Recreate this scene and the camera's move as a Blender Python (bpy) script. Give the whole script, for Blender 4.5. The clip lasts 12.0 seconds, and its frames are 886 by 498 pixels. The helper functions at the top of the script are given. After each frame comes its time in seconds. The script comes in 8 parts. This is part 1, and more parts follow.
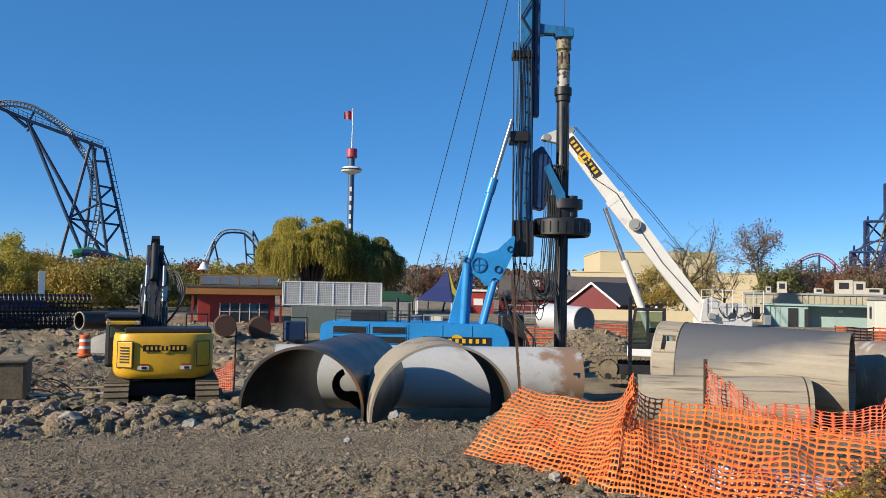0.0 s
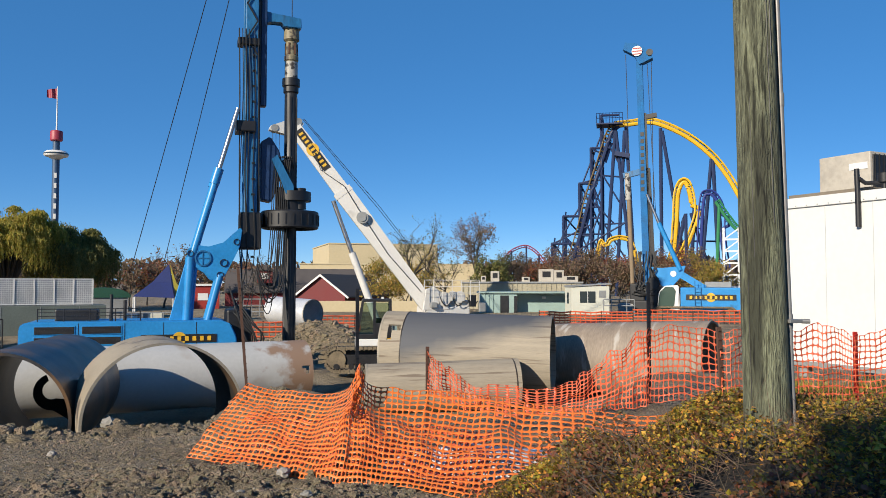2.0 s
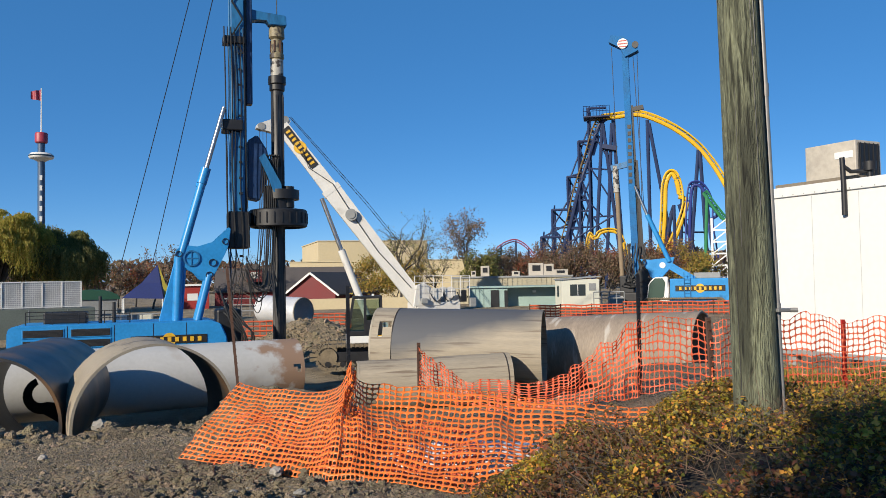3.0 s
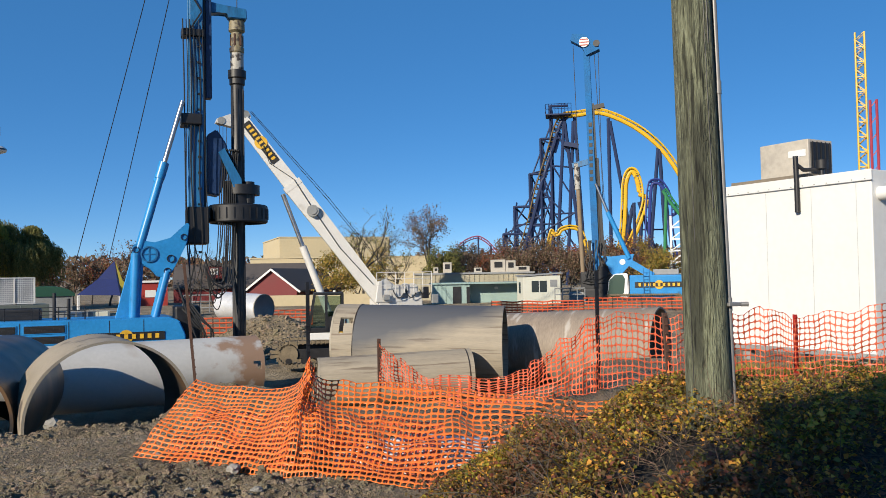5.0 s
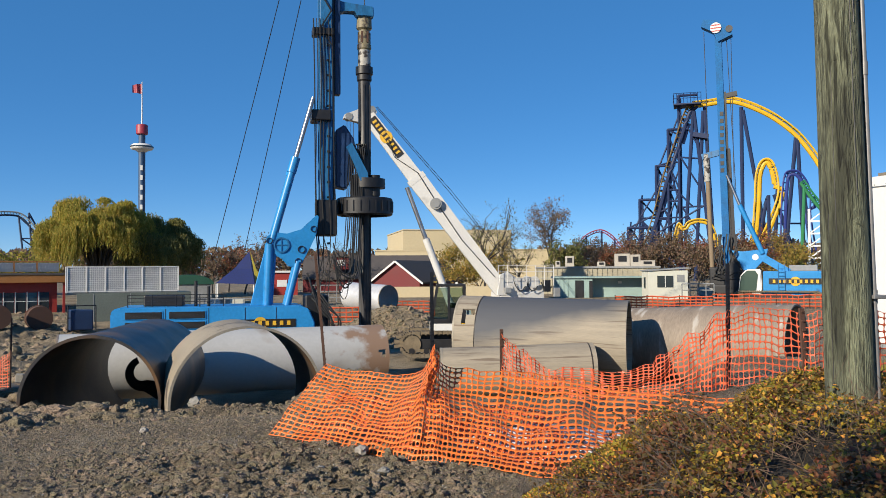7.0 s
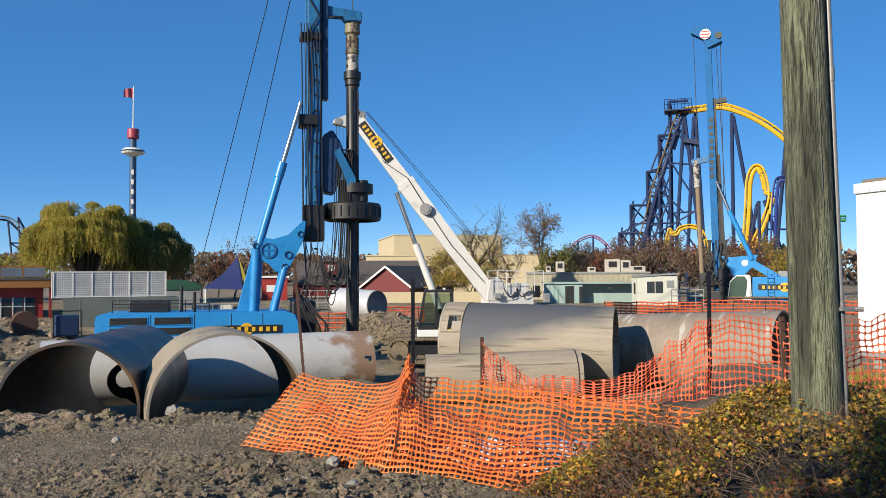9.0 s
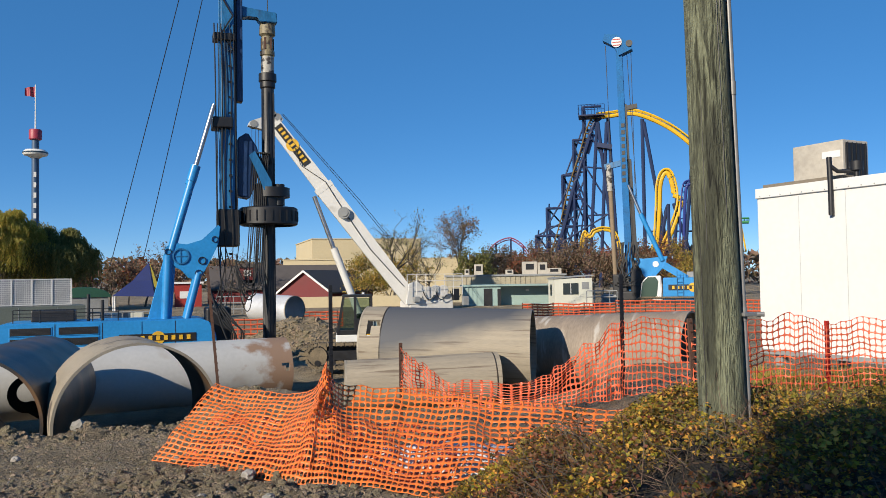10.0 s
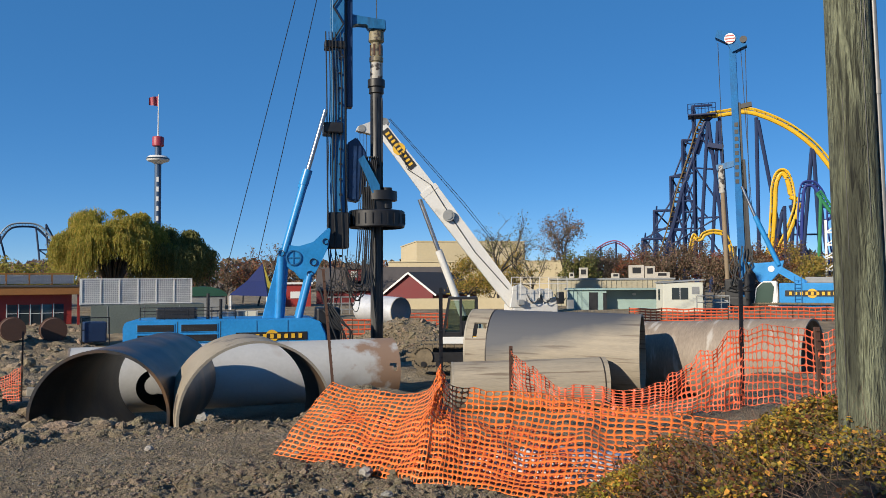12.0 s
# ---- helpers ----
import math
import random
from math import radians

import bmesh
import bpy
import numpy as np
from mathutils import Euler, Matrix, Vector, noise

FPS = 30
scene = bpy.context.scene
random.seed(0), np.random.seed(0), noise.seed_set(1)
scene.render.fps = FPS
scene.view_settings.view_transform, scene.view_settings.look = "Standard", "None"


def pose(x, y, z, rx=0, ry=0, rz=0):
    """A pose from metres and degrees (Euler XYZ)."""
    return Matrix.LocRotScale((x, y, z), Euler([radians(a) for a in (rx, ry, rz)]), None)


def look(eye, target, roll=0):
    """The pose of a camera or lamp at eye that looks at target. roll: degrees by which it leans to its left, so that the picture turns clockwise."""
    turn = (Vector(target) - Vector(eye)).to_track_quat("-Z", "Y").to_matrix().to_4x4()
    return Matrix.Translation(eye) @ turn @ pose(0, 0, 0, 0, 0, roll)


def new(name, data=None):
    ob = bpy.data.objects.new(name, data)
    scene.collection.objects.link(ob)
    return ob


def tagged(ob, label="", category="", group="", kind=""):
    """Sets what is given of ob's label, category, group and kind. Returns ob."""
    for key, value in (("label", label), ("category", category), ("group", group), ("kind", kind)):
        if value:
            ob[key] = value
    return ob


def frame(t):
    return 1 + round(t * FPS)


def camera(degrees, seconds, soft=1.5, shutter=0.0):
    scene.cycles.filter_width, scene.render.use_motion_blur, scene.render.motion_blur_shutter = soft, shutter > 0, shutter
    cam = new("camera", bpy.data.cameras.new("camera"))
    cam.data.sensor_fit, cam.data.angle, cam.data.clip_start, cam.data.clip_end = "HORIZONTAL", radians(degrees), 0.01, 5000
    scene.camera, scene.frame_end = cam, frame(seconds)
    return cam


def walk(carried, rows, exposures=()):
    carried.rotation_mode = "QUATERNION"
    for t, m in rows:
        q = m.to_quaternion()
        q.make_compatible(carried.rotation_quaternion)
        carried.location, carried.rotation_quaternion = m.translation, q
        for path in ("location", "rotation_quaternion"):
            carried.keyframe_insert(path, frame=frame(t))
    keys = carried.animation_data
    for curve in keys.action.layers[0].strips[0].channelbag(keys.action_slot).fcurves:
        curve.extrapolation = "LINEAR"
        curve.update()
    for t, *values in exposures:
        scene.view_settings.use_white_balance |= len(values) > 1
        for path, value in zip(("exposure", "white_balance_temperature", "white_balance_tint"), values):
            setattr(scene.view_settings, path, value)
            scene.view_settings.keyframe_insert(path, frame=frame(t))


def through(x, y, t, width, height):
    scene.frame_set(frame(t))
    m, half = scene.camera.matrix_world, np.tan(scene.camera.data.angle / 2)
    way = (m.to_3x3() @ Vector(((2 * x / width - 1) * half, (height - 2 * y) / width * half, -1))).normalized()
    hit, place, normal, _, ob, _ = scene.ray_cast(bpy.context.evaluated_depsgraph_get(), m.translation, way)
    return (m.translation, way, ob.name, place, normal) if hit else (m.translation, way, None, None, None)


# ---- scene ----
cam = camera(58.12, 12.0, soft=0.7)
PATH = [
    (0.0, pose(-0.028, -0.026, 4.990, 92.80, -1.13, -0.86)),
    (0.5, pose(0.010, 0.020, 4.989, 92.97, -0.73, -6.26)),
    (1.0, pose(-0.007, 0.004, 5.010, 92.89, -0.34, -12.03)),
    (1.5, pose(-0.011, -0.007, 5.010, 92.81, -0.04, -18.18)),
    (2.0, pose(-0.006, -0.002, 5.004, 92.45, -0.07, -20.13)),
    (2.5, pose(-0.000, -0.000, 5.000, 92.20, 0.60, -20.60)),
    (3.0, pose(-0.000, -0.002, 5.004, 92.13, 1.00, -20.83)),
    (5.0, pose(0.037, -0.007, 4.991, 91.84, 0.98, -23.51)),
    (5.5, pose(0.043, -0.001, 4.981, 91.71, 0.36, -23.89)),
    (6.0, pose(0.027, -0.009, 4.979, 91.70, -0.30, -23.70)),
    (6.5, pose(0.008, -0.030, 4.979, 91.61, -0.14, -21.45)),
    (7.0, pose(-0.017, -0.065, 4.953, 91.46, 0.31, -14.82)),
    (9.0, pose(0.223, 0.022, 4.985, 91.82, 0.24, -15.37)),
    (9.5, pose(0.264, 0.023, 4.997, 91.94, 0.43, -19.07)),
    (10.0, pose(0.254, 0.042, 5.026, 91.99, 0.86, -21.15)),
    (10.5, pose(0.205, 0.029, 5.031, 92.15, 0.70, -21.18)),
    (11.0, pose(0.164, 0.049, 5.043, 92.25, 0.17, -21.01)),
    (11.5, pose(0.115, 0.050, 5.041, 92.26, 0.09, -17.07)),
    (12.0, pose(0.109, 0.043, 5.040, 92.24, 0.30, -13.81)),
]
walk(cam, PATH, [(0.0, 0.64), (0.5, 0.62), (1.0, 0.60), (1.5, 0.55), (2.0, 0.47), (3.0, 0.44), (5.0, 0.43), (6.5, 0.44), (7.0, 0.47), (9.0, 0.57), (9.5, 0.49), (10.5, 0.37), (11.5, 0.35), (12.0, 0.39)])

# ---- light ----
SUN_AZ, SUN_EL = radians(-120), radians(24.2)      # bearing from +y towards +x, and height
TO_SUN = Vector((math.sin(SUN_AZ) * math.cos(SUN_EL), math.cos(SUN_AZ) * math.cos(SUN_EL), math.sin(SUN_EL)))
world = bpy.data.worlds.new("world")
scene.world = world
world.use_nodes = True
wt = world.node_tree
sky = wt.nodes.new("ShaderNodeTexSky")
sky.sky_type = "NISHITA"
sky.sun_disc = False
sky.sun_elevation, sky.sun_rotation = SUN_EL, SUN_AZ
sky.air_density, sky.dust_density, sky.ozone_density = 0.5, 0.0, 2.5
tone = wt.nodes.new("ShaderNodeHueSaturation")
tone.inputs["Hue"].default_value = 0.4965
tone.inputs["Saturation"].default_value = 1.24
wt.links.new(sky.outputs[0], tone.inputs["Color"])
even = wt.nodes.new("ShaderNodeMixRGB")          # a clear dry sky: less fall-off from the horizon to the zenith
even.inputs[0].default_value = 0.40
even.inputs[2].default_value = (0.62, 2.45, 5.95, 1)
wt.links.new(tone.outputs[0], even.inputs[1])
wt.links.new(even.outputs[0], wt.nodes["Background"].inputs[0])
wt.nodes["Background"].inputs[1].default_value = 0.089
sun_data = bpy.data.lights.new("sun", "SUN")
sun_data.energy, sun_data.angle, sun_data.color = 5.0, radians(0.53), (1.0, 0.89, 0.72)
sun = new("sun", sun_data)
sun.matrix_world = look(TO_SUN * 100, (0, 0, 0))


# ---- materials ----
def mat(name, color, rough=0.6, metal=0.0, dark=0.75, light=1.15, scale=3.0, fine=40.0, bump=0.15, stain=None,
        stain_scale=1.2, stain_at=0.55, stain_soft=0.12, vary=0.0, bump_size=0.01, stretch=(1, 1, 1), island=False, detail=6, rugged=0.5):
    """A surface with colour drift at two scales, fine relief and, where stain is given, worn or dirty patches."""
    worn = 0.70 if max(color) < 0.6 else 0.79      # scales base colours down so that shade comes out deeper beside the sun
    color = [c * worn for c in color]
    stain = stain and [c * worn for c in stain]
    m = bpy.data.materials.new(name)
    m.use_nodes = True
    nt = m.node_tree
    n, lk = nt.nodes, nt.links
    b = n["Principled BSDF"]
    b.inputs["Roughness"].default_value, b.inputs["Metallic"].default_value = rough, metal
    co = n.new("ShaderNodeTexCoord")
    mp = n.new("ShaderNodeMapping")
    mp.inputs["Scale"].default_value = stretch
    lk.new(co.outputs["Object"], mp.inputs[0])

    def noise_at(size, detail):
        t = n.new("ShaderNodeTexNoise")
        t.inputs["Scale"].default_value, t.inputs["Detail"].default_value = size, detail
        lk.new(mp.outputs[0], t.inputs["Vector"])
        return t

    a, f = noise_at(scale, 4), noise_at(fine, detail)
    f.inputs["Roughness"].default_value = rugged
    mixn = n.new("ShaderNodeMath")
    mixn.operation = "ADD"
    half = n.new("ShaderNodeMath")
    half.operation = "MULTIPLY"
    half.inputs[1].default_value = 0.5
    lk.new(a.outputs[0], mixn.inputs[0])
    lk.new(f.outputs[0], mixn.inputs[1])
    lk.new(mixn.outputs[0], half.inputs[0])
    r = n.new("ShaderNodeValToRGB")
    e = r.color_ramp.elements
    e[0].position, e[1].position = 0.3, 0.7
    e[0].color = (*[c * dark for c in color], 1)
    e[1].color = (*[min(1, c * light) for c in color], 1)
    lk.new(half.outputs[0], r.inputs[0])
    col = r.outputs[0]
    if stain:
        s = noise_at(stain_scale, 8)
        sr = n.new("ShaderNodeValToRGB")
        sr.color_ramp.elements[0].position = stain_at
        sr.color_ramp.elements[1].position = stain_at + stain_soft
        lk.new(s.outputs[0], sr.inputs[0])
        mx = n.new("ShaderNodeMixRGB")
        lk.new(sr.outputs[0], mx.inputs[0])
        lk.new(col, mx.inputs[1])
        mx.inputs[2].default_value = (*stain, 1)
        col = mx.outputs[0]
    if vary:
        hs = n.new("ShaderNodeHueSaturation")
        if island:
            g = n.new("ShaderNodeNewGeometry")
            rnd = g.outputs["Random Per Island"]
        else:
            g = n.new("ShaderNodeObjectInfo")
            rnd = g.outputs["Random"]
        for key, amount in (("Value", vary), ("Hue", vary * 0.09)):
            mr = n.new("ShaderNodeMapRange")
            base = 1.0 if key == "Value" else 0.5
            mr.inputs["To Min"].default_value, mr.inputs["To Max"].default_value = base - amount, base + amount
            if key == "Hue":
                mr.inputs["To Min"].default_value, mr.inputs["To Max"].default_value = base + amount, base - amount
            lk.new(rnd, mr.inputs[0])
            lk.new(mr.outputs[0], hs.inputs[key])
        lk.new(col, hs.inputs["Color"])
        col = hs.outputs[0]
    lk.new(col, b.inputs["Base Color"])
    rr = n.new("ShaderNodeMapRange")
    rr.inputs["To Min"].default_value, rr.inputs["To Max"].default_value = max(0.03, rough - 0.12), min(1, rough + 0.12)
    lk.new(a.outputs[0], rr.inputs[0])
    lk.new(rr.outputs[0], b.inputs["Roughness"])
    if bump:
        bp = n.new("ShaderNodeBump")
        bp.inputs["Strength"].default_value, bp.inputs["Distance"].default_value = bump, bump_size
        lk.new(f.outputs[0], bp.inputs["Height"])
        lk.new(bp.outputs[0], b.inputs["Normal"])
    return m


def glass(name, color=(0.03, 0.04, 0.045)):
    m = bpy.data.materials.new(name)
    m.use_nodes = True
    b = m.node_tree.nodes["Principled BSDF"]
    b.inputs["Base Color"].default_value = (*color, 1)
    b.inputs["Roughness"].default_value = 0.06
    b.inputs["Specular IOR Level"].default_value = 0.6
    return m


DIRT = mat("dirt", (0.35, 0.272, 0.172), 0.95, dark=0.26, light=1.5, scale=1.1, fine=8, detail=15, rugged=0.78, bump=1.0, bump_size=0.2,
           stain=(0.43, 0.355, 0.245), stain_scale=0.35, stain_at=0.5, stain_soft=0.2)
CLOD = mat("clod", (0.31, 0.245, 0.16), 0.95, dark=0.42, light=1.45, scale=9, fine=24, detail=12, rugged=0.72, bump=1.0, bump_size=0.05, vary=0.25, island=True)
STONE = mat("stone", (0.34, 0.32, 0.28), 0.9, scale=5, fine=40, bump=0.5, vary=0.3, island=True)
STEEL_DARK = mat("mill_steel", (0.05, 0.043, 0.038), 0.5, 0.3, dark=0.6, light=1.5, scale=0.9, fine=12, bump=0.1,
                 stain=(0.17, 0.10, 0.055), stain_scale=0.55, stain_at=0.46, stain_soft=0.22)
STEEL_WHITE = mat("whitewashed_steel", (0.58, 0.58, 0.57), 0.7, dark=0.9, light=1.06, scale=0.6, fine=8, bump=0.08,
                  stain=(0.38, 0.32, 0.26), stain_scale=0.5, stain_at=0.56, stain_soft=0.1)
STEEL_BEIGE = mat("muddy_steel", (0.43, 0.37, 0.28), 0.72, dark=0.68, light=1.12, scale=0.8, fine=9, bump=0.12,
                  stain=(0.22, 0.17, 0.125), stain_scale=0.9, stain_at=0.565, stain_soft=0.08, stretch=(9, 9, 0.5))


def with_cap(m, name, tint):
    """A copy of a casing's surface with a dark patch along the top of its first stretch."""
    m = m.copy()
    m.name = name
    nt = m.node_tree
    b = nt.nodes["Principled BSDF"]
    col = b.inputs["Base Color"].links[0].from_socket
    co = nt.nodes.new("ShaderNodeTexCoord")
    sp = nt.nodes.new("ShaderNodeSeparateXYZ")
    nt.links.new(co.outputs["Object"], sp.inputs[0])
    nz = nt.nodes.new("ShaderNodeTexNoise")
    nz.inputs["Scale"].default_value = 1.1
    nt.links.new(co.outputs["Object"], nz.inputs["Vector"])

    def op(kind, a, c):
        o = nt.nodes.new("ShaderNodeMath")
        o.operation = kind
        for k, v in enumerate((a, c)):
            if isinstance(v, (int, float)):
                o.inputs[k].default_value = v
            else:
                nt.links.new(v, o.inputs[k])
        return o.outputs[0]

    slope = op("SUBTRACT", sp.outputs[1], op("MULTIPLY", sp.outputs[2], 0.27))
    mask = op("ADD", slope, op("MULTIPLY", nz.outputs[0], 0.5))
    mask = op("SUBTRACT", mask, op("MULTIPLY", op("LESS_THAN", sp.outputs[2], 0.75), 3.0))
    mr = nt.nodes.new("ShaderNodeMapRange")
    mr.inputs["From Min"].default_value, mr.inputs["From Max"].default_value = -0.45, 0.22
    nt.links.new(mask, mr.inputs[0])
    mx = nt.nodes.new("ShaderNodeMixRGB")
    nt.links.new(mr.outputs[0], mx.inputs[0])
    nt.links.new(col, mx.inputs[1])
    mx.inputs[2].default_value = (*tint, 1)
    nt.links.new(mx.outputs[0], b.inputs["Base Color"])
    return m


def with_end_rust(m, name, start, end, tint):
    """A copy of a casing's surface with ragged rust that thickens towards its end."""
    m = m.copy()
    m.name = name
    nt = m.node_tree
    b = nt.nodes["Principled BSDF"]
    col = b.inputs["Base Color"].links[0].from_socket
    co = nt.nodes.new("ShaderNodeTexCoord")
    sp = nt.nodes.new("ShaderNodeSeparateXYZ")
    nz = nt.nodes.new("ShaderNodeTexNoise")
    nz.inputs["Scale"].default_value, nz.inputs["Detail"].default_value = 1.7, 7
    mr = nt.nodes.new("ShaderNodeMapRange")
    mr.inputs["From Min"].default_value, mr.inputs["From Max"].default_value = start, end
    mr.inputs["To Min"].default_value, mr.inputs["To Max"].default_value = -0.35, 0.16
    ad = nt.nodes.new("ShaderNodeMath")
    r = nt.nodes.new("ShaderNodeValToRGB")
    r.color_ramp.elements[0].position, r.color_ramp.elements[1].position = 0.44, 0.6
    mx = nt.nodes.new("ShaderNodeMixRGB")
    mx.inputs[2].default_value = (*tint, 1)
    nt.links.new(co.outputs["Object"], sp.inputs[0])
    nt.links.new(co.outputs["Object"], nz.inputs["Vector"])
    nt.links.new(sp.outputs[2], mr.inputs[0])
    nt.links.new(mr.outputs[0], ad.inputs[0])
    nt.links.new(nz.outputs[0], ad.inputs[1])
    nt.links.new(ad.outputs[0], r.inputs[0])
    nt.links.new(r.outputs[0], mx.inputs[0])
    nt.links.new(col, mx.inputs[1])
    nt.links.new(mx.outputs[0], b.inputs["Base Color"])
    return m


STEEL_WHITE_RUST = with_end_rust(STEEL_WHITE, "whitewashed_steel_with_rust", 8.2, 11.0, (0.24, 0.155, 0.105))
STEEL_BEIGE_CAP = with_cap(STEEL_BEIGE, "muddy_steel_with_mill_scale", (0.07, 0.074, 0.085))
STEEL_RING = mat("beige_ring_steel", (0.40, 0.34, 0.25), 0.65, dark=0.7, light=1.15, scale=0.9, fine=14, bump=0.12,
                 stain=(0.12, 0.10, 0.085), stain_scale=1.3, stain_at=0.56, stain_soft=0.1)
STEEL_PATCHY = mat("rust_patched_steel", (0.06, 0.056, 0.055), 0.42, 0.35, dark=0.6, light=1.5, scale=0.9, fine=12, bump=0.1,
                   stain=(0.23, 0.13, 0.065), stain_scale=0.6, stain_at=0.47, stain_soft=0.16)
STEEL_RUST = mat("scuffed_steel", (0.34, 0.275, 0.215), 0.66, 0.0, dark=0.62, light=1.2, scale=0.7, fine=10, bump=0.12,
                 stain=(0.50, 0.46, 0.41), stain_scale=1.4, stain_at=0.57, stain_soft=0.1, stretch=(0.6, 0.6, 2.6))
STEEL_EDGE = mat("bare_steel_rim", (0.42, 0.37, 0.29), 0.6, 0.1, scale=2, fine=30)
GALV = mat("galvanised_steel", (0.72, 0.73, 0.75), 0.45, 0.35, scale=2, fine=20, bump=0.05)
CHROME = mat("chrome_rod", (0.55, 0.56, 0.58), 0.32, 0.9, dark=0.9, light=1.05, bump=0)
BLUE = mat("rig_blue_paint", (0.025, 0.27, 0.64), 0.38, dark=0.8, light=1.12, scale=1.1, fine=9, bump=0.03,
           stain=(0.03, 0.13, 0.27), stain_scale=0.8, stain_at=0.62, stain_soft=0.1)
FAR_BLUE = mat("faded_rig_blue", (0.013, 0.17, 0.46), 0.85, dark=0.6, light=1.2, scale=1.0, fine=9, bump=0.03)
BLUE_DIRTY = mat("grimy_blue_paint", (0.02, 0.19, 0.45), 0.5, dark=0.6, light=1.2, scale=1.2, fine=12, bump=0.05,
                 stain=(0.03, 0.035, 0.045), stain_scale=1.1, stain_at=0.58, stain_soft=0.1, stretch=(1, 1, 0.3))
BLACK = mat("greasy_black", (0.012, 0.012, 0.014), 0.5, dark=0.6, light=1.8, scale=3, fine=20, bump=0.1)
RUBBER = mat("hose_rubber", (0.02, 0.02, 0.021), 0.6, dark=0.8, light=1.3, bump=0)
KELLY = mat("kelly_steel", (0.035, 0.035, 0.038), 0.5, 0.2, dark=0.4, light=1.8, scale=1.2, fine=10, bump=0.06, stretch=(3, 3, 0.25),
            stain=(0.20, 0.195, 0.19), stain_scale=0.8, stain_at=0.58, stain_soft=0.1)
SLEDGE_BLUE = mat("oily_navy_paint", (0.012, 0.04, 0.12), 0.45, dark=0.5, light=1.5, scale=2, fine=14, bump=0.05)
CHIPPED = mat("chipped_white_paint", (0.55, 0.53, 0.48), 0.6, dark=0.6, light=1.1, scale=3, fine=16, bump=0.08,
              stain=(0.06, 0.05, 0.045), stain_scale=3.2, stain_at=0.53, stain_soft=0.06)
SWIVEL = mat("grubby_yellow_paint", (0.33, 0.28, 0.17), 0.6, dark=0.5, light=1.2, scale=3, fine=16, bump=0.08,
             stain=(0.07, 0.055, 0.045), stain_scale=3.0, stain_at=0.52, stain_soft=0.08)
# darker copy of the track yellow, with the lift hill's shade in its colour
SHADED_YELLOW = mat("shaded_track_yellow", (0.20, 0.125, 0.03), 0.6, scale=0.3, fine=4, bump=0)
YELLOW = mat("machine_yellow", (0.74, 0.42, 0.022), 0.42, dark=0.88, light=1.06, scale=1.0, fine=10, bump=0.03,
             stain=(0.55, 0.34, 0.05), stain_scale=1.3, stain_at=0.62, stain_soft=0.15)
SIGN_BLACK = mat("decal_black", (0.015, 0.014, 0.013), 0.5, bump=0)
SIGN_YELLOW = mat("decal_yellow", (0.78, 0.45, 0.03), 0.5, bump=0)
RED_DECAL = mat("reflector_red", (0.5, 0.03, 0.02), 0.4, bump=0)
TRACK = mat("muddy_track", (0.235, 0.185, 0.12), 0.9, dark=0.5, light=1.3, scale=2.5, fine=16, bump=0.5)
WHITE = mat("white_paint", (0.78, 0.78, 0.76), 0.45, dark=0.93, light=1.03, scale=0.8, fine=8, bump=0.02)
CRANE_WHITE = mat("crane_white", (0.70, 0.69, 0.66), 0.45, dark=0.88, light=1.05, scale=0.8, fine=8, bump=0.02,
                  stain=(0.5, 0.48, 0.44), stain_scale=0.9, stain_at=0.63)
OFFWHITE = mat("cream_siding", (0.68, 0.68, 0.58), 0.6, dark=0.92, light=1.04, scale=0.8, fine=8, bump=0.03)
GREY = mat("grey_sheet", (0.33, 0.34, 0.34), 0.6, scale=1, fine=12, bump=0.05)
LATTICE_WHITE = mat("white_lattice", (0.55, 0.56, 0.58), 0.6, scale=1, fine=12, bump=0.05)
TAN_BOX = mat("tan_sheet_metal", (0.58, 0.53, 0.45), 0.55, scale=1, fine=12, bump=0.04)
GREEN_GREY = mat("green_grey_container", (0.15, 0.18, 0.16), 0.65, scale=0.7, fine=10, bump=0.05)
TEAL = mat("pale_teal_panels", (0.36, 0.5, 0.47), 0.6, scale=0.7, fine=10, bump=0.04)
TAN_METAL = mat("tan_ribbed_metal", (0.5, 0.45, 0.32), 0.6, scale=0.7, fine=10, bump=0.04)
STUCCO = mat("cream_stucco", (0.62, 0.52, 0.33), 0.85, dark=0.9, light=1.05, scale=0.2, fine=4, bump=0.1)
BARN_RED = mat("barn_red_boards", (0.19, 0.02, 0.024), 0.7, scale=0.6, fine=8, bump=0.05)
SHOP_RED = mat("shop_red_paint", (0.40, 0.035, 0.025), 0.6, scale=0.6, fine=8, bump=0.05)
FASCIA = mat("orange_fascia", (0.48, 0.20, 0.05), 0.6, scale=0.8, fine=10, bump=0.04)
SHINGLE = mat("grey_shingles", (0.115, 0.10, 0.095), 0.9, scale=1.5, fine=14, bump=0.4, bump_size=0.03)
ORANGE_NET = mat("orange_net_plastic", (0.88, 0.20, 0.03), 0.45, dark=0.85, light=1.12, scale=1.4, fine=20, bump=0.0)
RED_NET = mat("red_orange_net_plastic", (0.70, 0.13, 0.05), 0.45, dark=0.85, light=1.12, scale=1.4, fine=20, bump=0.0)
RUSTY = mat("rusty_post", (0.12, 0.06, 0.04), 0.85, scale=6, fine=40, bump=0.3)
POLY = mat("white_plastic_sheet", (0.75, 0.76, 0.78), 0.22, dark=0.9, light=1.05, scale=2, fine=10, bump=0.2, bump_size=0.03)
NAVY = mat("coaster_navy", (0.004, 0.022, 0.095), 0.6, scale=0.3, fine=4, bump=0)
TRACK_YELLOW = mat("track_yellow", (0.78, 0.47, 0.02), 0.45, scale=0.3, fine=4, bump=0)
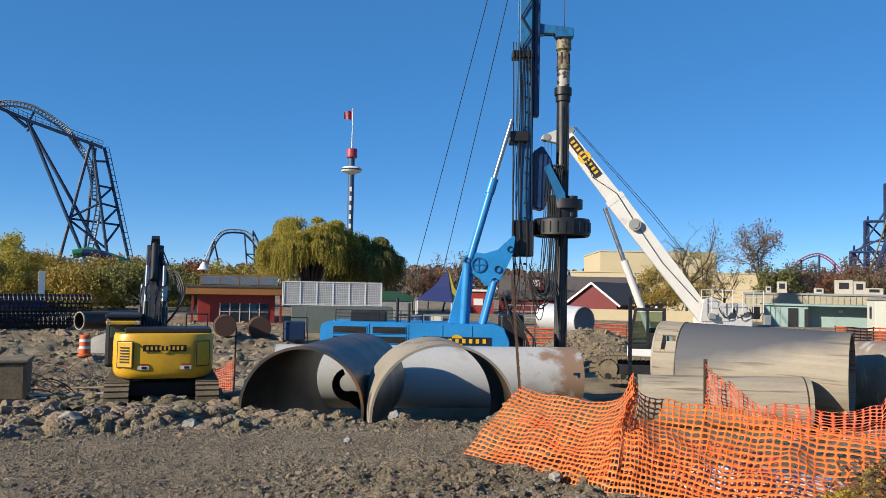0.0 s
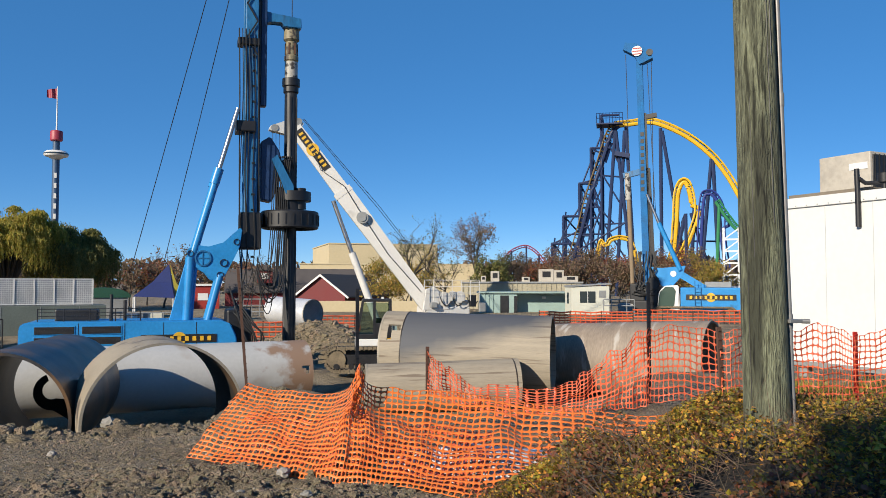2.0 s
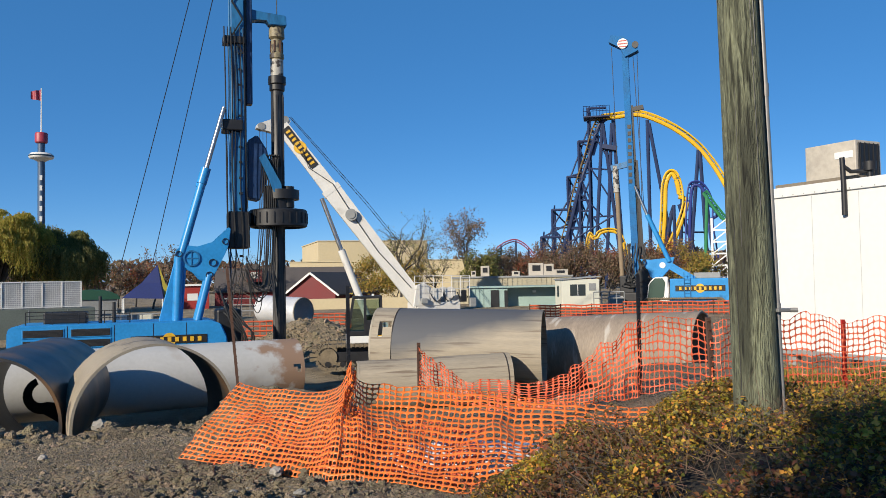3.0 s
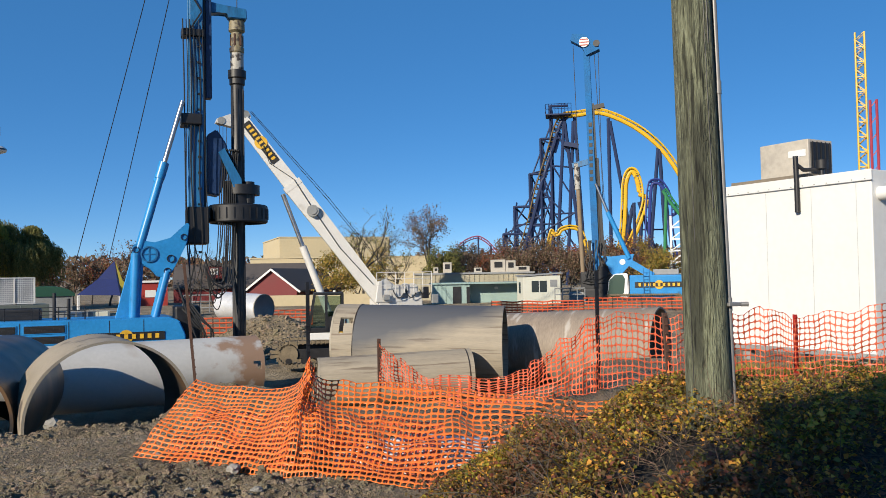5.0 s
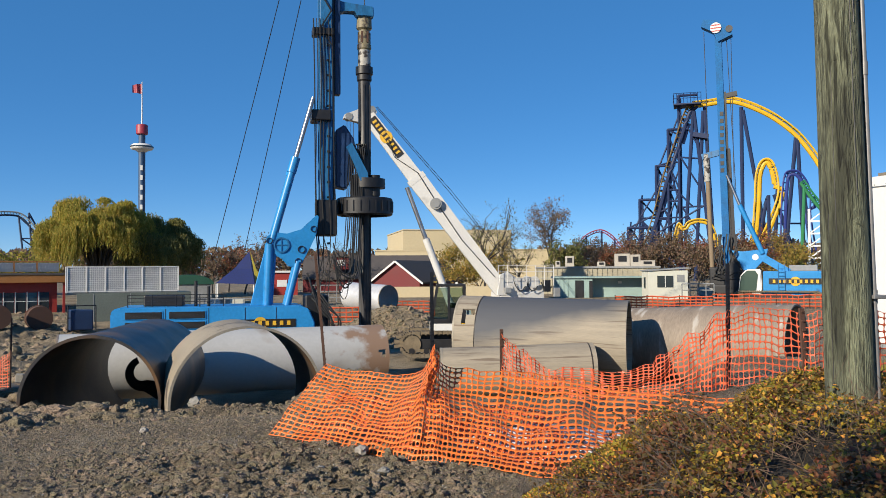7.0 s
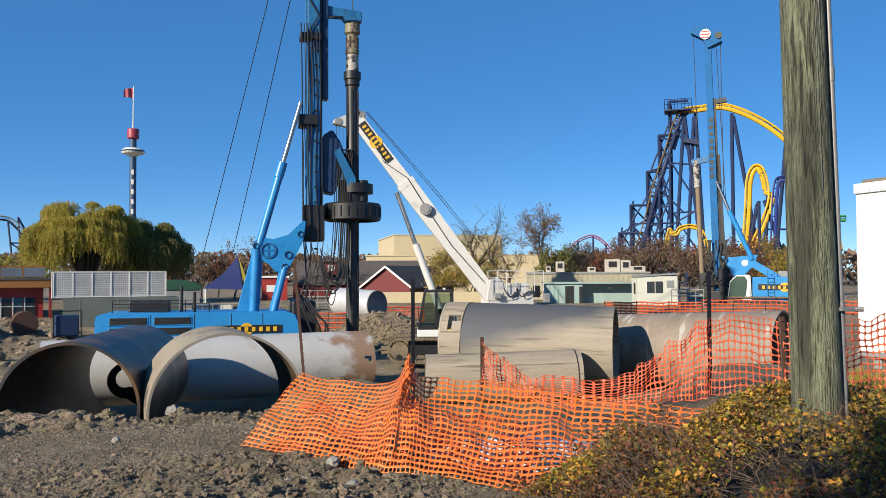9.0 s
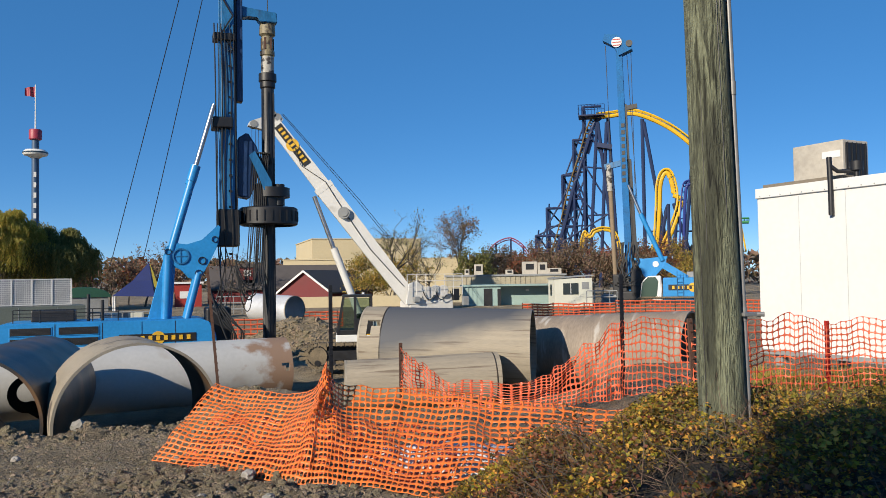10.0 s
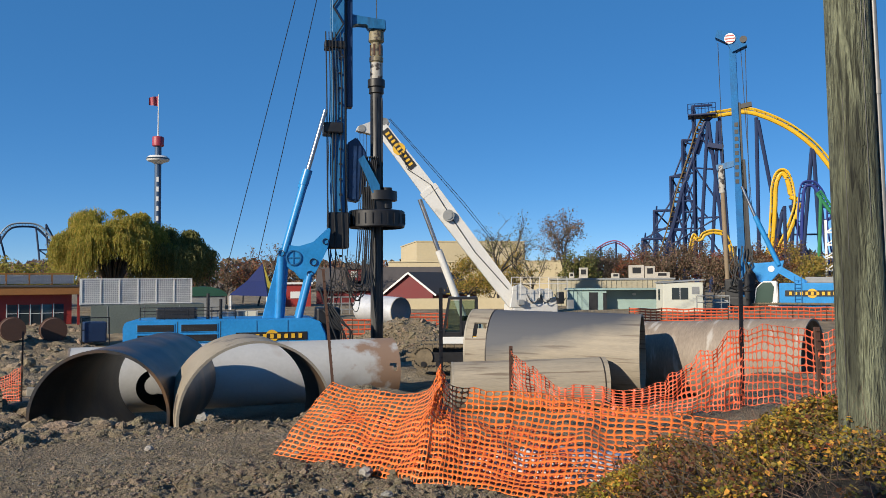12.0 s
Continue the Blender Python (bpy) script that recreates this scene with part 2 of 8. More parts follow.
TEAL_STEEL = mat("coaster_slate_blue", (0.022, 0.055, 0.12), 0.6, scale=0.3, fine=4, bump=0)
PALE_RAIL = mat("coaster_pale_rail", (0.42, 0.47, 0.50), 0.4, scale=0.3, fine=4, bump=0)
PURPLE = mat("coaster_blue", (0.022, 0.045, 0.26), 0.5, scale=0.3, fine=4, bump=0)
GREEN_RAIL = mat("coaster_green", (0.03, 0.24, 0.09), 0.5, scale=0.3, fine=4, bump=0)
RED_RAIL = mat("coaster_red", (0.42, 0.04, 0.07), 0.5, scale=0.3, fine=4, bump=0)
TOWER_BLUE = mat("tower_blue", (0.045, 0.10, 0.20), 0.5, scale=0.1, fine=2, bump=0)
TENT_BLUE = mat("tent_blue", (0.008, 0.024, 0.15), 0.7, scale=0.8, fine=10, bump=0.05)
TENT_YELLOW = mat("tent_yellow", (0.5, 0.42, 0.05), 0.7, scale=0.8, fine=10, bump=0.05)
TEAL_TARP = mat("dark_green_tarp", (0.018, 0.10, 0.06), 0.6, scale=0.8, fine=10, bump=0.05)
BARK = mat("bark", (0.10, 0.085, 0.07), 0.9, scale=2, fine=14, bump=0.4)


def leaf(name, color, vary=0.4, scale=0.25, fine=2.0, dark=0.75, light=1.25, through=0.35):
    """Leaf colour that varies leaf by leaf, with some light passing through."""
    m = mat(name, color, 0.65, dark=dark, light=light, scale=scale, fine=fine, bump=0, vary=vary, island=True)
    nt = m.node_tree
    b = nt.nodes["Principled BSDF"]
    tr = nt.nodes.new("ShaderNodeBsdfTranslucent")
    mx = nt.nodes.new("ShaderNodeMixShader")
    mx.inputs[0].default_value = through
    nt.links.new(b.inputs["Base Color"].links[0].from_socket, tr.inputs[0])
    nt.links.new(b.outputs[0], mx.inputs[1])
    nt.links.new(tr.outputs[0], mx.inputs[2])
    nt.links.new(mx.outputs[0], nt.nodes["Material Output"].inputs[0])
    return m


LEAF_WILLOW = leaf("willow_leaf", (0.54, 0.47, 0.08), through=0.45)
LEAF_GREEN = leaf("dull_green_leaf", (0.25, 0.25, 0.065))
LEAF_YELLOW = leaf("yellowing_leaf", (0.46, 0.34, 0.06))
LEAF_RUST = leaf("rust_leaf", (0.30, 0.115, 0.045))
LEAF_BROWN = leaf("brown_leaf", (0.28, 0.19, 0.115))
HEDGE_LEAF = leaf("hedge_leaf", (0.68, 0.45, 0.055), 0.5, 1.5, 9, 0.4, 1.3)
HEDGE_GREEN = leaf("hedge_green_leaf", (0.27, 0.23, 0.042), 0.5, 1.5, 9, 0.5, 1.3)
HEDGE_DRY = leaf("dry_leaf", (0.21, 0.105, 0.037), 0.45, 1.5, 9)
TWIG = mat("twig", (0.15, 0.10, 0.065), 0.85, scale=5, fine=30, bump=0.1, vary=0.4, island=True)
# near-black colour that stands for the shade deep in the hedge
GAP_SHADE = mat("hedge_gap_shade", (0.022, 0.016, 0.010), 0.95, scale=4, fine=40, bump=0.8, bump_size=0.03)
GRASS = leaf("grass", (0.46, 0.36, 0.07))
DULL_GALV = mat("dull_conduit", (0.30, 0.30, 0.30), 0.5, 0.3, scale=2, fine=20, bump=0.05)
MUD = mat("dried_mud", (0.30, 0.225, 0.145), 0.85, scale=1.5, fine=12, bump=0.2)


def clear_glass(name):
    """Thin cab glazing that can be seen through."""
    m = bpy.data.materials.new(name)
    m.use_nodes = True
    nt = m.node_tree
    b = nt.nodes["Principled BSDF"]
    b.inputs["Base Color"].default_value = (0.012, 0.02, 0.016, 1)
    b.inputs["Roughness"].default_value = 0.05
    tr = nt.nodes.new("ShaderNodeBsdfTransparent")
    tr.inputs[0].default_value = (0.66, 0.76, 0.70, 1)
    mx = nt.nodes.new("ShaderNodeMixShader")
    mx.inputs[0].default_value = 0.82
    nt.links.new(b.outputs[0], mx.inputs[1])
    nt.links.new(tr.outputs[0], mx.inputs[2])
    nt.links.new(mx.outputs[0], nt.nodes["Material Output"].inputs[0])
    return m


CLEAR = clear_glass("clear_cab_glass")
EXC_DARK = mat("charcoal_machine_paint", (0.05, 0.056, 0.07), 0.4, dark=0.6, light=1.4, scale=2, fine=14, bump=0.04)
GLASS = glass("window_glass")
CAB_GLASS = glass("cab_glass", (0.055, 0.085, 0.07))
ORANGE_PLASTIC = mat("barrel_orange", (0.75, 0.14, 0.02), 0.5, bump=0)
WOOD_OLD = mat("weathered_wood", (0.24, 0.20, 0.15), 0.85, scale=2, fine=20, bump=0.3, stretch=(1, 1, 0.2))
CONCRETE = mat("concrete", (0.36, 0.345, 0.31), 0.9, scale=2, fine=20, bump=0.3)
DULL_BLUE = mat("dull_blue_steel", (0.02, 0.05, 0.13), 0.5, scale=2, fine=20, bump=0.03)


def pole_wood():
    """Weathered greenish utility pole: long vertical grain, dark checks and blotches."""
    m = mat("pole_wood", (0.225, 0.24, 0.155), 0.9, dark=0.18, light=1.6, scale=6.0, fine=42, bump=1.0, bump_size=0.02,
            stain=(0.06, 0.064, 0.042), stain_scale=1.9, stain_at=0.48, stain_soft=0.12, stretch=(3.2, 3.2, 0.42))
    nt = m.node_tree
    b = nt.nodes["Principled BSDF"]
    col = b.inputs["Base Color"].links[0].from_socket
    co = nt.nodes.new("ShaderNodeTexCoord")
    mp = nt.nodes.new("ShaderNodeMapping")
    mp.inputs["Scale"].default_value = (32, 32, 2.0)
    nt.links.new(co.outputs["Object"], mp.inputs[0])
    ch = nt.nodes.new("ShaderNodeTexNoise")
    ch.inputs["Scale"].default_value, ch.inputs["Detail"].default_value, ch.inputs["Distortion"].default_value = 1.0, 6, 1.6
    nt.links.new(mp.outputs[0], ch.inputs["Vector"])
    r = nt.nodes.new("ShaderNodeValToRGB")
    r.color_ramp.elements[0].position, r.color_ramp.elements[1].position = 0.36, 0.50
    r.color_ramp.elements[0].color = (0.22, 0.22, 0.2, 1)
    nt.links.new(ch.outputs[0], r.inputs[0])
    mx = nt.nodes.new("ShaderNodeMixRGB")
    mx.blend_type = "MULTIPLY"
    mx.inputs[0].default_value = 1.0
    nt.links.new(col, mx.inputs[1])
    nt.links.new(r.outputs[0], mx.inputs[2])
    nt.links.new(mx.outputs[0], b.inputs["Base Color"])
    return m


POLE = pole_wood()


# ---- mesh helpers ----
def thing(name, m, label, category, group="", kind=""):
    ob = new(name)
    ob.empty_display_size = 0.2
    ob.matrix_basis = m
    return tagged(ob, label, category, group, kind)


def to_mesh(name, bm, material, smooth):
    me = bpy.data.meshes.new(name)
    bmesh.ops.recalc_face_normals(bm, faces=bm.faces)
    bm.to_mesh(me)
    bm.free()
    for p in me.polygons:
        p.use_smooth = smooth
    if smooth:
        me.set_sharp_from_angle(angle=radians(35))
    me.materials.append(material)
    return me


def part(name, bm, material, parent, label="", smooth=False):
    ob = new(name, to_mesh(name, bm, material, smooth))
    ob.parent = parent
    return tagged(ob, label)


def single(name, bm, material, m, label, category, group="", kind="", smooth=False):
    ob = new(name, to_mesh(name, bm, material, smooth))
    ob.matrix_basis = m
    return tagged(ob, label, category, group, kind)


def box(bm, cx, cy, cz, sx, sy, sz, bevel=0.0, m=None):
    out = bmesh.ops.create_cube(bm, size=1.0)["verts"]
    bmesh.ops.scale(bm, vec=(sx, sy, sz), verts=out)
    if bevel:
        edges = list({e for v in out for e in v.link_edges})
        r = bmesh.ops.bevel(bm, geom=edges, offset=bevel, segments=2, profile=0.5, affect="EDGES")
        out = list({v for f in r["faces"] for v in f.verts} | {v for v in out if v.is_valid})
    bmesh.ops.translate(bm, vec=(cx, cy, cz), verts=out)
    if m is not None:
        bmesh.ops.transform(bm, matrix=m, verts=out)
    return bm


def Box(*a, **k):
    return box(bmesh.new(), *a, **k)


def frame_of(d):
    d = d.normalized()
    up = Vector((0, 0, 1)) if abs(d.z) < 0.95 else Vector((0, 1, 0))
    s = d.cross(up).normalized()
    return s, s.cross(d).normalized()


def beam(bm, p, q, w, h=None, w2=None, h2=None):
    """A bar with a rectangular section from p to q; w across, h upright; may taper."""
    p, q = Vector(p), Vector(q)
    h = h or w
    w2, h2 = w2 or w, h2 or h
    s, u = frame_of(q - p)
    a = [bm.verts.new(p + s * x * w / 2 + u * y * h / 2) for x, y in ((-1, -1), (1, -1), (1, 1), (-1, 1))]
    b = [bm.verts.new(q + s * x * w2 / 2 + u * y * h2 / 2) for x, y in ((-1, -1), (1, -1), (1, 1), (-1, 1))]
    bm.faces.new(a[::-1]), bm.faces.new(b)
    for i in range(4):
        bm.faces.new((a[i], a[(i + 1) % 4], b[(i + 1) % 4], b[i]))
    return bm


def tube(bm, p, q, r, seg=12, r2=None, caps=True):
    p, q = Vector(p), Vector(q)
    r2 = r if r2 is None else r2
    s, u = frame_of(q - p)
    ring = lambda c, rr: [bm.verts.new(c + (s * math.cos(2 * math.pi * i / seg) + u * math.sin(2 * math.pi * i / seg)) * rr) for i in range(seg)]
    a, b = ring(p, r), ring(q, r2)
    for i in range(seg):
        bm.faces.new((a[i], a[(i + 1) % seg], b[(i + 1) % seg], b[i]))
    if caps:
        bm.faces.new(a[::-1]), bm.faces.new(b)
    return bm


def sweep(bm, pts, r, seg=6, taper=1.0):
    """A round bar along a line of points."""
    pts = [Vector(p) for p in pts]
    rings = []
    for i, p in enumerate(pts):
        d = pts[min(i + 1, len(pts) - 1)] - pts[max(i - 1, 0)]
        s, u = frame_of(d)
        rr = r * (1 + (taper - 1) * i / max(1, len(pts) - 1))
        rings.append([bm.verts.new(p + (s * math.cos(2 * math.pi * k / seg) + u * math.sin(2 * math.pi * k / seg)) * rr) for k in range(seg)])
    for a, b in zip(rings, rings[1:]):
        for k in range(seg):
            bm.faces.new((a[k], a[(k + 1) % seg], b[(k + 1) % seg], b[k]))
    bm.faces.new(rings[0][::-1]), bm.faces.new(rings[-1])
    return bm


def lathe(bm, profile, seg=48, m=None):
    """Turns a closed or open line of (radius, height) round z."""
    rings = [[bm.verts.new((r * math.cos(2 * math.pi * k / seg), r * math.sin(2 * math.pi * k / seg), z)) for k in range(seg)] for r, z in profile]
    for a, b in zip(rings, rings[1:]):
        for k in range(seg):
            bm.faces.new((a[k], a[(k + 1) % seg], b[(k + 1) % seg], b[k]))
    if m is not None:
        bmesh.ops.transform(bm, matrix=m, verts=[v for ring in rings for v in ring])
    return bm


def prism(bm, outline, y0, y1, m=None):
    """A plate: an outline in x and z, from y0 to y1."""
    a = [bm.verts.new((x, y0, z)) for x, z in outline]
    b = [bm.verts.new((x, y1, z)) for x, z in outline]
    bm.faces.new(a), bm.faces.new(b[::-1])
    n = len(a)
    for i in range(n):
        bm.faces.new((a[i], b[i], b[(i + 1) % n], a[(i + 1) % n]))
    if m is not None:
        bmesh.ops.transform(bm, matrix=m, verts=a + b)
    return bm


def arc(p, q, sag, n=12):
    """Points from p to q that hang by sag in the middle."""
    p, q = Vector(p), Vector(q)
    return [p.lerp(q, i / n) - Vector((0, 0, sag * 4 * (i / n) * (1 - i / n))) for i in range(n + 1)]


def at(az, d, z=0.0):
    """The place d metres off at a bearing (degrees from +y towards +x)."""
    return Vector((d * math.sin(radians(az)), d * math.cos(radians(az)), z))


def base(az, d, z, turn=0.0):
    """A pose at a bearing that faces the origin with its -y side; turn adds degrees."""
    p = at(az, d, z)
    return pose(p.x, p.y, p.z, 0, 0, -az + turn)


# ---- ground ----
rng = np.random.default_rng(4)
LAT = rng.random((256, 256))


def vnoise(x, y):
    xi, yi = np.floor(x).astype(int), np.floor(y).astype(int)
    fx, fy = x - xi, y - yi
    fx, fy = fx * fx * (3 - 2 * fx), fy * fy * (3 - 2 * fy)
    g = lambda i, j: LAT[i % 256, j % 256]
    return (g(xi, yi) * (1 - fx) + g(xi + 1, yi) * fx) * (1 - fy) + (g(xi, yi + 1) * (1 - fx) + g(xi + 1, yi + 1) * fx) * fy


def fbm(x, y, octaves=4, ridged=False):
    total, amp, s = 0.0, 0.5, 1.0
    for k in range(octaves):
        v = vnoise(x * s + 17.3 * k, y * s - 9.1 * k)
        total = total + amp * ((1 - np.abs(2 * v - 1)) if ridged else v)
        amp, s = amp * 0.5, s * 2.07
    return total


def smooth(a, b, x):
    t = np.clip((x - a) / (b - a), 0, 1)
    return t * t * (3 - 2 * t)


def ground_height(x, y):
    x, y = np.asarray(x, float), np.asarray(y, float)
    r = np.hypot(x, y)
    az = np.degrees(np.arctan2(x, y))
    front = smooth(100, 80, np.abs(az))
    h = np.interp(r, [0, 5, 9, 12, 16, 19, 22, 26, 31, 42, 52, 66, 90], [3.25, 3.05, 2.80, 2.62, 2.38, 1.95, 1.62, 1.2, 0.8, 0.75, 1.4, 2.35, 2.4])
    right = smooth(28, 36, az) * smooth(24, 17, r)
    h = h * (1 - right) + right * np.maximum(h, 3.15)
    pit = smooth(-12.5, -9.5, az) * smooth(34, 30, az) * smooth(16.6, 18.0, r) * smooth(34, 30, r)
    h = h * (1 - pit) + pit * (0.10 + 0.95 * smooth(7, 15, az))
    h = 3.25 * (1 - front) + h * front
    # churned soil
    berm = smooth(-34, -28, az) * smooth(13, 6, az) * smooth(13.2, 15.2, r) * smooth(19.0, 17.2, r)
    h = h + berm * (0.48 * fbm(x * 1.0, y * 1.0, 5, True) - 0.20 + 0.24 * fbm(x * 3.4, y * 3.4, 5, True) - 0.11)
    heap = smooth(-36, -30, az) * smooth(-9, -13, az) * smooth(19, 21, r) * smooth(64, 52, r)
    h = h + heap * (0.75 * fbm(x * 0.45, y * 0.45, 5) - 0.2 + 0.5 * fbm(x * 1.2, y * 1.2, 6, True) - 0.29 + 0.16 * fbm(x * 4.1, y * 4.1, 4, True) - 0.08)
    mound = np.exp(-(((az - 11.6) / 3.6) ** 2 + ((r - 47.3) / 2.4) ** 2))
    h = h + 1.7 * mound * (0.7 + 0.6 * fbm(x * 0.5, y * 0.5, 4))
    site = smooth(30, 34, r) * smooth(60, 50, r) * front
    h = h + site * (0.35 * fbm(x * 0.4, y * 0.4, 5) - 0.15)
    near = smooth(16, 11, r) * smooth(30, 22, az) * smooth(3.5, 5.5, r)
    h = h + near * (0.06 * fbm(x * 1.2, y * 1.2, 4) - 0.03 + 0.07 * fbm(x * 5.0, y * 5.0, 4, True) - 0.035 + 0.06 * smooth(0.45, 0.8, fbm(x * 0.5, y * 0.5 + 7, 3)) * fbm(x * 4.5, y * 4.5, 4, True))
    clods = smooth(-9, -4, az) * smooth(17, 12, az) * smooth(6.0, 7.0, r) * smooth(10.8, 9.6, r)
    h = h + clods * 0.11 * np.clip(fbm(x * 3.2, y * 3.2, 4, True) - 0.42, 0, 1) * 2
    shoulder = smooth(4, 8, az) * smooth(16, 12, az) * smooth(12.5, 14.5, r) * smooth(17.5, 16.2, r)
    h = h + shoulder * 0.42
    dip = smooth(-17, -12, az) * smooth(6, 2.5, az) * smooth(13.6, 15.6, r) * smooth(20.0, 18.4, r)
    h = h - 0.2 * dip
    return h + smooth(60, 40, r) * 0.02 * fbm(x * 6, y * 6, 3)


def gz(x, y):
    return float(ground_height(x, y))


radii = np.concatenate([np.arange(0.5, 5, 0.25), np.arange(5, 13, 0.06), np.arange(13, 24, 0.07), np.arange(24, 34, 0.13), np.arange(34, 60, 0.3), np.geomspace(60, 3000, 40)])
bear = np.radians(np.concatenate([np.arange(-180, -38, 4.0), np.arange(-38, 62, 0.2), np.arange(62, 180, 4.0)]))
R, A = np.meshgrid(radii, bear, indexing="ij")
gx, gy = R * np.sin(A), R * np.cos(A)
verts = np.stack([gx, gy, ground_height(gx, gy)], -1).reshape(-1, 3)
na = len(bear)
ii, jj = np.meshgrid(np.arange(len(radii) - 1), np.arange(na), indexing="ij")
quads = np.stack([ii * na + jj, (ii + 1) * na + jj, (ii + 1) * na + (jj + 1) % na, ii * na + (jj + 1) % na], -1).reshape(-1, 4)
me = bpy.data.meshes.new("ground")
me.from_pydata(verts.tolist(), [], quads[:, ::-1].tolist() + [[0, k + 1, k] for k in range(1, na - 1)])
me.update()
for p in me.polygons:
    p.use_smooth = True
me.materials.append(DIRT)
tagged(new("ground", me), "churned grey-brown construction site soil with tyre tracks", "ground", kind="structure")


def scatter_rocks(name, count, place, sizes, material, label, seed, category="soil", fine=2, rough=0.17):
    """Many small uneven lumps in one mesh; place(rnd) gives x, y."""
    rnd = random.Random(seed)
    ico = bmesh.new()
    bmesh.ops.create_icosphere(ico, subdivisions=fine, radius=1.0)
    ico.verts.ensure_lookup_table()
    bv = np.array([v.co[:] for v in ico.verts])
    bf = np.array([[v.index for v in f.verts] for f in ico.faces])
    ico.free()
    vs, fs = [], []
    gen = np.random.default_rng(seed)
    pts = np.array([place(rnd) for _ in range(count)])
    zs = ground_height(pts[:, 0], pts[:, 1])
    for k in range(count):
        s = sizes[0] * (sizes[1] / sizes[0]) ** (rnd.random() ** 2.2)
        sc = np.array([s * rnd.uniform(0.7, 1.4), s * rnd.uniform(0.7, 1.4), s * rnd.uniform(0.5, 0.95)])
        a = rnd.uniform(0, 6.28)
        k3 = gen.normal(0, 1, (3, 3)) * 1.6
        bump = np.sin(bv @ k3.T + gen.uniform(0, 6, 3)).sum(1, keepdims=True) * 0.13
        v = bv * (1 + bump + gen.uniform(-rough, rough, (len(bv), 1))) * sc
        v = np.stack([v[:, 0] * math.cos(a) - v[:, 1] * math.sin(a), v[:, 0] * math.sin(a) + v[:, 1] * math.cos(a), v[:, 2]], -1)
        vs.append(v + [pts[k, 0], pts[k, 1], zs[k] - sc[2] * 0.12])
        fs.append(bf + k * len(bv))
    me = bpy.data.meshes.new(name)
    me.from_pydata(np.concatenate(vs).tolist(), [], np.concatenate(fs).tolist())
    me.materials.append(material)
    return tagged(new(name, me), label, category, kind="stuff")


def polar_place(a0, a1, r0, r1):
    def pick(rnd):
        a, r = radians(rnd.uniform(a0, a1)), rnd.uniform(r0, r1)
        return r * math.sin(a), r * math.cos(a)
    return pick


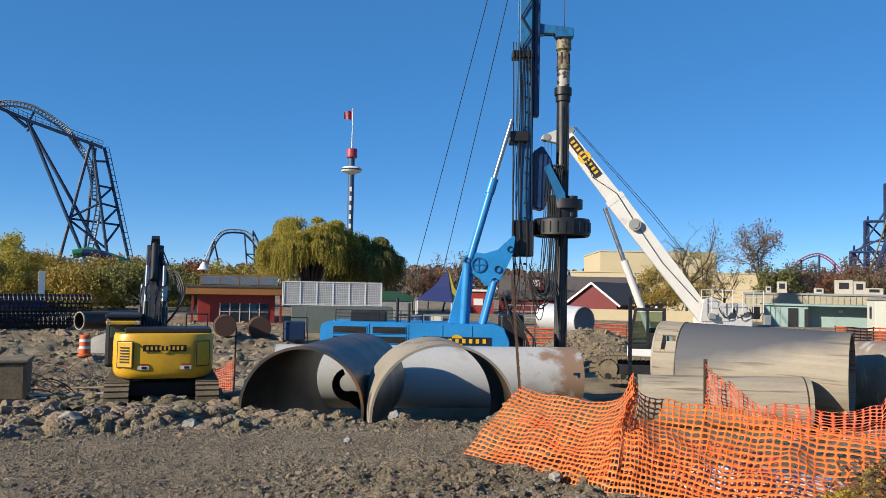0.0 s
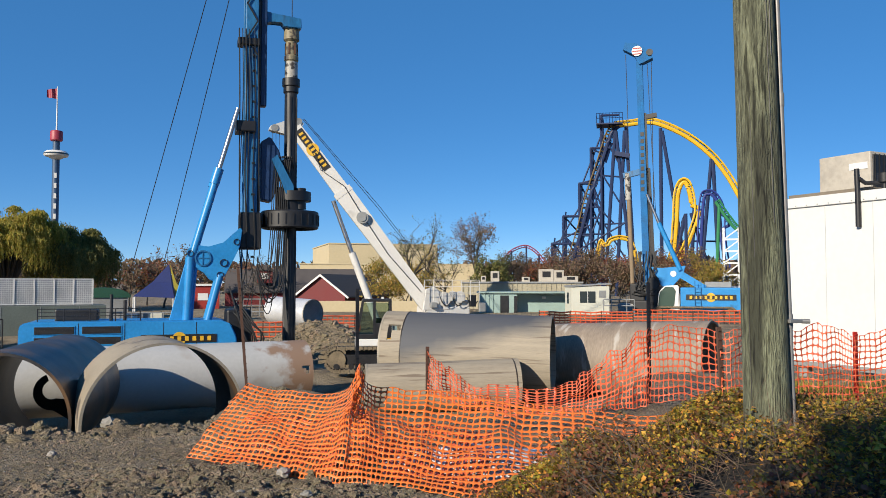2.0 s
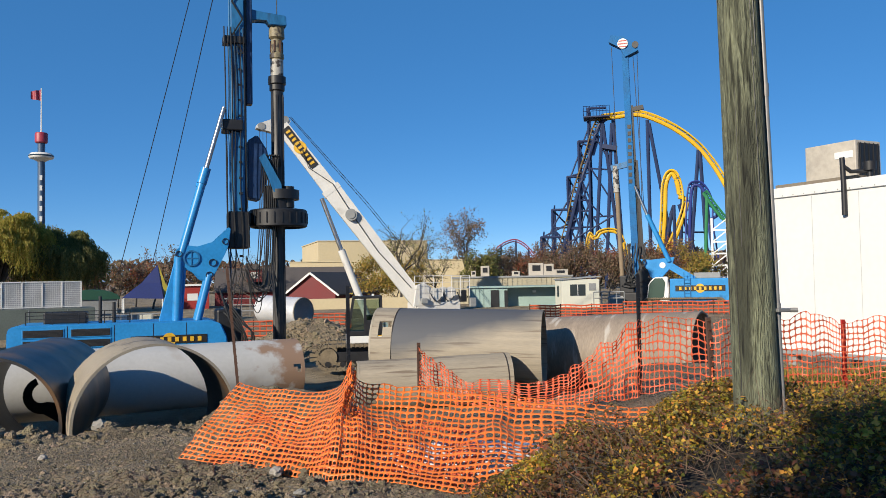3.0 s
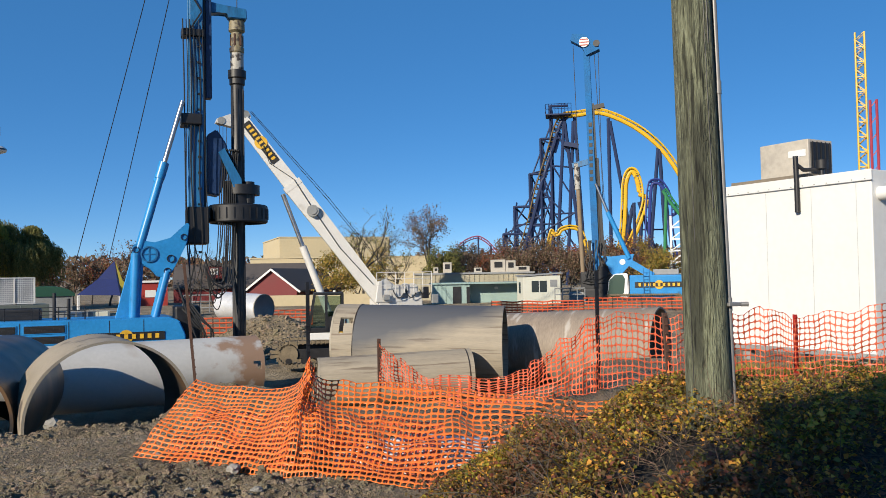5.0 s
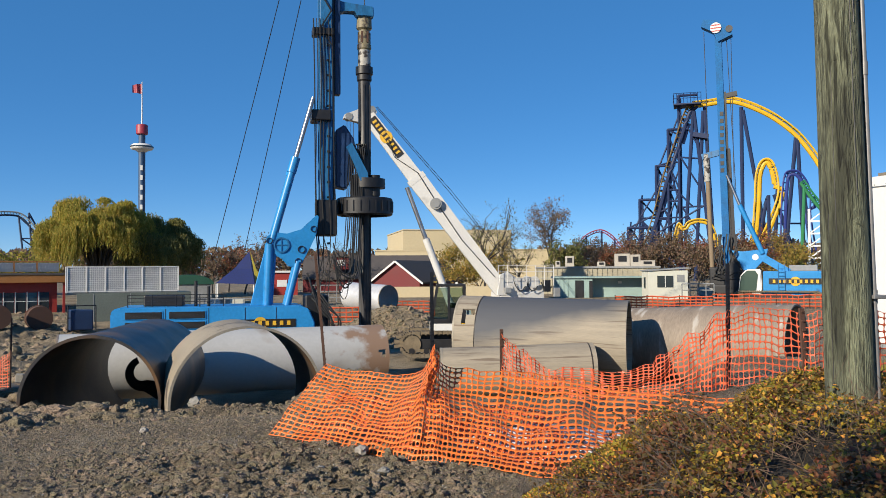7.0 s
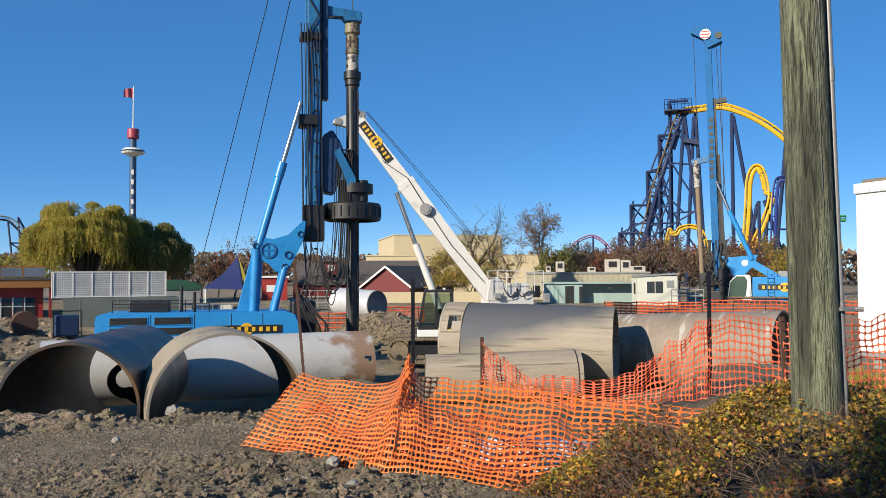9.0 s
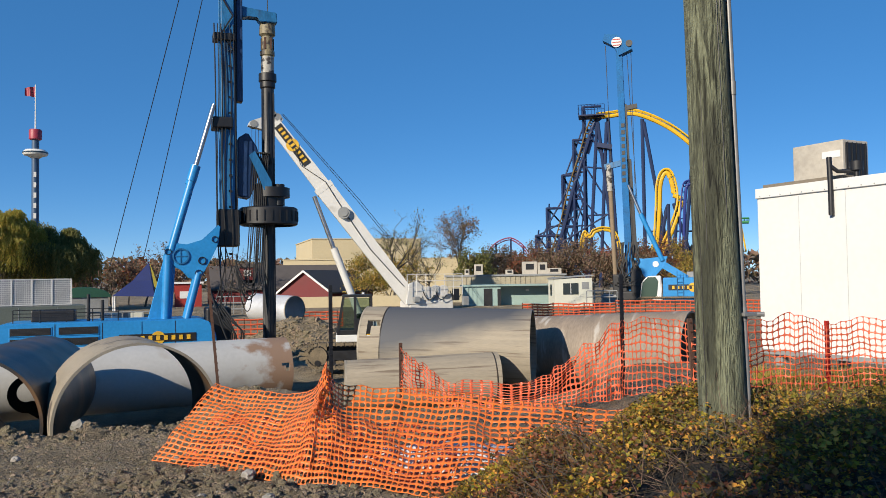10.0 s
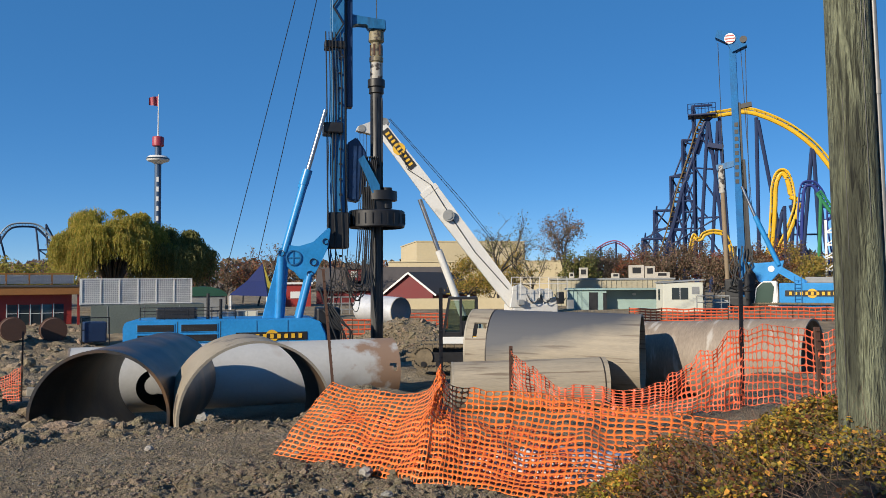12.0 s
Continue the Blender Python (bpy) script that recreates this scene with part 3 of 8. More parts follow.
# ---- steel casings ----
def casing(mouth, far, radius, thick, material, label, rim_mat=STEEL_EDGE, slot=None, hook=False, weld=(), rim=0.05, inside=None):
    """A hollow steel drilling casing from mouth to far (axis points). slot: (at the far end?, angle) of an L-shaped bayonet slot."""
    mouth, far = Vector(mouth), Vector(far)
    axis = far - mouth
    L = axis.length
    rot = axis.to_track_quat("Z", "Y").to_matrix().to_4x4()
    ob = thing("steel_casing", Matrix.Translation(mouth) @ rot, label, "casing", "steel casings on the ground")
    seg, rows = 72, max(10, int(L / 0.14))
    inv = rot.inverted().to_3x3()
    up = inv @ Vector((0, 0, 1))
    right = up.cross(Vector((0, 0, 1)))
    gone = set()
    if slot:
        end, ang, size = slot
        for i in range(rows):
            for k in range(seg):
                u = (i + 0.5) / rows * L
                u = L - u if end else u
                a = (math.degrees(2 * math.pi * (k + 0.5) / seg) - ang + 180) % 360 - 180
                w = radians(a) * radius
                if hook:
                    cut = (u < size * 1.5 and abs(w) < size) and not (0.25 * size < u < 0.62 * size and w > -0.35 * size)
                else:
                    cut = (0.28 * size < u < 0.62 * size and abs(w) < 0.36 * size) or (0.28 * size < u < 0.9 * size and -0.36 * size < w < -0.08 * size)
                if cut:
                    gone.add((i, k))
    bm = bmesh.new()
    outer, inner = {}, {}

    def vert(store, rad, i, k):
        k %= seg
        if (i, k) not in store:
            a = 2 * math.pi * k / seg
            d = right * math.cos(a) + up * math.sin(a)
            wob = 1 + 0.004 * math.sin(2 * a + i * 0.15)
            store[(i, k)] = bm.verts.new(d * rad * wob + Vector((0, 0, i / rows * L)))
        return store[(i, k)]

    alive = lambda i, k: 0 <= i < rows and (i, k % seg) not in gone
    for i in range(rows):
        for k in range(seg):
            if not alive(i, k):
                continue
            o = [vert(outer, radius, *q) for q in ((i, k), (i, k + 1), (i + 1, k + 1), (i + 1, k))]
            n = [vert(inner, radius - thick, *q) for q in ((i, k), (i, k + 1), (i + 1, k + 1), (i + 1, k))]
            bm.faces.new(o)
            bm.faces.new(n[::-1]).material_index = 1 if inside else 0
            for (di, dk), (p, q) in (((-1, 0), (0, 1)), ((0, 1), (1, 2)), ((1, 0), (2, 3)), ((0, -1), (3, 0))):
                if not alive(i + di, k + dk):
                    bm.faces.new((o[q], o[p], n[p], n[q]))
    shell = part("shell", bm, material, ob, smooth=True)
    if inside:
        shell.data.materials.append(inside)
    bm = bmesh.new()
    t = thick * 0.5
    for k in range(seg):
        a0, a1 = 2 * math.pi * k / seg, 2 * math.pi * (k + 1) / seg
        q = []
        for a, rr in ((a0, radius + 0.004), (a1, radius + 0.004), (a1, radius - thick - 0.004), (a0, radius - thick - 0.004)):
            q.append((right * math.cos(a) + up * math.sin(a)) * rr)
        if (0, k) in gone:
            continue
        v = [bm.verts.new(p + Vector((0, 0, -0.012))) for p in q] + [bm.verts.new(p + Vector((0, 0, rim if n < 2 else 0.05))) for n, p in enumerate(q)]
        bm.faces.new(v[:4])
        bm.faces.new((v[0], v[1], v[5], v[4]))
        bm.faces.new((v[2], v[3], v[7], v[6]))
    part("rim", bm, rim_mat, ob, "cut steel rim")
    for w in weld:
        bm = bmesh.new()
        lathe(bm, [(radius - 0.002, w - 0.02), (radius + 0.012, w - 0.012), (radius + 0.012, w + 0.012), (radius - 0.002, w + 0.02)], 72)
        part("weld_seam", bm, STEEL_DARK, ob, smooth=True)
    return ob


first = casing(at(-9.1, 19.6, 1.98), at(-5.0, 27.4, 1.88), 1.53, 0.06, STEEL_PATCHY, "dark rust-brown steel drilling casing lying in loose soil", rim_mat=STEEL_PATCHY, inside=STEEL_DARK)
# dark hook-shaped plate that stands for the shade in a J-slot
bm = bmesh.new()
for k in range(12):
    a0, a1 = radians(112 + 14 * k), radians(126 + 14 * k)
    prism(bm, [(r * math.cos(a), r * math.sin(a)) for r, a in ((0.36 - 0.012 * k, a0), (0.56, a0), (0.56, a1), (0.36 - 0.012 * (k + 1), a1))], -0.03, 0.03)
prism(bm, [(0.05, -0.2), (0.0, -0.56), (0.5, -0.92), (1.0, -0.9), (0.6, -0.3)], -0.028, 0.028)
bmesh.ops.remove_doubles(bm, verts=bm.verts, dist=0.001)
slot_shade = part("bent_tongue", bm, STEEL_DARK, first, "dark hooked plate for the shade in a J-shaped slot")
slot_shade.matrix_basis = first.matrix_basis.inverted() @ base(-5.75, 26.9, 1.72)
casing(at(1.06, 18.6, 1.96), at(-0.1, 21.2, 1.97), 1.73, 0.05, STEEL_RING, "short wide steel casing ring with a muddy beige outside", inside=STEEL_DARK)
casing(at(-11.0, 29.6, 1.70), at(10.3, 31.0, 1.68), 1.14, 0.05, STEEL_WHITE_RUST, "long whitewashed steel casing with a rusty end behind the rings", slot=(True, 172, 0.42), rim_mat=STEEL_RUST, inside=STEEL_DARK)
casing(at(16.25, 28.0, 2.65), at(27.95, 27.0, 2.51), 1.38, 0.06, STEEL_BEIGE_CAP, "mud-stained beige steel casing with an L-shaped slot", slot=(False, 149, 0.8), weld=(0.75,))
casing(at(14.6, 24.7, 1.74), at(25.4, 25.3, 1.86), 0.78, 0.04, STEEL_BEIGE, "small mud-stained beige steel casing", weld=(4.6,))
casing(at(27.6, 30.2, 2.17), at(38.75, 28.0, 2.45), 1.32, 0.06, STEEL_RUST, "scuffed grey-brown steel casing behind the fence", rim_mat=STEEL_RUST)


# ---- utility pole ----
def utility_pole():
    b = at(42.3, 5.15)
    z0 = gz(b.x, b.y)
    ob = thing("utility_pole", pose(b.x, b.y, z0), "weathered greenish wooden utility pole with a steel conduit", "utility pole")
    bm = bmesh.new()
    seg, rows, h = 48, 120, 9.0
    rings = []
    for i in range(rows + 1):
        z = -0.4 + h * i / rows
        lean = Vector((-0.013 * z, 0.012 * z, 0))
        ring = []
        for k in range(seg):
            a = 2 * math.pi * k / seg
            r = 0.139 - 0.006 * z + 0.0035 * noise.noise((math.cos(a) * 6, math.sin(a) * 6, z * 0.5)) - 0.009 * max(0, noise.noise((math.cos(a) * 9 + 5, math.sin(a) * 9, z * 0.35)) - 0.35)
            ring.append(bm.verts.new(lean + Vector((r * math.cos(a), r * math.sin(a), z))))
        rings.append(ring)
    for p, q in zip(rings, rings[1:]):
        for k in range(seg):
            bm.faces.new((p[k], p[(k + 1) % seg], q[(k + 1) % seg], q[k]))
    bm.faces.new(rings[-1])
    part("pole_shaft", bm, POLE, ob, smooth=True)
    side = at(132.3 - 12, 0.148)
    bm = bmesh.new()
    sweep(bm, [Vector((side.x - 0.0165 * z, side.y + 0.0125 * z, z)) for z in (-0.2, 1, 2, 3, 4, 5.5, 8)], 0.016, 12)
    con = part("conduit", bm, DULL_GALV, ob, "grey steel conduit", smooth=True)
    for z in (0.86, 1.62, 2.95):
        bm = bmesh.new()
        tube(bm, (side.x - 0.0165 * z, side.y + 0.0125 * z, z - 0.04), (side.x - 0.0165 * z, side.y + 0.0125 * z, z + 0.04), 0.02, 12)
        part("coupling", bm, DULL_GALV, con, smooth=True)
    bm = bmesh.new()
    box(bm, side.x * 1.02 - 0.016, side.y * 1.02 + 0.016, 1.62, 0.11, 0.09, 0.022, 0.004)
    tube(bm, (side.x + 0.03, side.y - 0.02, 1.62), (side.x + 0.065, side.y - 0.045, 1.62), 0.014, 8)
    part("clamp", bm, DULL_GALV, con)
    for a, z0c, z1c in ((-150, 2.0, 2.95), (-96, 2.2, 3.9), (-118, 0.3, 1.3), (-170, 0.9, 2.1), (-84, 3.2, 4.6)):
        bm = bmesh.new()
        pts = []
        for k in range(9):
            z = z0c + (z1c - z0c) * k / 8
            r = 0.139 - 0.006 * z + 0.001
            aa = radians(a + 2.5 * noise.noise((z * 3, a, 0)))
            pts.append((r * math.cos(aa) - 0.013 * z, r * math.sin(aa) + 0.012 * z, z))
        sweep(bm, pts, 0.0032, 5, 0.4)
        part("check", bm, BLACK, ob, "dark drying crack")
    for k in range(6):
        a, z = radians((-128, -112, -140, -100, -122, -108)[k]), (0.98, 2.62, 3.0, 2.05, 4.2, 3.55)[k]
        bm = bmesh.new()
        r = 0.139 - 0.006 * z
        tube(bm, (r * 0.97 * math.cos(a) - 0.013 * z, r * 0.97 * math.sin(a) + 0.012 * z, z), ((r + 0.002) * math.cos(a) - 0.013 * z, (r + 0.002) * math.sin(a) + 0.012 * z, z), 0.024, 12, 0.017)
        part("knot", bm, POLE, ob, "dark knot")


utility_pole()


# ---- orange safety fence ----
def net(bm, sheet, nu, nv, strand):
    """A plastic net over sheet(u, v): each mesh is an opening with rounded corners between flat strands."""
    grid = {}
    sa, sb = strand

    def gv(i, j):
        if (i, j) not in grid:
            p = Vector(sheet(i / nu, j / nv))
            grid[(i, j)] = bm.verts.new(p + noise.noise_vector(p * 11) * 0.014 + noise.noise_vector(p * 3.1) * 0.03)
        return grid[(i, j)]

    inner = ((sa + 0.15, sb), (0.85 - sa, sb), (1 - sa, sb + 0.2), (1 - sa, 0.8 - sb), (0.85 - sa, 1 - sb), (sa + 0.15, 1 - sb), (sa, 0.8 - sb), (sa, sb + 0.2))
    for i in range(nu):
        for j in range(nv):
            o = [gv(i + a, j + b) for a, b in ((0, 0), (1, 0), (1, 1), (0, 1))]
            ins = []
            for a, b in inner:
                p = (o[0].co * (1 - a) + o[1].co * a) * (1 - b) + (o[3].co * (1 - a) + o[2].co * a) * b
                ins.append(bm.verts.new(p))
            for k in range(4):
                n = (k + 1) % 4
                bm.faces.new((o[k], o[n], ins[2 * k + 1], ins[2 * k]))
                bm.faces.new((o[n], ins[(2 * k + 2) % 8], ins[2 * k + 1]))
    return bm


def path_at(pts, u):
    """A point on a chain of (az, d, z) knots, smoothed."""
    n = len(pts) - 1
    x = min(max(u, 0), 1) * n
    i = min(int(x), n - 1)
    f = x - i
    P = [Vector(pts[max(0, min(n, i + k))]) for k in (-1, 0, 1, 2)]
    return 0.5 * ((2 * P[1]) + (P[2] - P[0]) * f + (2 * P[0] - 5 * P[1] + 4 * P[2] - P[3]) * f * f + (3 * P[1] - P[0] - 3 * P[2] + P[3]) * f ** 3)


def solid_net(name, sheet, nu, nv, material, parent, label, strand=(0.11, 0.13)):
    bm = net(bmesh.new(), sheet, nu, nv, strand)
    ob = new(name, to_mesh(name, bm, material, True))
    ob.parent = parent
    sol = ob.modifiers.new("thickness", "SOLIDIFY")
    sol.thickness = 0.004
    return tagged(ob, label)


def fence():
    fen = thing("safety_fence", pose(0, 0, 0), "sagging orange plastic safety fence on steel posts", "fence")
    top = [(6.5, 11.2, 3.64), (8.2, 11.0, 3.58), (9.9, 10.7, 3.58), (12.3, 10.3, 3.60), (13.4, 10.0, 3.72), (14.1, 9.9, 3.96), (15.0, 9.9, 3.76), (17.5, 9.9, 3.70), (20.5, 9.9, 3.66),
           (23, 9.8, 3.64), (26, 9.6, 3.59), (30, 9.4, 3.53), (34.5, 9.2, 3.55), (38, 8.9, 3.66), (41.5, 8.7, 3.70)]
    bot = [(2.4, 10.6, 2.80), (4.8, 10.2, 2.80), (7.2, 9.8, 2.81), (9.4, 9.3, 2.82), (11.2, 9.0, 2.83), (12.8, 8.75, 2.84), (14.6, 8.65, 2.85), (16.8, 8.5, 2.86), (19.2, 8.2, 2.87),
           (22, 7.9, 2.90), (25.5, 7.75, 3.0), (29.6, 7.6, 3.1), (34, 7.5, 3.2), (38, 7.4, 3.22), (41.5, 7.3, 3.24)]
    peak = 4.85 / 14
    folds = ((-0.16, 0.016, 0.13), (-0.085, 0.012, 0.10), (-0.03, 0.010, 0.12), (0.015, 0.009, 0.10), (0.07, 0.014, 0.09), (0.17, 0.02, 0.10), (0.30, 0.022, 0.08))

    def front(u, v):
        v = min(max(v, 0.0), 1.0)
        c = path_at(bot, u).lerp(path_at(top, u), v)
        p = at(c.x, c.y, c.z)
        belly = math.sin(math.pi * v)
        w = noise.noise((u * 17, v * 1.6, 3.1)) * 0.16 + noise.noise((u * 44, v * 5, 8.1)) * 0.055 + noise.noise((u * 8, v * 9, 2.7)) * 0.05
        crease = sum(h * math.exp(-abs((u - peak - lean * (1 - v) ** 0.8) / wide)) for lean, wide, h in folds) * (0.25 + 0.75 * v ** 0.5) * min(1, 4 * (1 - v) + 0.45)
        hang = -0.09 * belly * smooth(0.38, 0.6, u)
        return p + Vector((0, -0.6, 0.45)) * (w * (0.2 + belly)) + Vector((0, -0.8, 0.14)) * crease + Vector((0, 0, hang))

    solid_net("net", front, 84, 19, ORANGE_NET, fen, "bright orange netting slumped over the soil", (0.10, 0.17))

    # a folded second layer under the first
    def under(u, v):
        return front(0.05 + 0.62 * u, 0.03 + 0.70 * v + 0.06 * noise.noise((u * 9, 2.0, 5.0))) + Vector((0.03, 0.20, -0.09 - 0.06 * noise.noise((u * 16, v * 3, 1.5))))

    solid_net("net", under, 50, 14, RED_NET, fen, "folded second layer of orange netting", (0.11, 0.16))

    # the bunched corner of the net hung over the peak
    def bunch(u, v):
        c = front(peak - 0.022 + 0.055 * u, 1.0 - 0.42 * v)
        return c + Vector((0.05 * noise.noise((u * 5, v * 4, 1)), -0.06 - 0.07 * math.sin(u * 9.4) - 0.05 * v, 0.05 * math.sin(u * 6.3) * (1 - v) + 0.03))

    solid_net("net", bunch, 9, 9, ORANGE_NET, fen, "bunched corner of orange netting", (0.14, 0.18))
    t2 = [(19.05, 13.6, 3.86), (20.4, 13.6, 3.55), (23, 13.6, 3.30), (28.0, 13.4, 3.30), (30.6, 13.3, 3.62), (32.8, 13.2, 4.02), (34.6, 13.15, 4.30)]
    b2 = [(19.05, 13.5, 3.15), (20.6, 13.4, 3.0), (23, 13.3, 2.85), (28.0, 13.1, 2.85), (30.6, 13.0, 2.95), (32.8, 12.9, 3.05), (34.5, 12.9, 3.10)]
    t3 = [(34.6, 13.15, 4.30), (36.5, 12.4, 4.36), (39.2, 11.4, 4.40), (41.2, 11.7, 4.38), (43.9, 12.6, 4.34), (46, 12.9, 4.38), (47.4, 13.1, 4.28), (49.4, 13.3, 4.32), (52, 13.4, 4.42), (55, 13.5, 4.40), (60, 13.6, 4.40)]
    b3 = [(34.5, 12.9, 3.16), (36.5, 12.2, 3.28), (39.4, 11.2, 3.36), (41.2, 11.6, 3.34), (44, 12.5, 3.33), (46, 12.8, 3.33), (47.4, 13.0, 3.33), (49.4, 13.2, 3.36), (52, 13.3, 3.38), (55, 13.4, 3.38), (60, 13.5, 3.38)]

    def sheet_of(t, b, seed):
        def f(u, v):
            c = path_at(b, u).lerp(path_at(t, u), v)
            w = noise.noise((u * 14 + seed, v * 2, seed)) * 0.24 + noise.noise((u * 30 + seed, v * 5, seed + 3)) * 0.10
            sag = 0.09 * noise.noise((u * 19 + seed, 0.3, seed)) + 0.03 * noise.noise((u * 50, 4.2, seed))
            return at(c.x + 0.25 * w, c.y + w, c.z + (0.3 * w + sag) * v)
        return f

    solid_net("net", sheet_of(t2, b2, 1.0), 46, 12, RED_NET, fen, "orange netting drooping between posts", (0.12, 0.14))
    solid_net("net", sheet_of(t3, b3, 5.0), 70, 11, RED_NET, fen, "orange netting tied to posts", (0.06, 0.085))

    def post(az, d, z0, z1, r, material, label, lean=0.0):
        p = at(az, d)
        bm = bmesh.new()
        beam(bm, (p.x, p.y, z0 - 0.3), (p.x + lean, p.y, z1), r * 2, r * 0.5)
        beam(bm, (p.x, p.y + r * 0.8, z0 - 0.3), (p.x + lean, p.y + r * 0.8, z1), r * 0.5, r * 1.6)
        for k in range(int((z1 - z0) / 0.12)):
            z = z0 + 0.1 + 0.12 * k
            box(bm, p.x + lean * (z - z0) / (z1 - z0), p.y - r * 0.4, z, r * 1.5, r * 0.8, 0.02)
        part("post", bm, material, fen, label)

    post(6.75, 14.4, 2.3, 5.25, 0.024, RUSTY, "thin rusty studded steel post", -0.27)
    post(34.55, 13.1, 3.1, 5.02, 0.03, BLACK, "dark steel post with a white top")
    post(39.45, 11.35, 3.2, 4.42, 0.035, RUSTY, "rusty steel post", -0.08)
    post(19.0, 13.65, 2.7, 3.92, 0.03, RUSTY, "short rusty studded post")
    post(14.0, 15.2, 2.3, 4.9, 0.035, BLACK, "dark steel post")
    post(47.4, 13.15, 3.2, 4.30, 0.03, RED_DECAL, "red post")


fence()


# ---- white refrigerated trailer ----
def trailer():
    ob = thing("box_trailer", pose(12.82, 11.79, 3.2, 0, 0, -83.7), "plain white box trailer with a rooftop cooling unit", "trailer")
    part("box_body", Box(0, 1.2, 1.86, 3.3, 2.4, 3.45, 0.02), WHITE, ob)
    for x in (-0.62, 0.42, 1.35):
        part("panel_seam", Box(x, -0.001, 1.8, 0.008, 0.008, 3.1), LATTICE_WHITE, ob)
    part("top_rail", Box(0, -0.012, 3.49, 3.34, 0.03, 0.2, 0.006), WHITE, ob)
    part("rail_joint", Box(0, -0.016, 3.385, 3.34, 0.03, 0.01), GREY, ob)
    part("bottom_rail", Box(0, -0.012, 0.16, 3.34, 0.03, 0.10, 0.005), GREY, ob)
    for k in range(13):
        bm = bmesh.new()
        tube(bm, (-1.55 + 0.258 * k, -0.02, 3.42), (-1.55 + 0.258 * k, -0.036, 3.42), 0.011, 8)
        part("rivet", bm, GREY, ob)
    ac = part("cooling_unit", Box(-0.83, 1.28, 4.10, 1.19, 0.8, 0.8, 0.015), TAN_BOX, ob, "tan cooling unit")
    part("curb", Box(-0.75, 1.0, 3.64, 1.9, 1.5, 0.1), WOOD_OLD, ob, "plywood curb")
    part("grille", Box(-0.225, 1.28, 4.1, 0.03, 0.66, 0.68, 0.01), BLACK, ac)
    for k in range(5):
        part("grille_bar", Box(-0.205, 1.0 + 0.14 * k, 4.1, 0.015, 0.02, 0.7), BLACK, ac)
    part("label_plate", Box(-0.5, 0.874, 4.22, 0.42, 0.008, 0.14), WHITE, ac, "torn white label")
    bm = bmesh.new()
    sweep(bm, [(0.155, -0.06, 2.9), (0.155, -0.06, 3.5), (0.14, -0.06, 4.02)], 0.05, 12)
    part("vent_pipe", bm, BLACK, ob, "black vent pipe", smooth=True)
    bm = bmesh.new()
    sweep(bm, [(0.15, -0.06, 3.86), (0.24, 0.05, 3.74), (0.36, 0.2, 3.74), (0.46, 0.3, 3.74)], 0.04, 10)
    sweep(bm, [(0.46, 0.3, 3.58), (0.46, 0.3, 3.75)], 0.05, 12)
    sweep(bm, [(0.46, 0.3, 3.75), (0.46, 0.3, 3.92)], 0.12, 16, 1.05)
    part("vent_cap", bm, BLACK, ob, "black vent elbow and cap", smooth=True)
    bm = bmesh.new()
    tube(bm, (1.6, 0.25, 3.15), (2.0, 0.25, 3.15), 0.13, 16)
    part("side_duct", bm, WHITE, ob, smooth=True)
    for sx in (-1, 1):
        for s in (-1.3, 1.3):
            part("support_leg", Box(s, 1.2 + sx * 1.0, -0.12, 0.18, 0.18, 0.6), GREY, ob)


trailer()


# ---- drilling rig ----
def emblem(parent, cx, cz, y, w, h, m=None, letters=9, disc=True):
    """The company plate: a black bar with a yellow disc and plain bars for letters, facing -y."""
    m = m or Matrix.Identity(4)
    bm = bmesh.new()
    box(bm, cx, y, cz, w, 0.012, h, m=m)
    plate = part("name_plate", bm, SIGN_BLACK, parent, "black plate with yellow bars")
    if disc:
        bm = bmesh.new()
        tube(bm, (cx, y + 0.012, cz), (cx, y - 0.009, cz), h * 0.78, 28)
        bmesh.ops.transform(bm, matrix=m, verts=bm.verts)
        part("disc", bm, SIGN_YELLOW, plate)
        part("disc_bar", Box(cx, y - 0.011, cz, h * 1.5, 0.012, h * 0.66, m=m), SIGN_BLACK, plate)
    step = w * 0.9 / letters
    for k in range(letters):
        part("bar", Box(cx - w * 0.45 + step * (k + 0.5), y - 0.019, cz, step * 0.5, 0.012, h * 0.55, m=m), SIGN_YELLOW, plate)


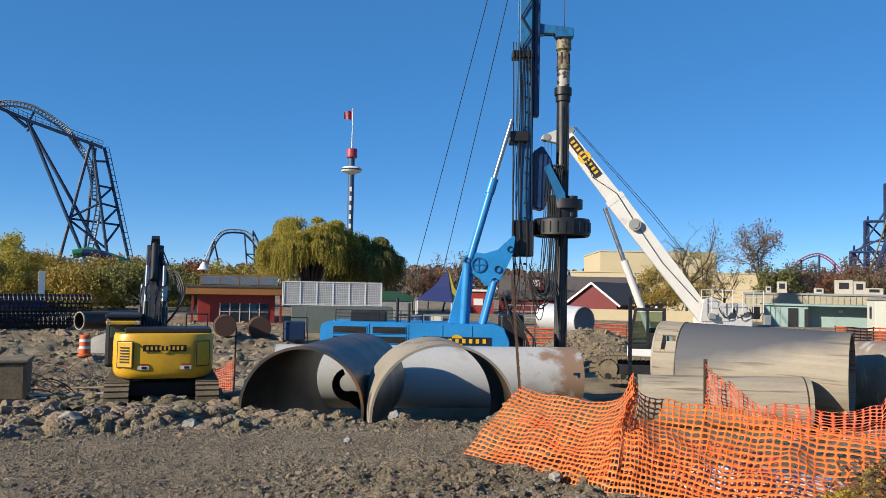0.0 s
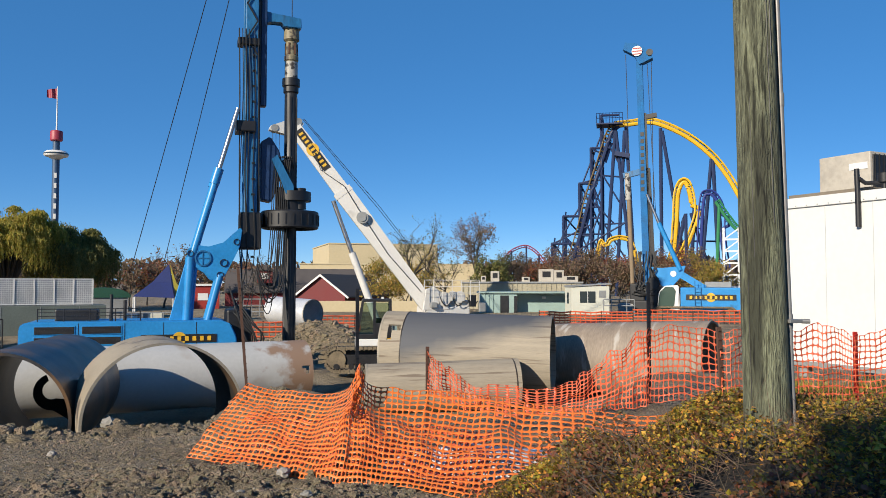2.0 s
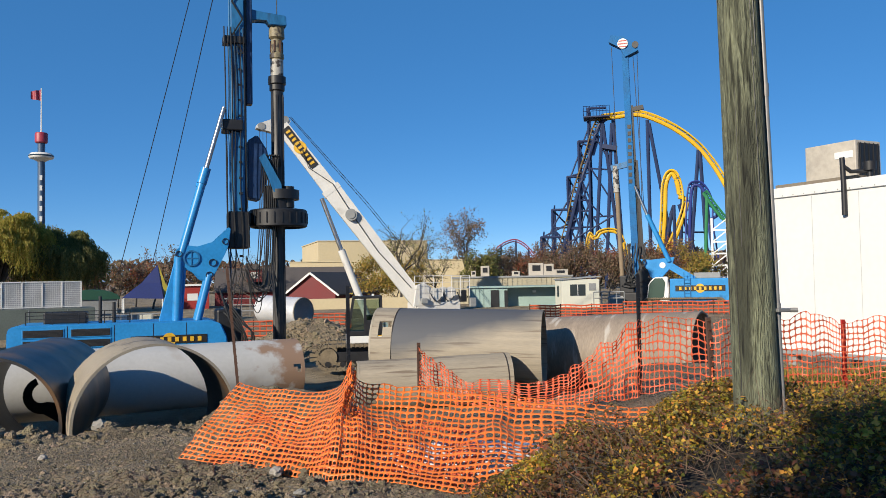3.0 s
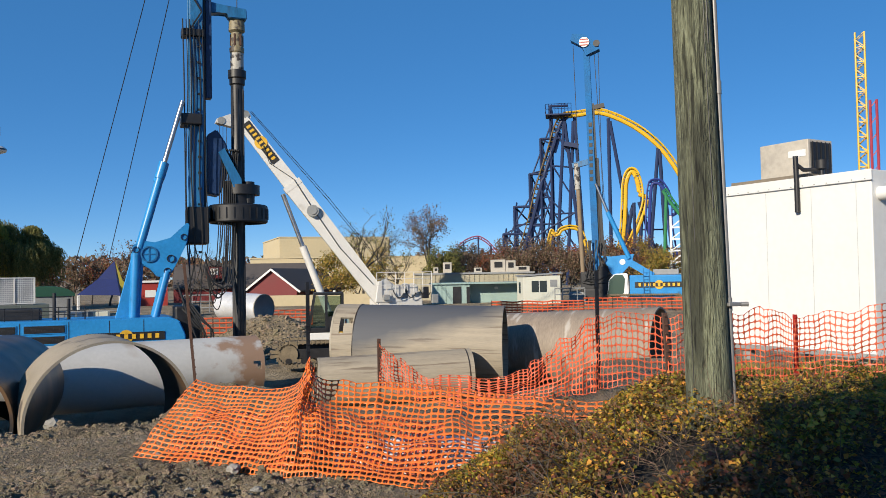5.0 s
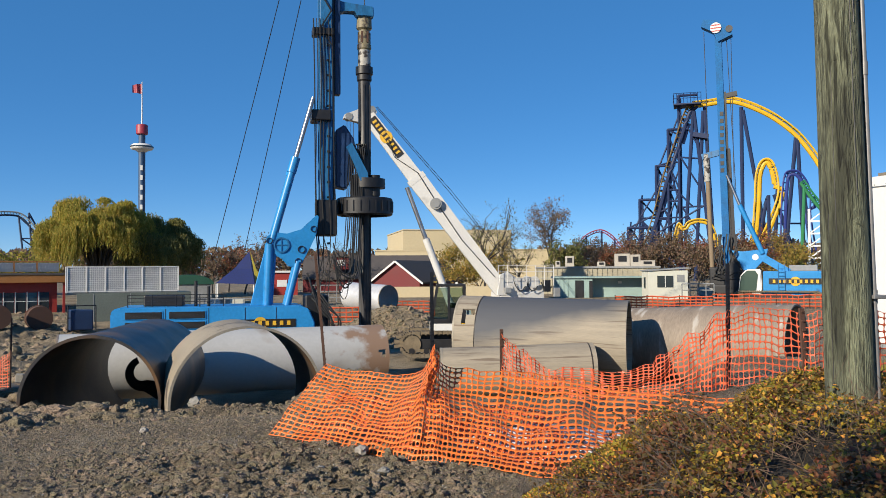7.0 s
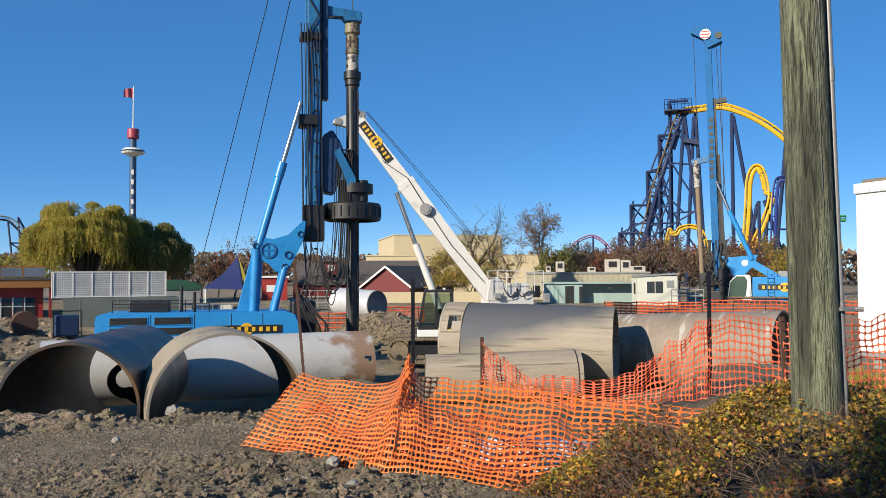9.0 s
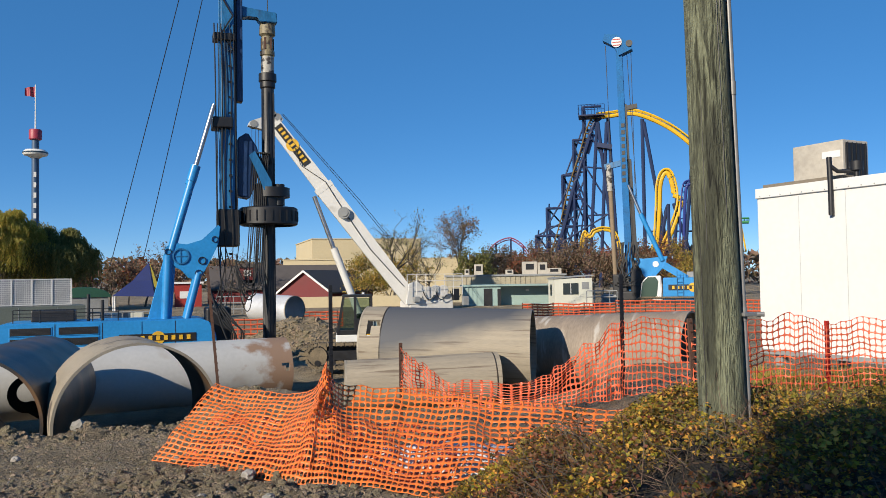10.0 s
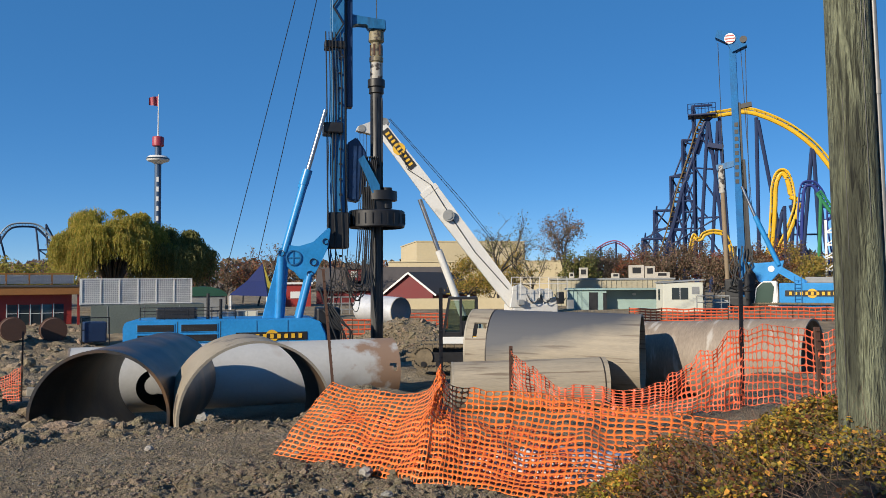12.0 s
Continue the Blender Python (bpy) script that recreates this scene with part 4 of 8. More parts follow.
def crawler(parent, x0, x1, y, z0, h, width, name="crawler_track"):
    """A crawler track along x with shoes, rollers and a frame."""
    r = h / 2
    bm = bmesh.new()
    seg = []
    n = 10
    for k in range(n + 1):
        a = math.pi / 2 + math.pi * k / n
        seg.append((x0 + r + r * math.cos(a), z0 + r + r * math.sin(a)))
    for k in range(n + 1):
        a = -math.pi / 2 + math.pi * k / n
        seg.append((x1 - r + r * math.cos(a), z0 + r + r * math.sin(a)))
    loop = seg + [seg[0]]
    total = 0
    for (xa, za), (xb, zb) in zip(loop, loop[1:]):
        L = math.hypot(xb - xa, zb - za)
        cnt = max(1, round(L / 0.19))
        for k in range(cnt):
            a0, a1 = k / cnt, (k + 0.9) / cnt
            p = Vector((xa + (xb - xa) * a0, y, za + (zb - za) * a0))
            q = Vector((xa + (xb - xa) * a1, y, za + (zb - za) * a1))
            if (q - p).length > 0.01:
                beam(bm, p, q, width, 0.12)
                beam(bm, p.lerp(q, 0.7), q, width * 0.98, 0.20)
    tr = part(name, bm, TRACK, parent, "mud-caked crawler track")
    part("track_frame", Box((x0 + x1) / 2, y, z0 + r, (x1 - x0) - 2 * r, width * 0.55, h * 0.42, 0.02), BLACK, tr)
    for k in range(6):
        x = x0 + r + (x1 - x0 - 2 * r) * k / 5
        bm = bmesh.new()
        tube(bm, (x, y - width * 0.46, z0 + 0.2), (x, y + width * 0.46, z0 + 0.2), 0.13, 14)
        part("roller", bm, BLACK, tr)
    for x in (x0 + r, x1 - r):
        bm = bmesh.new()
        tube(bm, (x, y - width * 0.4, z0 + r), (x, y + width * 0.4, z0 + r), r * 0.82, 20)
        part("sprocket", bm, TRACK, tr)


def drilling_rig():
    """Seen from its side: house along x, mast at the +x end."""
    ob = thing("drilling_rig", pose(0, 36.4, 0.75, 0, 0, -1.5), "blue crawler drilling rig with a tall mast and kelly bar", "drilling rig")
    crawler(ob, -3.8, 3.6, 0.1, 0, 1.05, 0.8)
    crawler(ob, -3.8, 3.6, 3.1, 0, 1.05, 0.8)
    part("undercarriage", Box(0, 1.6, 0.8, 4, 2.2, 0.6, 0.05), BLACK, ob)
    bm = bmesh.new()
    prism(bm, [(-5.05, 1.2), (-5.05, 2.35), (-4.95, 2.55), (-4.7, 2.62), (2.9, 2.62), (3.35, 2.45), (3.6, 1.9), (3.65, 1.2)], 0, 3.0)
    bmesh.ops.bevel(bm, geom=bm.edges[:], offset=0.05, segments=2, affect="EDGES")
    house = part("house", bm, BLUE, ob, "glossy blue machine house", smooth=True)
    for x0, x1 in ((-4.45, -2.95), (-2.65, -1.15)):
        for z0, z1 in ((2.12, 2.42), (1.68, 1.98)):
            part("panel_rim", Box((x0 + x1) / 2, -0.012, (z0 + z1) / 2, x1 - x0 + 0.08, 0.03, z1 - z0 + 0.08, 0.01), BLUE, house)
            v = part("vent", Box((x0 + x1) / 2, -0.026, (z0 + z1) / 2, x1 - x0, 0.03, z1 - z0, 0.012), BLACK, house, "black vent grille")
            for k in range(6):
                z = z0 + (k + 0.5) * (z1 - z0) / 6
                part("slat", Box((x0 + x1) / 2, -0.043, z, x1 - x0 - 0.06, 0.015, 0.018), RUBBER, v)
    for x in (-2.8, -1.0, 0.55, 1.9):
        part("panel_joint", Box(x, -0.004, 1.95, 0.025, 0.012, 1.2), BLACK, house)
    part("white_band", Box(-1.9, -0.01, 1.38, 3.9, 0.03, 0.28, 0.01), WHITE, house)
    emblem(house, 1.2, 1.85, -0.02, 3.1, 0.36, letters=9)
    # roof gear
    part("air_box", Box(-3.0, 1.6, 2.85, 1.7, 0.9, 0.5, 0.06), BLACK, house, "black air box on the roof")
    bm = bmesh.new()
    for x in (-4.4, -3.4, -2.4, -1.4, -0.4):
        tube(bm, (x, 0.4, 2.6), (x, 0.4, 3.15), 0.022, 6)
    for z in (2.85, 3.0, 3.15):
        tube(bm, (-4.4, 0.4, z), (-0.4, 0.4, z), 0.018, 6)
    part("roof_rail", bm, BLACK, house)
    for x, h in ((-1.6, 1.15), (-1.05, 0.9)):
        bm = bmesh.new()
        tube(bm, (x, 0.9, 2.6), (x, 0.9, 2.6 + h), 0.07, 10)
        part("exhaust", bm, BLACK, house)
    # A-frame and back stay
    for y in (0.7, 2.2):
        bm = bmesh.new()
        prism(bm, [(0.75, 2.55), (1.75, 2.55), (1.95, 5.3), (1.5, 5.5)], y, y + 0.22)
        bmesh.ops.bevel(bm, geom=bm.edges[:], offset=0.02, segments=1, affect="EDGES")
        part("upright", bm, BLUE, ob)
        bm = bmesh.new()
        prism(bm, [(1.45, 5.15), (1.5, 5.75), (1.9, 5.95), (2.4, 5.85), (3.05, 6.05), (3.75, 6.75), (3.85, 6.65), (3.75, 5.9), (3.5, 5.35), (3.1, 4.55), (2.85, 4.3), (2.5, 4.4), (2.25, 4.75)], y - 0.08, y + 0.12)
        bmesh.ops.bevel(bm, geom=bm.edges[:], offset=0.025, segments=2, affect="EDGES")
        pl = part("link_plate", bm, BLUE, ob, "blue link plate with a round emblem")
        for px, pz, pr in ((2.15, 5.35, 0.36), (1.62, 5.55, 0.14), (3.05, 5.15, 0.17), (2.9, 4.6, 0.15), (3.6, 6.1, 0.14)):
            bm = bmesh.new()
            lathe(bm, [(pr * 0.82, -0.03), (pr * 0.82, -0.055), (pr, -0.055), (pr, 0.0)], 28, Matrix.Translation((px, y - 0.08, pz)) @ pose(0, 0, 0, -90, 0, 0))
            part("pin_ring", bm, BLUE_DIRTY if pr > 0.3 else BLACK, pl)
        if y < 1:
            part("cross_bar", Box(2.15, y - 0.095, 5.35, 0.55, 0.02, 0.04), BLUE_DIRTY, pl)
            part("cross_bar", Box(2.15, y - 0.095, 5.35, 0.04, 0.02, 0.55), BLUE_DIRTY, pl)
        bm = bmesh.new()
        tube(bm, (2.9, y, 4.6), (2.35, y, 2.4), 0.16, 14)
        part("lower_strut", bm, BLUE, ob, smooth=True)
        bm = bmesh.new()
        tube(bm, (1.5, y, 2.4), (1.62, y, 5.4), 0.2, 16)
        part("stay_post", bm, BLUE, ob, smooth=True)
    for y in (0.75, 2.25):
        bm = bmesh.new()
        tube(bm, (1.75, y, 5.6), (2.78, y, 9.3), 0.18, 18)
        tube(bm, (2.6, y, 8.7), (2.8, y, 9.4), 0.22, 18)
        cyl = part("cylinder", bm, BLUE, ob, "blue hydraulic cylinder", smooth=True)
        bm = bmesh.new()
        tube(bm, (2.78, y, 9.3), (3.6, y, 12.2), 0.10, 14)
        part("rod", bm, CHROME, cyl, "bright chrome rod", smooth=True)
    # mast
    mx, my = 4.24, 1.55
    kz = Matrix.Translation((0, 0, -0.75))
    first = set(ob.children)
    bm = bmesh.new()
    box(bm, mx, my, 15.8, 0.6, 0.7, 18.4, 0.04)
    mast = part("mast", bm, BLUE_DIRTY, ob, "grimy blue box mast")
    part("guide_rail", Box(mx + 0.36, my, 15.6, 0.10, 0.4, 17.6, 0.02), BLACK, mast)
    part("guide_rail", Box(mx - 0.36, my - 0.25, 12.0, 0.06, 0.14, 13.6, 0.02), BLUE_DIRTY, mast)
    for k in range(9):
        bm = bmesh.new()
        s = 1 if k % 2 else -1
        beam(bm, (mx - 0.24 * s, my - 0.42, 15.6 + 0.8 * k), (mx + 0.24 * s, my - 0.42, 16.4 + 0.8 * k), 0.03, 0.07)
        part("lacing", bm, BLACK, mast)
    part("mast_foot", Box(mx, my - 0.05, 7.4, 0.98, 1.0, 1.7, 0.08), BLACK, mast)
    part("mast_bracket", Box(mx - 0.25, my - 0.1, 12.2, 0.9, 1.2, 0.5, 0.06), BLACK, mast)
    part("sheave_block", Box(mx - 0.15, my - 0.15, 16.2, 1.0, 0.7, 0.35, 0.05), BLACK, mast)
    part("rear_channel", Box(mx + 0.56, my + 0.1, 17.4, 0.28, 0.5, 8.2, 0.04), SLEDGE_BLUE, mast)
    for k in range(14):
        part("bolt_box", Box(mx + 0.1, my - 0.43, 6.2 + 0.72 * k, 0.16, 0.05, 0.1, 0.01), BLACK, mast)
    # crosshead and kelly
    kx, ky = 6.15, 2.0
    bm = bmesh.new()
    prism(bm, [(mx + 0.3, 17.3), (mx + 0.3, 17.95), (mx + 0.9, 17.78), (kx + 0.4, 17.68), (kx + 0.42, 17.2), (kx - 0.4, 17.2), (kx - 0.5, 17.42), (mx + 1.0, 17.42), (mx + 0.7, 17.32)], ky - 0.45, ky + 0.1)
    bmesh.ops.bevel(bm, geom=bm.edges[:], offset=0.03, segments=2, affect="EDGES")
    part("crosshead", bm, BLUE_DIRTY, ob, "worn grimy blue crosshead arm")
    bm = bmesh.new()
    lathe(bm, [(0.0, 17.2), (0.36, 17.2), (0.38, 16.7), (0.27, 16.6), (0.27, 15.95), (0.34, 15.9), (0.34, 15.7), (0.30, 15.65), (0.30, 15.6)], 28, Matrix.Translation((kx, ky, 0)))
    part("swivel", bm, SWIVEL, ob, "grubby cream-painted swivel", smooth=True)
    for k in range(6):
        a = k * math.pi / 3
        part("swivel_slot", Box(kx + 0.27 * math.cos(a), ky + 0.27 * math.sin(a), 16.25, 0.08, 0.08, 0.55), RUSTY, ob)
    bm = bmesh.new()
    lathe(bm, [(0.31, 15.62), (0.31, 14.5), (0.38, 14.45)], 28, Matrix.Translation((kx, ky, 0)))
    part("kelly_head", bm, CHIPPED, ob, "chipped white collar", smooth=True)
    bm = bmesh.new()
    lathe(bm, [(0.3, 14.85), (0.42, 14.8), (0.42, 14.45), (0.36, 14.4), (0.36, 14.15), (0.31, 14.1)], 28, Matrix.Translation((kx, ky, 0)))
    part("collar", bm, BLACK, ob, smooth=True)
    bm = bmesh.new()
    tube(bm, (kx, ky, 14.4), (kx, ky, 0.2), 0.30, 24)
    kel = part("kelly_bar", bm, KELLY, ob, "dark greasy steel kelly bar", smooth=True)
    for a in (20, 140, 260, 320):
        bm = bmesh.new()
        c, s = math.cos(radians(a)), math.sin(radians(a))
        box(bm, kx + 0.31 * c, ky + 0.31 * s, 7.2, 0.07, 0.07, 13.4)
        part("drive_key", bm, KELLY, kel)
    bm = bmesh.new()
    tube(bm, (kx + 0.02, ky, 17.2), (kx + 0.02, ky, 25), 0.02, 8)
    part("kelly_rope", bm, RUBBER, ob)
    # rotary drive
    bm = bmesh.new()
    for x in (-0.62, 0.62):
        tube(bm, (kx + x * 0.7, ky - 0.35, 8.5), (kx + x * 0.7, ky - 0.35, 9.5), 0.28, 16)
    tube(bm, (kx, ky, 8.35), (kx, ky, 9.3), 0.68, 28)
    tube(bm, (kx + 0.15, ky, 8.9), (kx + 0.15, ky, 9.35), 0.85, 28)
    part("rotary_drive", bm, BLACK, ob, "oily black rotary drive", smooth=True)
    bm = bmesh.new()
    prism(bm, [(mx + 0.45, 8.9), (mx + 0.45, 11.6), (mx + 0.9, 11.9), (mx + 1.35, 11.2), (mx + 1.5, 10.2), (mx + 1.3, 9.6), (mx + 1.0, 8.8)], ky - 0.55, ky + 0.4)
    bmesh.ops.bevel(bm, geom=bm.edges[:], offset=0.06, segments=2, affect="EDGES")
    part("drive_sledge", bm, SLEDGE_BLUE, ob, "dark blue drive sledge", smooth=True)
    bm = bmesh.new()
    prism(bm, [(kx - 0.95, 10.8), (kx - 0.7, 11.0), (kx + 0.05, 9.6), (kx + 0.1, 9.2), (kx - 0.3, 9.2), (kx - 0.55, 9.9)], ky - 0.75, ky - 0.55)
    part("drive_bracket", bm, BLUE_DIRTY, ob)
    bm = bmesh.new()
    lathe(bm, [(0.55, 8.45), (1.3, 8.4), (1.36, 8.34), (1.36, 7.62), (1.28, 7.56), (1.2, 7.56), (1.2, 8.2), (0.55, 8.25)], 56, Matrix.Translation((kx, ky, 0)))
    part("casing_drive_ring", bm, BLACK, ob, "black casing drive ring", smooth=True)
    bm = bmesh.new()
    lathe(bm, [(0.62, 8.25), (0.75, 8.25), (0.8, 7.9), (0.62, 7.85)], 40, Matrix.Translation((kx, ky, 0)))
    part("ring_hub", bm, BLACK, ob, smooth=True)
    for k in range(24):
        a = 2 * math.pi * k / 24
        part("ring_bolt", Box(kx + 1.37 * math.cos(a), ky + 1.37 * math.sin(a), 7.98, 0.05, 0.05, 0.5), BLACK, ob)
    for o in set(ob.children) - first:
        o.data.transform(kz)
        for c in o.children:
            c.data.transform(kz)
    # hoses
    rnd = random.Random(5)
    for k in range(6):
        x = mx - 0.56 + 0.15 * k + (0.1 if k > 3 else 0)
        pts = [(x - 0.05, my - 0.55, 16.0), (x, my - 0.62, 13), (x + rnd.uniform(-0.1, 0.1), my - 0.6, 9), (x + rnd.uniform(-0.15, 0.15), my - 0.6, 6),
               (x + rnd.uniform(-0.2, 0.3), my - 0.5, 4.4), (x - 0.6 + rnd.uniform(-0.3, 0.9), my - 0.5, 2.2 + rnd.uniform(-0.4, 0.6))]
        bm = bmesh.new()
        sweep(bm, [path_at(pts, i / 24) for i in range(25)], rnd.choice((0.02, 0.024, 0.03)), 6)
        part("hose", bm, RUBBER, ob, smooth=True)
    for k in range(9):
        x0 = kx - 1.0 + 0.09 * k
        low = 3.3 + rnd.uniform(-0.3, 1.6)
        pts = [(mx + 0.3, my - 0.6, 4.9 + rnd.uniform(-0.6, 0.6)), (mx + 0.5 + 0.04 * k, my - 0.6, low), (x0 - 0.2, my - 0.5, low + 0.2), (x0, my - 0.4, 6.5), (x0 + 0.1, my - 0.2, 8.6), (x0 + 0.25, my - 0.1, 10.2), (x0 + 0.4, my + 0.1, 9.7)]
        bm = bmesh.new()
        sweep(bm, [path_at(pts, i / 30) for i in range(31)], rnd.choice((0.022, 0.03, 0.04)), 6)
        part("hose", bm, RUBBER, ob, smooth=True)
    for k in range(7):
        x0 = 3.3 + 0.1 * k
        pts = [(x0, 0.6, 2.9 + rnd.uniform(0, 1.2)), (x0 + 0.5, 0.3, 2.4), (x0 + 0.9, 0.3, 1.6 + rnd.uniform(-0.4, 0.4)), (x0 + 0.7, 0.6, 1.0), (x0, 1.0, 1.4)]
        bm = bmesh.new()
        sweep(bm, [path_at(pts, i / 18) for i in range(19)], 0.04, 6)
        part("hose", bm, RUBBER, ob, smooth=True)
    part("winch_block", Box(3.75, 1.6, 2.2, 1.1, 1.8, 1.7, 0.1), BLACK, ob)
    # ropes behind the mast
    for p, q in (((3.60, 36.9, 23.8), (-1.03, 49.96, 6.02)), ((4.42, 36.9, 23.8), (0.73, 49.97, 6.23))):
        bm = bmesh.new()
        p, q = ob.matrix_basis.inverted() @ Vector(p), ob.matrix_basis.inverted() @ Vector(q)
        sweep(bm, arc(p, q, 0.1), 0.022, 5)
        part("stay_rope", bm, RUBBER, ob)


drilling_rig()


# ---- crane ----
def crane():
    ob = thing("crane", pose(20.1, 58.6, gz(20, 58)), "white telescopic crane with a long raised boom", "crane")
    z0 = gz(20, 58)
    foot, tip = Vector((0.2, 0, 1.1)), Vector((-9.85, 2.45, 16.85 - z0))
    d = (tip - foot).normalized()
    L = (tip - foot).length
    bm = bmesh.new()
    beam(bm, foot, foot + d * L * 0.64, 1.0, 1.15, 1.0, 1.42)
    part("boom_base", bm, CRANE_WHITE, ob, "white boom base section")
    bm = bmesh.new()
    beam(bm, foot + d * L * 0.63, foot + d * L * 0.655, 1.04, 1.48)
    part("boom_collar", bm, CRANE_WHITE, ob)
    bm = bmesh.new()
    beam(bm, foot + d * L * 0.62, tip, 0.85, 1.2, 0.8, 1.0)
    boom = part("boom_section", bm, CRANE_WHITE, ob)
    s, u = frame_of(d)
    if s.y > 0:
        s = -s
    m = Matrix((( -d.x, s.x * -1, u.x, 0), (-d.y, s.y * -1, u.y, 0), (-d.z, s.z * -1, u.z, 0), (0, 0, 0, 1)))
    plate_m = Matrix.Translation(foot + d * L * 0.875 + s * 0.45) @ m
    emblem(boom, 0, 0.1, 0, 3.7, 0.62, plate_m)
    bm = bmesh.new()
    prism(bm, [(-0.9, -0.5), (0.2, -0.7), (0.6, 0.4), (0.1, 0.8), (-0.7, 0.55), (-1.9, 0.05), (-2.0, -0.25)], -0.35, 0.35)
    bmesh.ops.translate(bm, vec=tip, verts=bm.verts)
    part("boom_head", bm, CRANE_WHITE, ob)
    for px, pz in ((-1.6, -0.1), (0.2, 0.5), (-0.2, 0.7)):
        bm = bmesh.new()
        tube(bm, tip + Vector((px, -0.4, pz)), tip + Vector((px, 0.4, pz)), 0.28, 18)
        part("sheave", bm, GREY, ob)
    for k in (0.25, 0.38):
        bm = bmesh.new()
        sweep(bm, [tip + Vector((0.3 + k, 0, 0.8)), foot + d * L * 0.5 + u * (1.1 if u.z > 0 else -1.1) + Vector((k, 0, k)), foot + Vector((1.0 + k, 0, 1.2))], 0.022, 5)
        part("hoist_rope", bm, RUBBER, ob)
    for x, ln in ((-1.7, 3.0), (-1.2, 2.2), (-1.45, 2.6)):
        bm = bmesh.new()
        tube(bm, tip + Vector((x, 0, 0)), tip + Vector((x, 0, -ln)), 0.02, 5)
        part("hoist_rope", bm, RUBBER, ob)
    bm = bmesh.new()
    tube(bm, (-3.6, 1.0, -0.2), (-5.55, 1.55, 5.3), 0.28, 20)
    cyl = part("lift_cylinder", bm, CRANE_WHITE, ob, "white lift cylinder", smooth=True)
    bm = bmesh.new()
    tube(bm, (-5.55, 1.55, 5.3), (-6.95, 1.95, 9.3), 0.17, 18)
    part("rod", bm, CHROME, cyl, "bright chrome rod", smooth=True)
    c = foot + d * L * 0.5 + s * 0.55
    bm = bmesh.new()
    tube(bm, c, c + s * 0.3, 0.45, 24)
    tube(bm, c + s * 0.3, c + s * 0.36, 0.3, 20)
    part("hose_reel", bm, GREY, ob, "grey hose reel")
    bm = bmesh.new()
    sweep(bm, [foot + d * L * f + s * 0.56 + u * o for f, o in ((0.08, 0.2), (0.3, -0.1), (0.5, 0.1), (0.66, 0.35), (0.78, -0.35), (0.86, 0.1))], 0.03, 6)
    part("cable", bm, RUBBER, ob)
    part("turntable", Box(1.5, 0.3, 0.55, 3.6, 2.4, 1.2, 0.08), CRANE_WHITE, ob)
    part("engine_cover", Box(2.7, 0.2, 1.35, 1.2, 2.0, 0.6, 0.06), CRANE_WHITE, ob)
    bm = bmesh.new()
    for k in range(7):
        tube(bm, (-0.6 + 0.75 * k, -1.3, 1.6), (-0.6 + 0.75 * k, -1.3, 3.2), 0.03, 6)
    for z in (2.2, 2.7, 3.2):
        tube(bm, (-0.6, -1.3, z), (3.9, -1.3, z), 0.025, 6)
    part("guard_rail", bm, CRANE_WHITE, ob)
    bm = bmesh.new()
    prism(bm, [(-0.6, 0.9), (-0.35, 2.5), (0.3, 2.7), (1.3, 2.0), (1.6, 0.9)], -0.95, -0.75)
    bmesh.ops.bevel(bm, geom=bm.edges[:], offset=0.04, segments=1, affect="EDGES")
    part("pivot_plate", bm, CRANE_WHITE, ob, "white boom pivot plate")
    for x, z, r in ((1.2, 1.75, 0.42), (2.4, 1.9, 0.36)):
        bm = bmesh.new()
        tube(bm, (x, -1.0, z), (x, 0.6, z), r, 20)
        drum = part("winch_drum", bm, GREY, ob, "grey rope winch drum", smooth=True)
        for y in (-1.05, 0.6):
            bm = bmesh.new()
            tube(bm, (x, y, z), (x, y + 0.05, z), r * 1.25, 20)
            part("drum_flange", bm, CRANE_WHITE, drum)
    for x, z, w, h in ((3.4, 1.6, 0.5, 0.9), (0.2, 1.3, 0.5, 0.4), (4.2, 1.1, 0.5, 0.7)):
        part("control_box", Box(x, -1.15, z, w, 0.3, h, 0.03), GREY if w > 0.45 and h < 0.8 else BLACK, ob, "small machinery box")
    for x in (0.7, 1.7, 2.9):
        bm = bmesh.new()
        sweep(bm, arc((x, -1.2, 1.9), (x + 0.9, -1.2, 1.6), 0.5, 10), 0.04, 6)
        part("hose", bm, RUBBER, ob, smooth=True)


crane()


